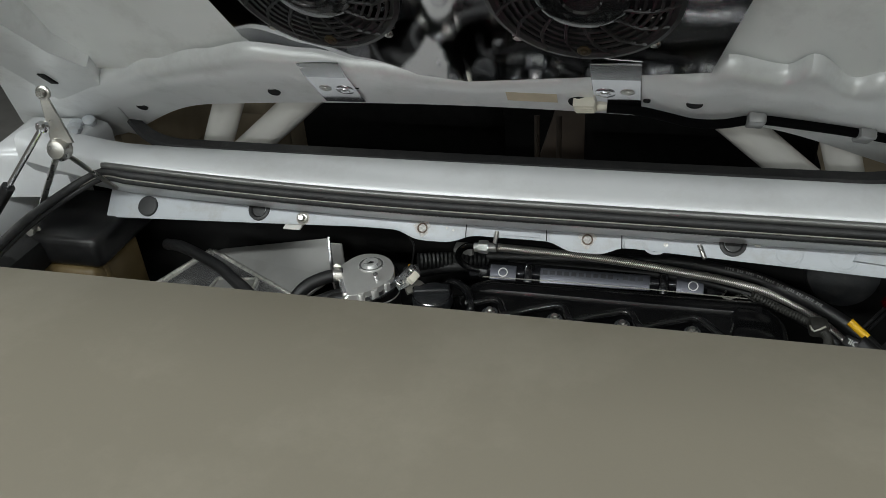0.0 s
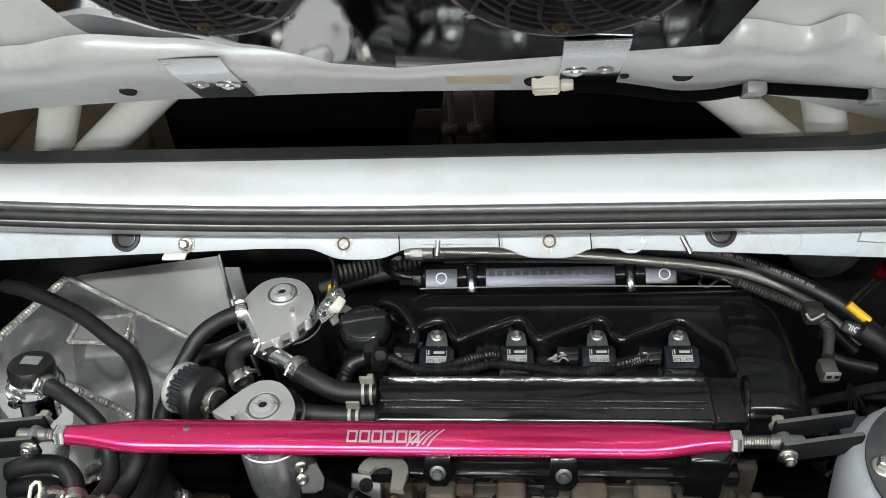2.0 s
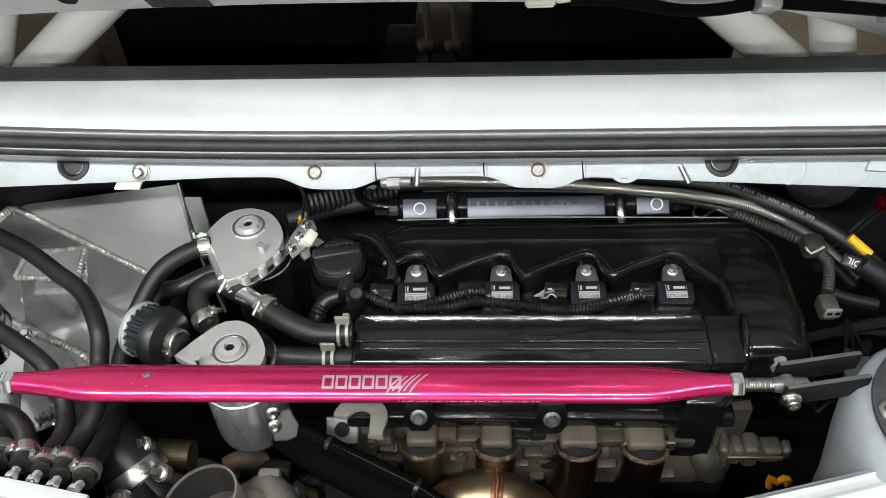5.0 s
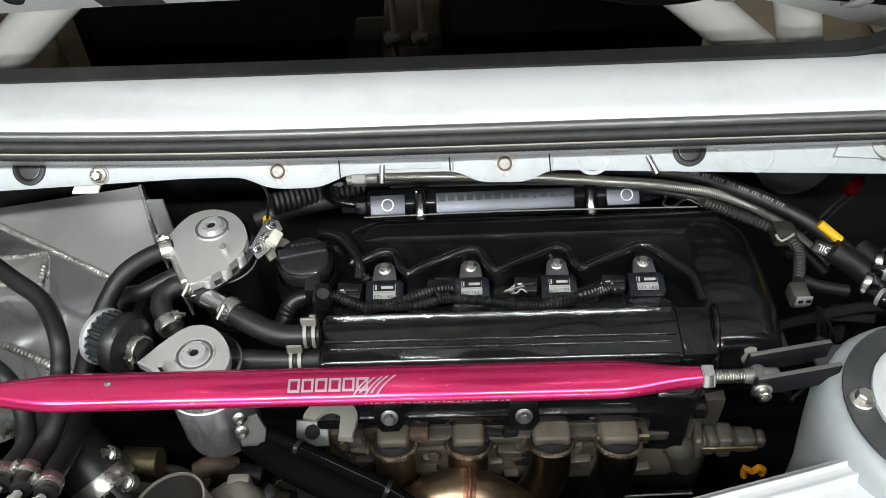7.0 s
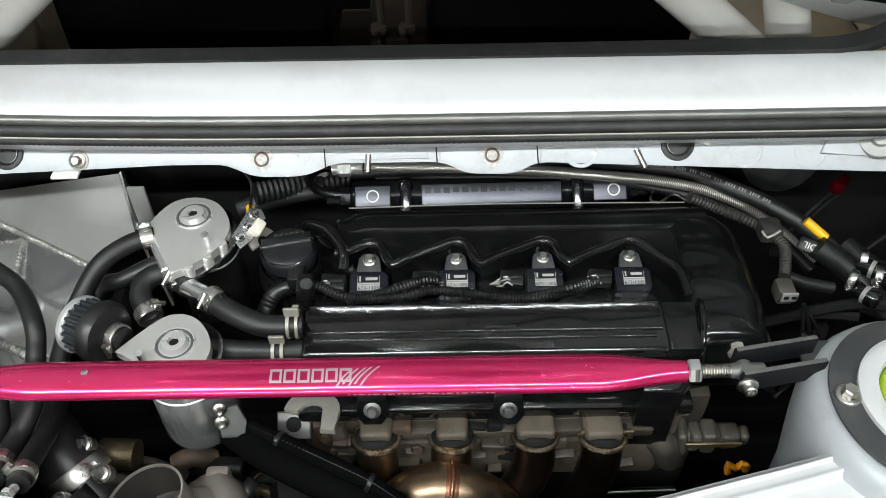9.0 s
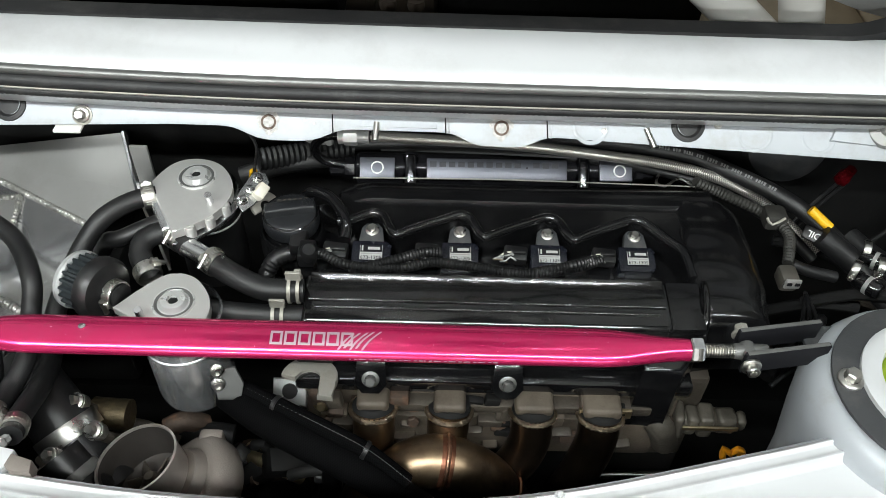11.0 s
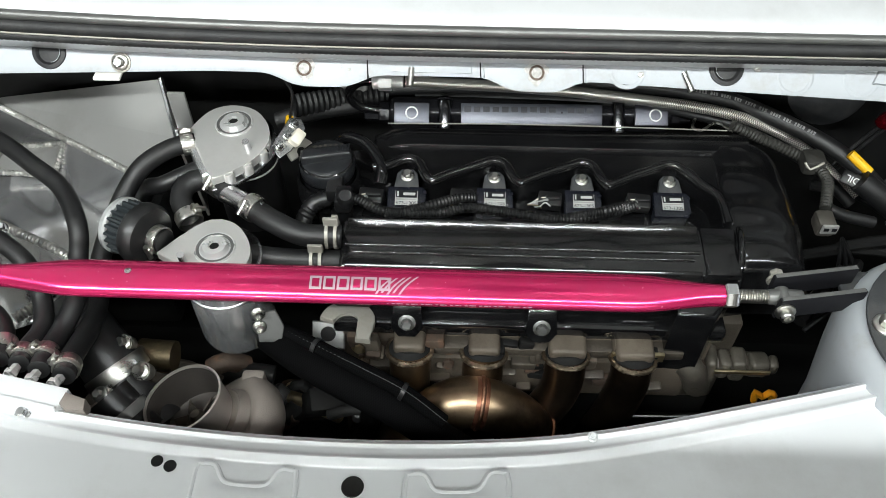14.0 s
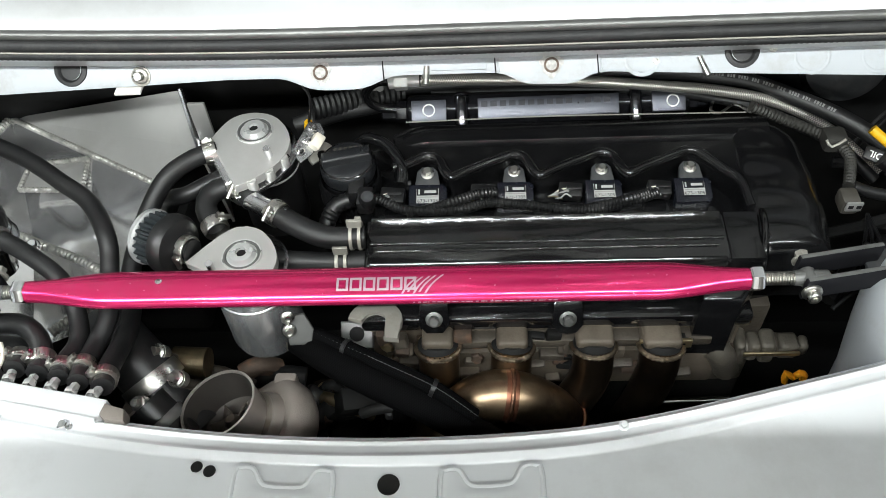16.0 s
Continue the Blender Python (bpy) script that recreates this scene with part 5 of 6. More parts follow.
# silver maker's print: plain hollow blocks and slanted strokes
x0 = 0.2705
for k in range(6):
    w = 0.0100
    for a, b, lo, hi in ((0, w, 36, 44), (0, w, 84, 98), (0, 0.002, 36, 98), (w - 0.002, w, 36, 98)):
        part("maker_bar", bar_patch(x0 + a, x0 + b, lo, hi), MARK, tb)
    x0 += w + 0.0014
for k in range(5):
    part("maker_slash", bar_patch(x0 - 0.014 + 0.0048 * k, x0 - 0.012 + 0.0048 * k, 26 + 4 * (k % 2), 92 + 4 * k, 0.00018), MARK, tb)
for k in range(55):
    s, t = rng.uniform(0.03, L - 0.03), rng.uniform(0, 140)
    d = rng.uniform(0.0002, 0.0006)
    part("paint_chip", bar_patch(s, s + d * rng.uniform(0.8, 2), t, t + d * 3000), PINKCHIP, tb)
for k in range(30):
    s = 0.335 + 0.004 * k
    part("print_mark", bar_patch(s, s + 0.0015 + 0.001 * (k % 3), 2, 5), MARK, tb)
part("rivet", lathe([(0.003, -0.001), (0.003, 0.0006), (0.0018, 0.0008), (0.0012, 0), (0, 0)], basis(on_bar(0.118, 96), (0, 0.05, 1)), 12), CHROME, tb)


def bar_end(p, s, tower, gap):
    """Lock nut, thread, rod end and the two clevis arms to the tower; gap: from the tube's end to the bolt."""
    d = Vector((s, 0, 0))
    part("lock_nut", lathe([(0, 0), (0.0095, 0), (0.0108, 0.0015), (0.0108, 0.0095), (0.0095, 0.011), (0, 0.011)], basis(p, d), 24, None, hexed), CHROME, sb, "chrome lock nut")
    part("threaded_rod", tube([p + d * 0.010, p + d * (gap - 0.008)], 0.0062, 14, 0.0011, ribs=0.001, smooth=True), STEEL, sb)
    e = p + d * gap
    part("rod_end", lathe([(0, -0.008), (0.0062, -0.008), (0.0068, -0.004), (0.0066, 0.020), (0.004, 0.022), (0, 0.022)], basis(e - d * 0.004, d), 18), GREYPLATE, sb, "zinc rod end")
    part("rod_eye", lathe([(0, -0.0065), (0.0068, -0.0065), (0.0075, -0.004), (0.0075, 0.004), (0.0068, 0.0065), (0, 0.0065)], basis(e, (0, -1, 0)), 24), GREYPLATE, sb)
    for off, far in ((0.0135, 0.014), (-0.0105, -0.010)):
        a = e + Vector((-0.006 * s, off, 0.0))
        b = tower + Vector((0, far, 0.0))
        v = b - a
        m = Matrix.Translation((a + b) / 2) @ pose(0, 0, 0, 0, 0, math.degrees(math.atan2(v.y, v.x)))
        arm = part("clevis_arm", box((v.length, 0.005, 0.024), (0, 0, -0.004), 0.0014, m), INK, sb, "black clevis arm")
        # Grey strip paints the bright highlight along the arm's top edge.
        part("arm_highlight", box((v.length - 0.003, 0.0038, 0.0008), (0, 0, 0.0082), 0.0003, m), GREYPLATE, arm, "grey strip standing for the edge highlight")
    part("clevis_foot", box((0.03, 0.05, 0.005), tower + Vector((0.004 * s, 0, -0.016)), 0.0015), TOWERGREY, sb)
    bolt(sb, e + Vector((0.0, -0.0155, -0.001)), (0, -1, 0.1), 0.0102, STEEL, "clevis_bolt", True)
    bolt(sb, e + Vector((0.0, 0.0185, 0.001)), (0, 1, 0.15), 0.011, HOOKSTEEL, "clevis_nut")


bar_end(B, 1, Vector((0.259, -0.157, 0.890)), 0.048)
bar_end(A, -1, Vector((-0.566, -0.178, 0.890)), 0.032)

# ---- catch cans ----


def rounded(pts, sharp=2):
    """A closed outline with its corners cut round; the first few corners stay sharp."""
    P = [(Vector(p), k < sharp) for k, p in enumerate(pts)]
    for _ in range(3):
        Q = []
        for k, (p, keep) in enumerate(P):
            if keep:
                Q.append((p, True))
            else:
                Q.append((p.lerp(P[k - 1][0], 0.25), False))
                Q.append((p.lerp(P[(k + 1) % len(P)][0], 0.25), False))
        P = Q
    return [(p.x, p.y) for p, _ in P]


def catch_can(x, y, z, pts, boss, label, dark, R, deep):
    c = thing("catch_can", label, "catch can", "catch cans beside the engine", m=pose(x, y, z))
    body_ = part("can_body", lathe([(0, -deep), (R - 0.005, -deep), (R - 0.001, -deep + 0.003), (R, -deep + 0.008), (R, -0.012), (R - 0.001, -0.009)], None, 64), PLASTIC if dark else ALU, c, "turned can body")
    part("can_band", lathe([(R, -0.022), (R + 0.0016, -0.021), (R + 0.0016, -0.011), (R, -0.010)], None, 64), POLALU, body_)
    part("band_line", lathe([(R, -0.0405), (R + 0.0007, -0.040), (R + 0.0007, -0.0385), (R, -0.038)], None, 64), BOSSALU, body_)
    top = part("can_top", prism([(px - x, py - y) for px, py in rounded(pts)], -0.009, 0.0, 0.0010, 1), TOPALU, c, "flat machined top plate")
    bx, by = boss[0] - x, boss[1] - y
    part("top_boss", lathe([(0.0185, 0), (0.0178, 0.0016), (0.0145, 0.0005), (0.0128, 0.001), (0.0115, 0.0035), (0.0105, 0.005), (0.0052, 0.0052), (0.0045, 0.0025), (0, 0.0025)], Matrix.Translation((bx, by, 0)), 36), BOSSALU, top, "turned aluminium socket plug")
    # Dark disc and grey ring paint the shade of socket and groove.
    part("hex_socket", lathe([(0.0046, 0.0), (0.0046, 0.0029), (0, 0.0029)], Matrix.Translation((bx, by, 0)), 24, None, hexed), DARK, top)
    part("groove_shade", lathe([(0.0140, 0.0002), (0.0150, 0.0011), (0.0165, 0.0011), (0.0172, 0.0002)], Matrix.Translation((bx, by, 0.0004)), 36), GREYPLATE, top)
    return c


canA = catch_can(-0.296, 0.014, 0.892, [(-0.344, 0.01), (-0.308, -0.055), (-0.296, -0.049), (-0.276, -0.033), (-0.264, -0.012), (-0.263, 0.009), (-0.271, 0.028), (-0.284, 0.043), (-0.303, 0.049), (-0.32, 0.046), (-0.332, 0.036)], (-0.301, 0.021), "round catch can with a machined aluminium top", True, 0.033, 0.12)
canB = catch_can(-0.292, -0.124, 0.8735, [(-0.345, -0.129), (-0.31, -0.149), (-0.286, -0.154), (-0.268, -0.148), (-0.261, -0.135), (-0.263, -0.118), (-0.273, -0.101), (-0.285, -0.09), (-0.308, -0.086)], (-0.294, -0.123), "bare aluminium catch can with a machined top", False, 0.0365, 0.118)
part("port_block", prism([(-0.006, -0.026), (0.006, -0.026), (0.006, 0.026), (-0.006, 0.026)], -0.02, 0.001, 0.0015, 1, Matrix.Translation(Vector((-0.326, -0.022, 0.89)) - Vector((-0.296, 0.014, 0.892))) @ pose(0, 0, -0.003, 0, 0, 28)), SHEETALU, canA, "polished port block")
tier = [Vector(p) - Vector((-0.296, 0.014, 0.0)) for p in ((-0.309, -0.058, 0), (-0.296, -0.054, 0), (-0.283, -0.044, 0), (-0.271, -0.031, 0), (-0.261, -0.014, 0), (-0.259, 0.004, 0))]
inner = [p * 0.72 for p in tier]
part("lower_tier", prism([(p.x, p.y) for p in tier] + [(p.x, p.y) for p in reversed(inner)], -0.0165, -0.0125, 0.0008, 1), POLALU, canA, "bright lower ledge of the can top")
for p in ((-0.294, -0.046), (-0.279, -0.033), (-0.268, -0.016)):
    part("scallop", lathe([(0.0052, -0.0125), (0.0052, -0.002), (0.0044, -0.0008), (0, -0.0008)], Matrix.Translation((p[0] + 0.296, p[1] - 0.014, 0)), 18), TOPALU, canA)
part("front_cutout", tube([Vector(p) - Vector((-0.296, 0.014, 0.892)) for p in ((-0.298, -0.043, 0.886), (-0.279, -0.029, 0.886), (-0.265, -0.009, 0.886))], 0.003, 8), CHROME, canA)
part("top_pin", tube([Vector((-0.281, -0.014, 0.892)) - Vector((-0.296, 0.014, 0.892)), Vector((-0.281, -0.014, 0.892)) - Vector((-0.296, 0.017, 0.880))], 0.0036, 10, 1, smooth=False), CHROME, canA)
part("top_pin", tube([Vector((-0.318, -0.139, 0.879)) - Vector((-0.292, -0.124, 0.881)), Vector((-0.318, -0.139, 0.879)) - Vector((-0.292, -0.122, 0.867))], 0.0033, 10, 1, smooth=False), CHROME, canB)
part("side_plate", prism([(-0.010, -0.016), (0.009, -0.02), (0.014, -0.005), (0.009, 0.012), (-0.010, 0.012)], -0.0015, 0.0015, 0.0006, 1, Matrix.Translation(Vector((-0.246, -0.172, 0.835)) - Vector((-0.292, -0.124, 0.879))) @ pose(0, 0, 0, 62, 0, 14)), GREYPLATE, canB, "bolted mounting plate")
for p in ((-0.252, -0.166, 0.845), (-0.252, -0.171, 0.832)):
    bolt(canB, Vector(p) - Vector((-0.292, -0.124, 0.879)) + Vector((0, -0.006, 0.004)), (0.25, -1, 0.45), 0.0075, STEEL, "plate_bolt", True)

# clear-jar neck and fittings beside the far can
reg = thing("fuel_regulator", "small aluminium regulator bolted beside the can", "regulator", m=pose(-0.248, 0.02, 0.88))
part("regulator_body", lathe([(0.007, -0.02), (0.008, -0.004), (0.008, 0.008), (0.006, 0.011), (0, 0.011)], pose(-0.004, 0.004, -0.012, 30, 60), 20), POLALU, reg)
RP = pose(0, 0, -0.002, 18, 38, -14)
part("regulator_plate", prism([(-0.010, -0.022), (0.004, -0.026), (0.009, -0.012), (0.009, 0.016), (0.0, 0.022), (-0.010, 0.016)], -0.0015, 0.0015, 0.0006, 1, RP), POLALU, reg, "bright cut mounting plate")
for p in ((-0.003, -0.016, 0.002), (-0.002, -0.002, 0.002), (-0.003, 0.012, 0.002)):
    bolt(reg, RP @ Vector(p), RP.to_3x3() @ Vector((0, 0, 1)), 0.0062, CHROME)
part("pale_block", box((0.011, 0.016, 0.012), (0.006, 0.001, 0.005), 0.002, RP), WHITEPL, reg, "pale plastic block")
lift_a = thing("engine_hook", "bare steel lifting hook bolted to the head", "lifting hook")


def hook(parent, m, name="hook_plate"):
    pts = []
    for k in range(15):
        a = radians(-20 + 200 * k / 14)
        pts.append((0.026 * math.cos(a), 0.026 * math.sin(a)))
    for k in range(15):
        a = radians(180 - 150 * k / 14)
        pts.append((0.0125 * math.cos(a), 0.0125 * math.sin(a) - 0.003))
    pts += [(0.012, -0.022), (0.026, -0.022)]
    return part(name, prism(pts, -0.003, 0.003, 0.0012, 2, m), HOOKSTEEL, parent, "curved steel hook plate")


hook(lift_a, Matrix.Translation((-0.18, -0.147, 0.8)) @ pose(0, 0, 0, -10, 0, -6))
bolt(lift_a, (-0.172, -0.146, 0.757), (0, -1, 0.5), 0.010, BRASSY)
part("hook_foot", box((0.03, 0.02, 0.02), (-0.168, -0.138, 0.765), 0.004), RUSTY, lift_a)
part("lug", prism([(-0.016, -0.014), (0.016, -0.014), (0.016, 0.012), (-0.016, 0.012)], -0.003, 0.003, 0.001, 1, Matrix.Translation((-0.202, -0.138, 0.766)) @ pose(0, 0, 0, 40)), GREYPLATE, lift_a)
# Lug hole drawn as a dark disc in place of its shade.
part("lug_hole", lathe([(0.0075, 0), (0.007, 0.001), (0, 0.0008)], Matrix.Translation((-0.202, -0.138, 0.766)) @ pose(0, 0, 0, 40) @ Matrix.Translation((0, 0, 0.0032)), 16), DARK, lift_a)
lift_b = thing("small_hook", "small bare steel hook beside the oil cap", "lifting hook")
hook(lift_b, Matrix.Translation((-0.238, 0.017, 0.86)) @ pose(0, 0, 0, 30, 0, 60) @ Matrix.Scale(0.6, 4))

# ---- air filter ----
FC, FD = Vector((-0.386, -0.095, 0.87)), Vector((0.85, -0.42, 0.08)).normalized()
af = thing("breather_filter", "small round breather filter with a grey rim", "air filter")
FMx = basis(FC, FD)
part("pleats", lathe([(0.0240, 0.002), (0.0240, 0.024)], FMx, 220, None, lambda a: 1 + 0.07 * max(-1.0, min(1.0, 2.2 * math.sin(a * 22)))), mat("blue_grey_filter_cloth", (0.014, 0.019, 0.022), 0.6, 0, 0.3, 200), af, "pleated dark cloth", 20)
part("end_cap", lathe([(0, -0.004), (0.022, -0.004), (0.0265, -0.001), (0.027, 0.003), (0.025, 0.005), (0.02, 0.005)], FMx, 40), mat("pale_filter_rim", (0.42, 0.43, 0.43), 0.45, 0.3, 0.2, 160, 0.2, 300), af, "pale grey metal end rim")
part("base_cap", lathe([(0.0265, 0.021), (0.0285, 0.023), (0.0288, 0.031), (0.0255, 0.036), (0.014, 0.038), (0.011, 0.040), (0.011, 0.052), (0, 0.052)], FMx, 40), PLASTIC, af, "black rubber base")
clamp(af, FC + FD * 0.045, FD, 0.0113, 0.009, STEEL)

# ---- hoses ----


def hose(label, pts, r, ends=(), material=None, group=""):
    h = thing("hose", label, "hose", group)
    part("hose_wall", tube(pts, r, 14, 0.006), material or HOSE, h)
    P = glide(pts, 0.006)
    for e in ends:
        i = int(e * (len(P) - 1))
        d = P[min(i + 1, len(P) - 1)] - P[max(i - 1, 0)]
        clamp(h, P[i], d, r, 0.012, STEEL, 40)
    return h


bundle = "hoses on the distribution block"
hose("thick black hose from the catch can down past the filter", [(-0.336, 0.001, 0.885), (-0.357, -0.008, 0.885), (-0.38, -0.026, 0.88), (-0.396, -0.045, 0.865), (-0.412, -0.076, 0.84), (-0.424, -0.105, 0.81), (-0.413, -0.139, 0.81), (-0.402, -0.182, 0.83), (-0.397, -0.225, 0.851), (-0.392, -0.250, 0.862)], 0.0092, (0.02, 0.965), None, bundle)
hose("bent black metal-ended hose below the can", [(-0.325, -0.014, 0.868), (-0.345, -0.025, 0.866), (-0.367, -0.034, 0.86), (-0.384, -0.028, 0.85), (-0.401, -0.015, 0.82)], 0.0085, (0.06,), PLASTIC)
hose("black elbow hose between the cans", [(-0.33, -0.078, 0.862), (-0.341, -0.059, 0.866), (-0.339, -0.044, 0.87), (-0.324, -0.036, 0.872), (-0.308, -0.043, 0.872), (-0.296, -0.055, 0.872)], 0.0105, (0.08, 0.9))
jn = thing("hose_joiner", "bare aluminium hose joiner", "pipe joiner")
part("joiner_pipe", tube([(-0.3, -0.052, 0.872), (-0.261, -0.076, 0.87)], 0.0098, 18, 1, smooth=False), POLALU, jn)
hose("black hose running to the cover's front plate", [(-0.271, -0.07, 0.87), (-0.25, -0.084, 0.868), (-0.22, -0.096, 0.864), (-0.186, -0.095, 0.862)], 0.0108, (0.04,))
hose("black hose below the front plate", [(-0.274, -0.109, 0.85), (-0.243, -0.111, 0.848), (-0.211, -0.11, 0.845), (-0.185, -0.107, 0.842)], 0.0095, ())
clipthing = thing("hose_clips", "two spring clips on the cover's hose stubs", "hose clip")
spring_clip(clipthing, (-0.194, -0.094, 0.863), (1, 0, 0), 0.0122)
spring_clip(clipthing, (-0.208, -0.11, 0.845), (1, 0, 0), 0.011)
hose("long black hose looping over the intercooler", [(-0.649, 0.061, 0.87), (-0.601, 0.034, 0.885), (-0.529, -0.004, 0.887), (-0.481, -0.038, 0.886), (-0.446, -0.065, 0.884), (-0.420, -0.106, 0.880), (-0.419, -0.128, 0.86), (-0.410, -0.168, 0.855), (-0.416, -0.198, 0.848), (-0.417, -0.226, 0.855), (-0.413, -0.246, 0.863)], 0.0086, (0.965,), None, bundle)
hose("black hose from the filler neck to the block", [(-0.522, -0.103, 0.882), (-0.488, -0.124, 0.884), (-0.454, -0.147, 0.877), (-0.441, -0.166, 0.856), (-0.433, -0.195, 0.848), (-0.435, -0.222, 0.855), (-0.431, -0.241, 0.863)], 0.0084, (0.03, 0.96), None, bundle)
hose("short black hose looping back to the block", [(-0.56, -0.178, 0.83), (-0.52, -0.182, 0.855), (-0.482, -0.186, 0.862), (-0.460, -0.203, 0.862), (-0.452, -0.222, 0.860), (-0.450, -0.237, 0.864)], 0.0092, (0.95,), None, bundle)
hose("short black hose at the block's end", [(-0.545, -0.189, 0.825), (-0.510, -0.192, 0.838), (-0.482, -0.203, 0.850), (-0.473, -0.220, 0.858), (-0.471, -0.233, 0.864)], 0.009, (0.93,), None, bundle)
loop = thing("wire_loop", "pale wire loop beside the block", "wire")
part("wire", tube([(-0.492, -0.232, 0.86), (-0.493, -0.215, 0.87), (-0.487, -0.211, 0.87), (-0.48, -0.227, 0.87), (-0.489, -0.235, 0.86)], 0.0018, 8), WHITEPL, loop)

# distribution block on the deck's lip
blk = thing("distribution_block", "flat silver distribution block with hose barbs", "manifold block")
BA, BB = Vector((-0.560, -0.231, 0.874)), Vector((-0.378, -0.268, 0.874))
bd = (BB - BA).normalized()
BMx = Matrix.Translation(BB) @ pose(0, 0, 0, 0, 0, math.degrees(math.atan2(bd.y, bd.x)))
bl = (BB - BA).length
blkbody = part("block_body", box((bl, 0.021, 0.024), (-bl / 2, -0.0105, -0.012), 0.0012, BMx), SILVER, blk, "flat silver block with a sharp upper edge")
part("block_lip", box((bl, 0.003, 0.004), (-bl / 2, -0.0195, 0.0016), 0.0008, BMx), SILVER, blkbody)
for p, q in (((-0.468, -0.246, 0.870), (-0.471, -0.233, 0.864)), ((-0.449, -0.251, 0.870), (-0.450, -0.237, 0.864)), ((-0.430, -0.254, 0.870), (-0.431, -0.241, 0.863)), ((-0.412, -0.259, 0.870), (-0.413, -0.246, 0.863)), ((-0.393, -0.262, 0.870), (-0.392, -0.250, 0.862))):
    d = Vector(q) - Vector(p)
    part("barb", lathe([(0.0048, -0.004), (0.0055, -0.003), (0.0055, 0.0015), (0.0048, 0.003), (0.0040, 0.0035), (0.0040, 0.010), (0, 0.010)], basis(p, d), 18, None, hexed), BOSSALU, blk, "bright hex barb")
bolt(blk, BMx @ Vector((-0.083, -0.030, -0.006)), (0, -0.1, 1), 0.007, CHROME)
part("block_bracket", prism([(0.0, -0.004), (0.018, -0.006), (0.022, -0.016), (0.006, -0.018), (0.0, -0.014)], -0.012, 0.002, 0.0015, 2, BMx), TURBO, blk, "dull cast bracket at the block's end")

# ---- fabricated intercooler ----
ic = thing("intercooler", "welded bare aluminium intercooler with sloping plates", "intercooler")
TR = Vector((-0.403, 0.116, 0.868))
BR, BL = Vector((-0.377, 0.052, 0.842)), Vector((-0.422, 0.024, 0.815))
WL = Vector((-0.638, 0.156, 0.8))


def plate(name, pts, t, material, parent, label=""):
    P = [Vector(p) for p in pts]
    n = (P[1] - P[0]).cross(P[2] - P[0]).normalized()
    if n.z < 0:
        n = -n
    return part(name, loft([[p - n * t for p in P], [p for p in P]]), material, parent, label)


def bowed_plate(pts, swell, label, material, name="front_plate"):
    """A thin hand-worked sheet with soft dents between its four straight edges."""
    P = [Vector(p) for p in pts]
    n = (P[1] - P[0]).cross(P[2] - P[0]).normalized()
    if n.z < 0:
        n = -n
    bm = bmesh.new()
    rows = []
    for u in spread(0.0, 1.0, 22):
        row = []
        for v in spread(0.0, 1.0, 16):
            p = P[0].lerp(P[1], u).lerp(P[3].lerp(P[2], u), v)
            k = math.sin(math.pi * u) * math.sin(math.pi * v)
            row.append(bm.verts.new(p + n * (swell * k * (0.6 + math.sin(7.3 * u + 4.1 * v + 20 * P[0].x) + 0.6 * math.sin(5.2 * v - 9.1 * u)))))
        rows.append(row)
    for a, b in zip(rows, rows[1:]):
        for i in range(len(a) - 1):
            bm.faces.new((a[i], b[i], b[i + 1], a[i + 1]))
    back = bmesh.ops.extrude_face_region(bm, geom=list(bm.faces))
    bmesh.ops.translate(bm, vec=-n * 0.003, verts=[v for v in back["geom"] if isinstance(v, bmesh.types.BMVert)])
    return part(name, bm, material, ic, label, 50)


plate("top_plate", [WL, TR, BR, BL], 0.004, MATTALU, ic, "matt sheet aluminium plate")
part("fold_edge", tube([TR, BR], 0.0035, 8, 0.02), POLALU, ic)
plate("end_plate", [TR, BR, BR + Vector((0.01, 0, -0.12)), TR + Vector((0.01, 0.02, -0.12))], 0.003, MATTALU, ic)
F1, F2 = Vector((-0.674, 0.038, 0.806)), Vector((-0.654, -0.038, 0.79))
F3, F4 = Vector((-0.565, -0.015, 0.775)), Vector((-0.443, -0.066, 0.772))
G3, G4 = Vector((-0.544, -0.131, 0.735)), Vector((-0.462, -0.09, 0.735))
bowed_plate([WL, BL, F4, F3], 0.0030, "polished sloping front plate", SHEETALU)
bowed_plate([WL, F3, F2, F1], 0.0028, "polished sloping front plate", SHEETALU)
bowed_plate([F3, F4, G4, G3], 0.0022, "polished lower plate", SHEETALU, "lower_plate")
plate("lower_plate", [F2, F3, G3, G3 + Vector((-0.1, 0.0, -0.01))], 0.003, SHEETALU, ic, "polished lower plate")
part("weld", tube([WL, (WL + BL) / 2, BL], 0.0030, 8, 0.0011, wobble=0.35), WELD, ic, "rippled weld bead")
part("weld", tube([F1, WL], 0.004, 8, 0.0011, wobble=0.35), WELD, ic)
for a, b in (((-0.585, 0.034, 0.795), (-0.517, 0.036, 0.79)), ((-0.517, 0.036, 0.79), (-0.518, 0.075, 0.8)), ((-0.585, 0.034, 0.795), (-0.581, 0.068, 0.8)), ((-0.581, 0.068, 0.8), (-0.518, 0.075, 0.8))):
    part("weld", tube([Vector(a) + Vector((0, 0, 0.008)), Vector(b) + Vector((0, 0, 0.008))], 0.0026, 8, 0.0011, wobble=0.35), WELD, ic)
plate("patch_plate", [Vector(p) + Vector((0, 0, 0.007)) for p in ((-0.585, 0.034, 0.795), (-0.517, 0.036, 0.79), (-0.518, 0.075, 0.8), (-0.581, 0.068, 0.8))], 0.004, MATTALU, ic, "welded square patch")
part("weld", tube([(-0.579, -0.015, 0.785), (-0.538, -0.032, 0.78), (-0.491, -0.052, 0.775), (-0.464, -0.072, 0.77)], 0.004, 8, 0.0011, wobble=0.35), WELD, ic)
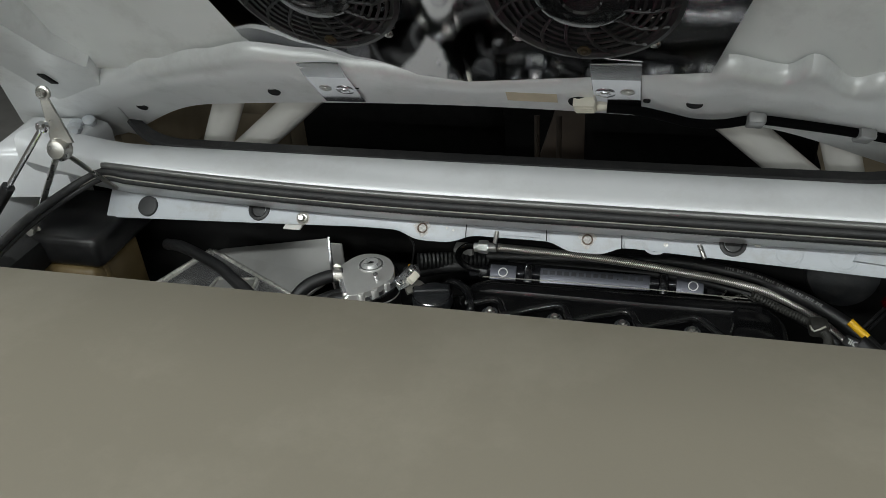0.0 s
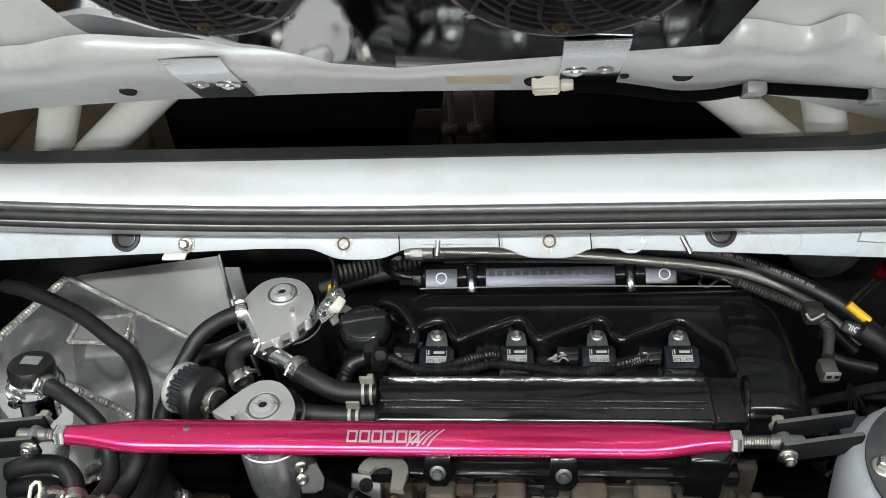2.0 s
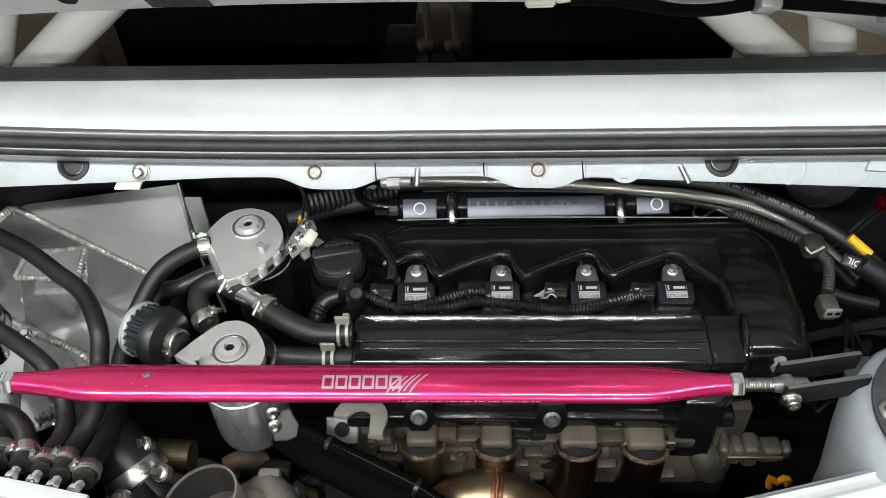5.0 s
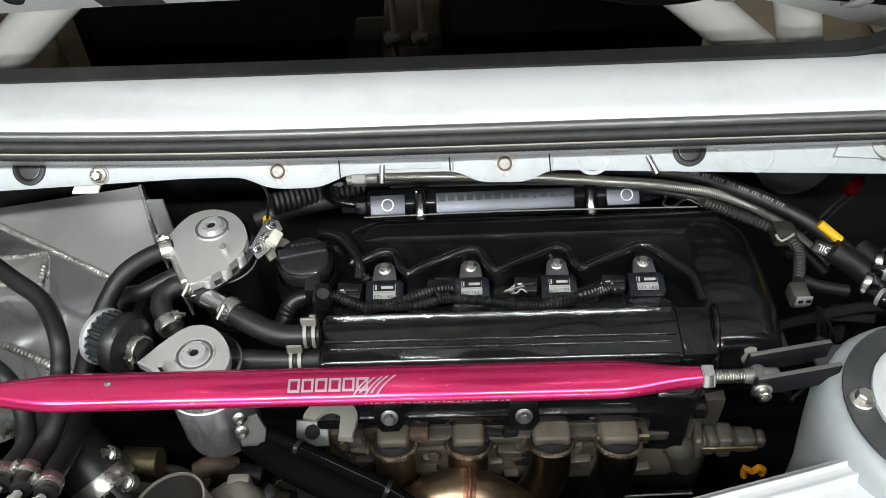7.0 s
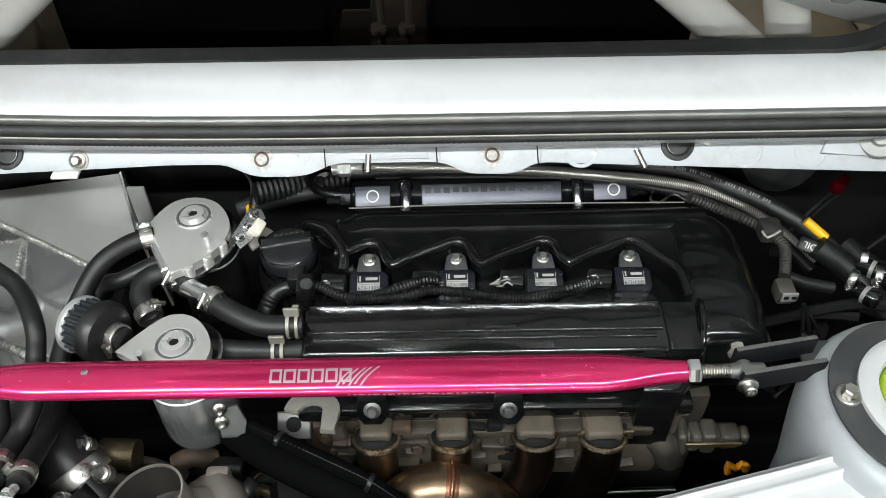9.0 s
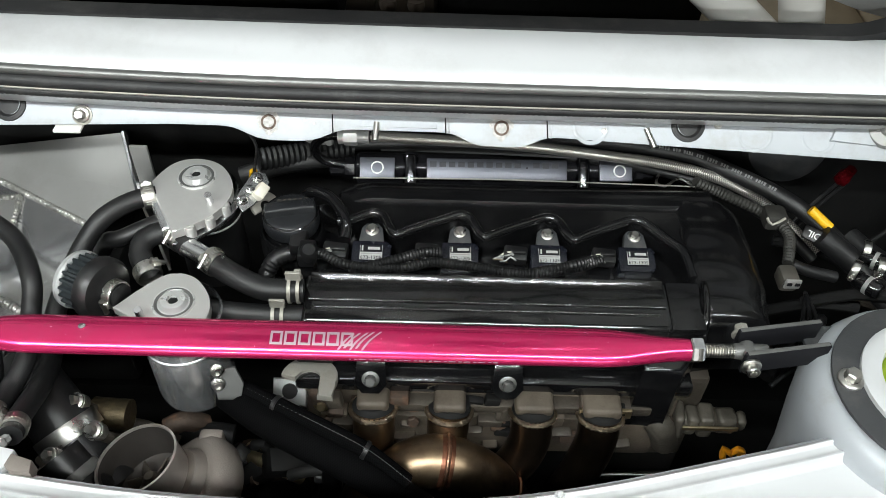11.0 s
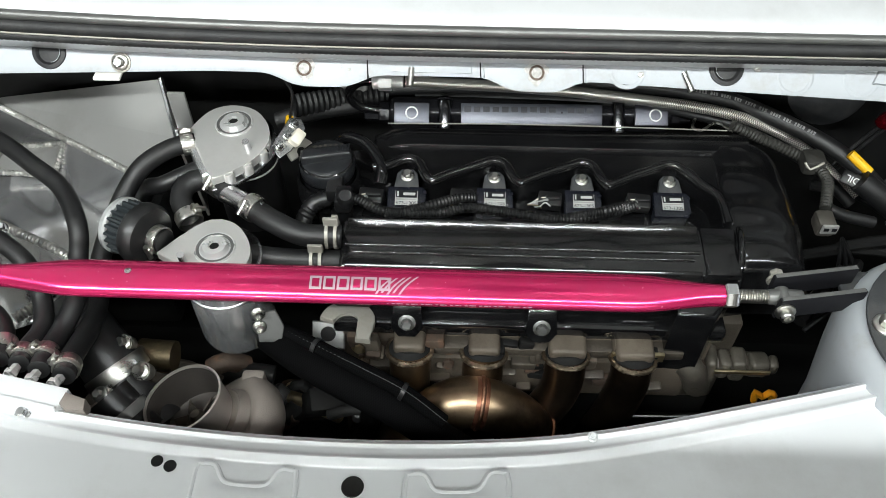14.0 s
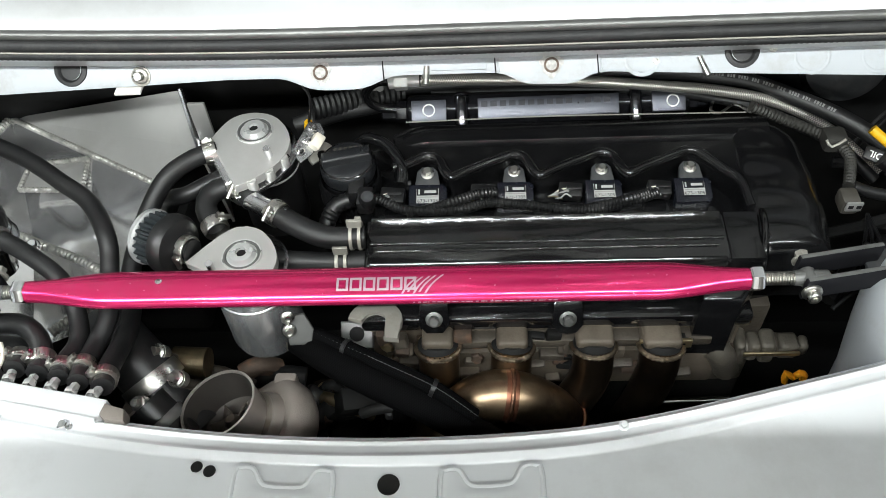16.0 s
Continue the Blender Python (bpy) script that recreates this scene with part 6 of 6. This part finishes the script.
part("weld", tube([(-0.51, -0.134, 0.77), (-0.493, -0.114, 0.77), (-0.485, -0.096, 0.775)], 0.0045, 8, 0.0011, wobble=0.35), WELD, ic)
part("core", box((0.22, 0.16, 0.16), (-0.52, 0.06, 0.68), 0.01), DARK, ic)
part("mount_strap", box((0.018, 0.004, 0.05), (-0.368, 0.062, 0.87), 0.001, None), MATTALU, ic)

# filler neck and cap on it
nk = thing("filler_neck", "chrome filler neck with a black ribbed cap", "filler neck", m=pose(-0.545, -0.09, 0.872, -10, 6, 0) @ Matrix.Scale(0.72, 4))
part("neck", lathe([(0.027, -0.06), (0.027, 0.0), (0.034, 0.004), (0.035, 0.009), (0.030, 0.012), (0, 0.012)], None, 40), CHROME, nk, "chrome neck")
part("flange_ring", lathe([(0.038, -0.012), (0.040, -0.01), (0.040, -0.004), (0.036, -0.002), (0.027, -0.002)], None, 40), POLALU, nk)
capb = part("pressure_cap", lathe([(0.0305, 0.010), (0.0315, 0.012), (0.0315, 0.030), (0.029, 0.034), (0.012, 0.0355), (0, 0.0355)], None, 72, None, lambda a: 1 + 0.02 * math.cos(a * 24)), PLASTIC, nk, "black ribbed cap")
part("warning_patch", box((0.026, 0.018, 0.0005), (0.0, 0.004, 0.0358), 0), GREYCLIP, capb, "worn grey print patch")
part("outlet", tube([(0.03, -0.016, 0.004), (0.045, -0.026, 0.008)], 0.0062, 12, 1, smooth=False), CHROME, nk)
bolt(nk, (0.06, -0.004, -0.012), (0.2, -0.4, 1), 0.012, CHROME)
bolt(nk, (-0.01, -0.042, -0.004), (0, -1, 0.4), 0.012, CHROME)

# aged bottle and black box in the corner
bottle = thing("reservoir", "aged amber plastic reservoir under a black cover", "reservoir", m=pose(-0.76, 0.02, 0.0))
part("bottle_body", box((0.10, 0.12, 0.16), (0, 0, 0.80), 0.014, seg=3), AMBER, bottle, "aged amber bottle")
part("bottle_cover", box((0.13, 0.15, 0.05), (0.0, 0.02, 0.905), 0.012, seg=3), PLASTIC, bottle, "black cover")
part("bottle_strap", box((0.104, 0.012, 0.165), (0, -0.03, 0.80), 0.004), AMBER, bottle)

# ---- exhaust header ----
hd = thing("exhaust_header", "heat-tinted steel exhaust header with weld rings", "exhaust header")
part("port_flange", box((0.33, 0.012, 0.062), (-0.01, -0.142, 0.712), 0.004, pose(0, 0, 0, 0)), GASKET, hd, "grey port flange")
run = [((-0.122, -0.156, 0.772), (-0.122, -0.166, 0.736), (-0.128, -0.16, 0.656), (-0.154, -0.15, 0.542), BRONZE), ((-0.051, -0.156, 0.770), (-0.052, -0.166, 0.74), (-0.051, -0.15, 0.673), (-0.051, -0.14, 0.563), BRONZE), ((0.027, -0.156, 0.771), (0.026, -0.168, 0.737), (0.014, -0.175, 0.703), (-0.012, -0.19, 0.679), DARKBRONZE), ((0.091, -0.156, 0.768), (0.090, -0.166, 0.735), (0.083, -0.165, 0.672), (0.066, -0.16, 0.586), DARKBRONZE)]
for a, b, c, d, mt in run:
    r = 0.0198
    rn = part("runner", tube([a, b, c, d], r, 24, 0.006), mt, hd, "straw and brown heat-tinted pipe")
    wm = basis(Vector(a).lerp(Vector(b), 0.08), Vector(b) - Vector(a))
    part("weld_ring", tube([wm @ Vector((math.cos(q) * (r + 0.0008), math.sin(q) * (r + 0.0008), 0)) for q in spread(0, 2 * math.pi, 28)], 0.0023, 8, 0.0012, wobble=0.35), PALEBEAD, rn, "pale rippled weld bead")
    top = basis(Vector(a) + (Vector(a) - Vector(b)).normalized() * 0.0004, Vector(a) - Vector(b))
    part("port_stub", lathe([(0.0200, -0.002), (0.0195, 0.0008), (0.0165, 0.0022), (0.0145, 0.0045), (0.0, 0.0055)], top, 26), DARK, rn, "near-black port stub")
    part("port_lug", box((0.030 + 0.006 * (a[0] > 0), 0.034, 0.014), (a[0], -0.149, a[2] + 0.008), 0.005, seg=3), GASKET, rn, "stained cast lug over the port")
el = [(-0.114, -0.21, 0.67), (-0.103, -0.208, 0.728), (-0.075, -0.2, 0.748), (-0.043, -0.2, 0.745), (-0.012, -0.2, 0.715), (0.014, -0.2, 0.66)]
PORT = mat("red_brown_scorch", (0.2, 0.085, 0.05), 0.4, 0.9, 0.4, 80, 0.2, 400)
elbow = part("elbow", tube(el, 0.0245, 24, 0.005), BRONZE, hd, "golden tinted elbow with weld seams")
EP = glide(el, 0.004)
for k in (0.5, 0.83):
    i = int(k * (len(EP) - 1))
    d = (EP[i + 1] - EP[i - 1]).normalized()
    m = basis(EP[i], d)
    part("scorch_band", lathe([(0.0243, -0.006), (0.0248, -0.0045), (0.0248, 0.0045), (0.0243, 0.006)], m, 40), PORT, elbow, "red-brown scorched band beside the seam")
    part("weld_ring", tube([m @ Vector((0.0248 * math.cos(q), 0.0248 * math.sin(q), 0)) for q in spread(0, 2 * math.pi, 30)], 0.0019, 8, 0.0012, wobble=0.2), HEATBEAD, elbow)
part("collector", tube([(-0.137, -0.2, 0.645), (-0.11, -0.22, 0.722), (-0.084, -0.22, 0.672)], 0.026, 18, 0.008), BRONZE, hd)
hose("black sleeved cable bundle crossing the header", [(-0.25, -0.165, 0.800), (-0.217, -0.190, 0.802), (-0.180, -0.210, 0.799), (-0.140, -0.225, 0.787), (-0.106, -0.235, 0.765), (-0.070, -0.245, 0.74)], 0.0150, (), SLEEVE)
bun = [(-0.24, -0.165, 0.812), (-0.203, -0.184, 0.812), (-0.164, -0.203, 0.810), (-0.124, -0.218, 0.797), (-0.088, -0.232, 0.770)]
second = hose("black sleeved lead beside the cable bundle", bun, 0.0075, (), SLEEVE)
part("stitch_line", tube([Vector(p) + Vector((0.004, -0.004, 0.0068)) for p in bun], 0.0006, 6, 0.002, ribs=0.0004), TOWERGREY, second)
for k in (1, 3):
    part("cable_tie", lathe([(0.0078, -0.002), (0.009, -0.002), (0.009, 0.002), (0.0078, 0.002)], basis(bun[k], Vector(bun[k]) - Vector(bun[k - 1])), 16), PLASTIC, second)
hose("black sleeved cable hanging down", [(-0.165, -0.2, 0.783), (-0.156, -0.2, 0.753), (-0.164, -0.2, 0.684), (-0.174, -0.2, 0.633)], 0.010, (), SLEEVE)

# ---- turbo ----
tu = thing("turbocharger", "cast turbo compressor with an open inlet", "turbocharger")
RC = Vector((-0.318, -0.228, 0.79))
RD = Vector((-0.24, 0.08, 0.93)).normalized()
TM = basis(RC, RD) @ Matrix.Scale(0.87, 4)
rim_ = part("inlet", lathe([(0.044, -0.055), (0.0395, -0.035), (0.0405, -0.004), (0.0418, 0.0), (0.0418, 0.0025), (0.0398, 0.003), (0.0392, 0.0)], TM, 56), TURBOIN, tu, "machined inlet ring")
part("inlet_bore", lathe([(0.0391, 0.0005), (0.0378, -0.02), (0.036, -0.040), (0.03, -0.044), (0, -0.045)], TM, 56), BORE, rim_, "inlet bore coloured dark for its shade")
part("nose", lathe([(0.010, -0.044), (0.009, -0.032), (0.005, -0.026), (0, -0.025)], TM, 20), CASTALU, tu)
for k in range(6):
    m = TM @ pose(0, 0, -0.037, 0, 0, 60 * k)
    part("wheel_blade", box((0.018, 0.0015, 0.016), (0.016, 0, 0), 0, m @ pose(0, 0, 0, 35)), CASTALU, tu)
VC = Vector((-0.275, -0.231, 0.743))
VA = Vector((-0.62, -0.05, 0.78))
part("compressor_housing", lathe([(0, 0.029), (0.03, 0.0295), (0.034, 0.032), (0.037, 0.026), (0.039, 0.020), (0.042, 0.0215), (0.050, 0.0205), (0.057, 0.014), (0.060, 0.003), (0.058, -0.009), (0.05, -0.02), (0, -0.024)], basis(VC, VA) @ Matrix.Scale(0.84, 4), 56), TURBO, tu, "grainy cast housing")
part("housing_lug", box((0.022, 0.014, 0.018), VC + Vector((0.008, 0.043, 0.016)), 0.004), TURBO, tu)
part("centre_section", tube([(-0.27, -0.17, 0.654), (-0.241, -0.15, 0.615), (-0.207, -0.14, 0.588)], 0.026, 16, 0.01), CASTALU, tu)
part("turbine_side", box((0.09, 0.05, 0.06), (-0.235, -0.12, 0.585), 0.012), RUSTY, tu)
for p in ((-0.239, -0.17, 0.659), (-0.209, -0.15, 0.665), (-0.251, -0.14, 0.661)):
    bolt(tu, p, (0.1, -0.6, 0.8), 0.010, BRASSY)
part("oil_line", tube([(-0.258, -0.15, 0.666), (-0.229, -0.17, 0.687), (-0.197, -0.17, 0.658)], 0.007, 10), BRASSY, tu)

for k in range(40):
    r2 = random.Random(100 + k)
    x, y, z = (r2.uniform(-0.27, -0.15), r2.uniform(-0.21, -0.13), r2.uniform(0.63, 0.71)) if k % 2 else (r2.uniform(-0.46, -0.29), r2.uniform(-0.2, -0.12), r2.uniform(0.64, 0.71))
    a = Vector((x, y, z))
    b = a + Vector((r2.uniform(-0.06, 0.06), r2.uniform(-0.04, 0.04), r2.uniform(-0.03, 0.03)))
    mt = (CASTALU, DARK, OLDBRASS, PLASTIC, RUSTY, HOSE, GASKET, DARK)[k % 8]
    if k % 3:
        part("line", tube([a, (a + b) / 2 + Vector((0, 0, 0.01)), b], r2.uniform(0.004, 0.012), 10, 0.015), mt, tu)
    else:
        part("bracket", box((r2.uniform(0.02, 0.05), r2.uniform(0.01, 0.03), r2.uniform(0.01, 0.03)), (0, 0, 0), 0.003, Matrix.Translation(a) @ pose(0, 0, 0, r2.uniform(-40, 40), r2.uniform(-30, 30), r2.uniform(-60, 60))), mt, tu)

# intake couplers and studs near the turbo
cp = thing("silicone_coupler", "black coupler with wide steel clamps near the turbo", "coupler")
C0 = Vector((-0.394, -0.190, 0.775))
C1 = C0 + Vector((0.026, -0.024, -0.026))
part("coupler_wall", tube([C0 + (C0 - C1) * 1.6 + Vector((-0.01, 0.01, -0.02)), C0 + (C0 - C1) * 0.5, C0, C1, C1 + (C1 - C0) * 0.5], 0.0275, 32, 0.01), PLASTIC, cp)
clamp(cp, C0 + (C1 - C0) * 0.1, C1 - C0, 0.0277, 0.016, STEEL, 200)
C2 = Vector((-0.372, -0.236, 0.772))
C3 = C2 + Vector((0.016, -0.012, -0.014))
part("lower_coupler", tube([C2 + (C2 - C3), C3], 0.021, 24, 0.01), PLASTIC, cp)
clamp(cp, C2, C3 - C2, 0.0212, 0.010, GREYPLATE, 150)
st = thing("stud_fittings", "steel banjo bolts on dark fittings", "pipe fitting")
for p, s in (((-0.383, -0.177, 0.8), 0.0095), ((-0.359, -0.206, 0.8), 0.0095), ((-0.388, -0.231, 0.8), 0.0085)):
    bolt(st, p, (-0.25, -0.45, 1), s, STEEL)
    for k in range(4):
        part("washer", lathe([(s * 0.5, -0.001), (s * (0.9 - 0.04 * k), -0.001), (s * (0.9 - 0.04 * k), 0.0008), (s * 0.5, 0.001)], basis(Vector(p) - Vector((-0.25, -0.45, 1)).normalized() * (0.0032 + 0.0028 * k), (-0.25, -0.45, 1)), 18), STEEL, st)
    part("fitting_body", tube([Vector(p) + Vector((0, 0.0, -0.004)), Vector(p) + Vector((0.012, 0.018, -0.05))], s * 0.55, 14, 1, smooth=False), CASTALU, st)
sv = thing("vacuum_valve", "tarnished brass cylinder behind the turbo", "valve")
part("valve_body", tube([(-0.381, -0.163, 0.76), (-0.347, -0.165, 0.76)], 0.015, 18, 1, smooth=False), OLDBRASS, sv)
part("valve_neck", tube([(-0.386, -0.163, 0.76), (-0.379, -0.163, 0.76)], 0.011, 14, 1, smooth=False), STEEL, sv)

# small dark pipework filling the low bay
low = thing("lower_pipework", "dark grimy pipes and brackets low in the bay", "pipework")
rng = random.Random(11)
for k in range(46):
    x, y = rng.uniform(-0.42, 0.3), rng.uniform(-0.26, -0.16)
    z = rng.uniform(0.52, 0.66)
    a = Vector((x, y, z))
    b = a + Vector((rng.uniform(-0.12, 0.12), rng.uniform(-0.06, 0.06), rng.uniform(-0.08, 0.05)))
    c = (a + b) / 2 + Vector((0, 0, rng.uniform(-0.02, 0.04)))
    part("pipe", tube([a, c, b], rng.uniform(0.004, 0.015), 10, 0.02), (DARK, PLASTIC, RUBBER, CASTALU, RUSTY, HOSE)[k % 6], low)
for k in range(24):
    p = (rng.uniform(-0.4, 0.3), rng.uniform(-0.26, -0.17), rng.uniform(0.55, 0.67))
    if k % 2:
        bolt(low, p, (rng.uniform(-0.4, 0.4), -0.6, 1), rng.uniform(0.009, 0.016), (STEEL, BRASSY, RUSTY)[k % 3])
    else:
        part("bracket", box((rng.uniform(0.02, 0.07), rng.uniform(0.01, 0.03), rng.uniform(0.01, 0.04)), (0, 0, 0), 0.003, Matrix.Translation(p) @ pose(0, 0, 0, rng.uniform(-40, 40), rng.uniform(-30, 30), rng.uniform(-60, 60))), (DARK, CASTALU, PLASTIC, RUSTY)[k % 4], low)
tag = thing("dipstick_handle", "orange plastic dipstick loop low in the bay", "dipstick")
part("loop", tube([(0.224, -0.16, 0.699), (0.221, -0.16, 0.716), (0.23, -0.16, 0.707), (0.235, -0.16, 0.716), (0.241, -0.16, 0.71), (0.24, -0.16, 0.703)], 0.0034, 10), ORANGE, tag)
pl = thing("chrome_pipe", "bright steel pipe below the head", "pipe")
part("pipe_run", tube([(0.116, -0.14, 0.623), (0.189, -0.14, 0.626)], 0.007, 12, 1, smooth=False), CHROME, pl)

# ---- right-hand side of the bay ----
rc = thing("connector_loom", "grey corrugated loom ending in a multi-pin plug", "cable")
part("conduit", tube([(0.205, 0.075, 0.858), (0.235, 0.071, 0.845), (0.262, 0.058, 0.841), (0.284, 0.039, 0.841), (0.293, 0.016, 0.841), (0.287, -0.008, 0.841), (0.281, -0.026, 0.840)], 0.0060, 12, 0.002, ribs=0.0011), LOOMGREY, rc)
part("loom_holder", box((0.024, 0.024, 0.02), (0.284, 0.039, 0.842), 0.006, None), LOOMGREY, rc)
part("holder_clip", tube([(0.272, 0.030, 0.850), (0.277, 0.024, 0.846), (0.290, 0.028, 0.852)], 0.0014, 8), HOOKSTEEL, rc)
pb = part("plug_body", box((0.018, 0.022, 0.018), (0.276, -0.042, 0.838), 0.004, None), PLUGGREY, rc)
part("plug_face", box((0.016, 0.003, 0.012), (Vector((0.2765, -0.0545, 0.843))), 0.0015, None), GREYCLIP, pb, "pale plug face")
# Pin recesses: their shade is painted as dark blocks.
for k in (-1, 1):
    part("pin_slot", box((0.0045, 0.001, 0.0035), (0.2765 + 0.0038 * k, -0.0563, 0.844), 0), INK, pb)
part("tail_lead", tube([(0.285, -0.025, 0.84), (0.302, -0.029, 0.835), (0.33, -0.032, 0.83)], 0.006, 10), HOSE, rc)
for k in range(3):
    part("thin_wire", tube([(0.312, -0.027, 0.8), Vector((0.321, -0.032, 0.76)) + Vector((0.008 * k, 0, 0)), Vector((0.333, -0.031, 0.7)) + Vector((0.01 * k, 0, 0))], 0.002, 6), PLASTIC, rc)
oc = thing("oil_tag", "black tag with white lettering on a hose", "tag")
OM = Matrix.Translation((0.323, 0.02, 0.836)) @ pose(0, 0, 0, 40, 0, -35)
part("tag_plate", box((0.024, 0.014, 0.004), (0, 0, 0), 0.002, OM), PLASTIC, oc)
cu = bpy.data.curves.new("tag_text", "FONT")
cu.body, cu.size, cu.align_x, cu.align_y, cu.extrude = "OIL", 0.0095, "CENTER", "CENTER", 0.0002
cu.materials.append(PAPERINK)
tx = new("tag_text", cu)
tx.parent = oc
tx.matrix_world = OM @ pose(0.0, 0, 0.0024, 0, 0, 180)
part("tag_plate", box((0.026, 0.014, 0.004), (0, 0, 0), 0.002, Matrix.Translation((0.348, 0.01, 0.826)) @ pose(0, 0, 0, 40, 0, -35)), PLASTIC, oc)
cu = bpy.data.curves.new("tag_text", "FONT")
cu.body, cu.size, cu.align_x, cu.align_y, cu.extrude = "EN", 0.0095, "CENTER", "CENTER", 0.0002
cu.materials.append(PAPERINK)
tx = new("tag_text", cu)
tx.parent = oc
tx.matrix_world = Matrix.Translation((0.348, 0.01, 0.826)) @ pose(0, 0, 0, 40, 0, -35) @ pose(0, 0, 0.0024, 0, 0, 180)
rf = thing("red_fitting", "red anodised hose fitting on the bulkhead", "hose fitting")
RFp = Vector((0.376, 0.1, 0.85))
part("fitting_nut", lathe([(0.007, -0.010), (0.0085, -0.008), (0.0085, 0.001), (0.0065, 0.004), (0.006, 0.012), (0, 0.012)], basis(RFp, (0.25, -0.2, 1)), 24, None, hexed), RED, rf)
for dx in (-0.004, 0.004):
    part("pipe", tube([RFp + Vector((dx, 0, -0.012)), RFp + Vector((dx - 0.015, 0.0, -0.04)), RFp + Vector((dx - 0.04, -0.01, -0.075))], 0.0022, 8), PLASTIC, rf)
rp = thing("pipe_unions", "small zinc unions and clamps on black hoses", "pipe fitting")
part("black_hose", tube([(0.327, 0.016, 0.84), (0.363, -0.004, 0.82), (0.393, -0.04, 0.8)], 0.012, 14, 0.01), HOSE, rp)
part("black_hose", tube([(0.364, 0.027, 0.83), (0.382, -0.005, 0.83), (0.408, -0.028, 0.83)], 0.010, 14, 0.01), HOSE, rp)
for p, d in (((0.35, -0.026, 0.835), (1, -0.7, 0)), ((0.371, 0.002, 0.835), (1, -0.4, 0.1)), ((0.377, -0.022, 0.835), (1, -0.4, 0.1))):
    clamp(rp, p, d, 0.0088, 0.007, STEEL, 200)
for p, d in (((0.377, -0.010, 0.832), (0.75, -0.62, 0.1)), ((0.361, -0.040, 0.828), (0.6, -0.75, 0.1))):
    fm = basis(p, d)
    part("black_fitting", lathe([(0.0085, -0.014), (0.0092, -0.012), (0.0092, 0.010), (0.0080, 0.013), (0.006, 0.014), (0, 0.014)], fm, 28), GLOSSBLACK, rp, "glossy black hose fitting")
    part("fitting_band", lathe([(0.0092, -0.002), (0.0095, -0.002), (0.0095, 0.002), (0.0092, 0.002)], fm, 28), GREYCLIP, rp, "pale printed band")
low2 = thing("side_brackets", "dark brackets and lines beside the engine", "brackets")
rng = random.Random(5)
for k in range(16):
    a = Vector((rng.uniform(0.27, 0.5), rng.uniform(-0.06, 0.12), rng.uniform(0.66, 0.78)))
    b = a + Vector((rng.uniform(-0.06, 0.1), rng.uniform(-0.08, 0.08), rng.uniform(-0.06, 0.05)))
    part("line", tube([a, (a + b) / 2 + Vector((0, 0, 0.012)), b], rng.uniform(0.003, 0.009), 8, 0.02), (DARK, PLASTIC, HOSE, CASTALU)[k % 4], low2)
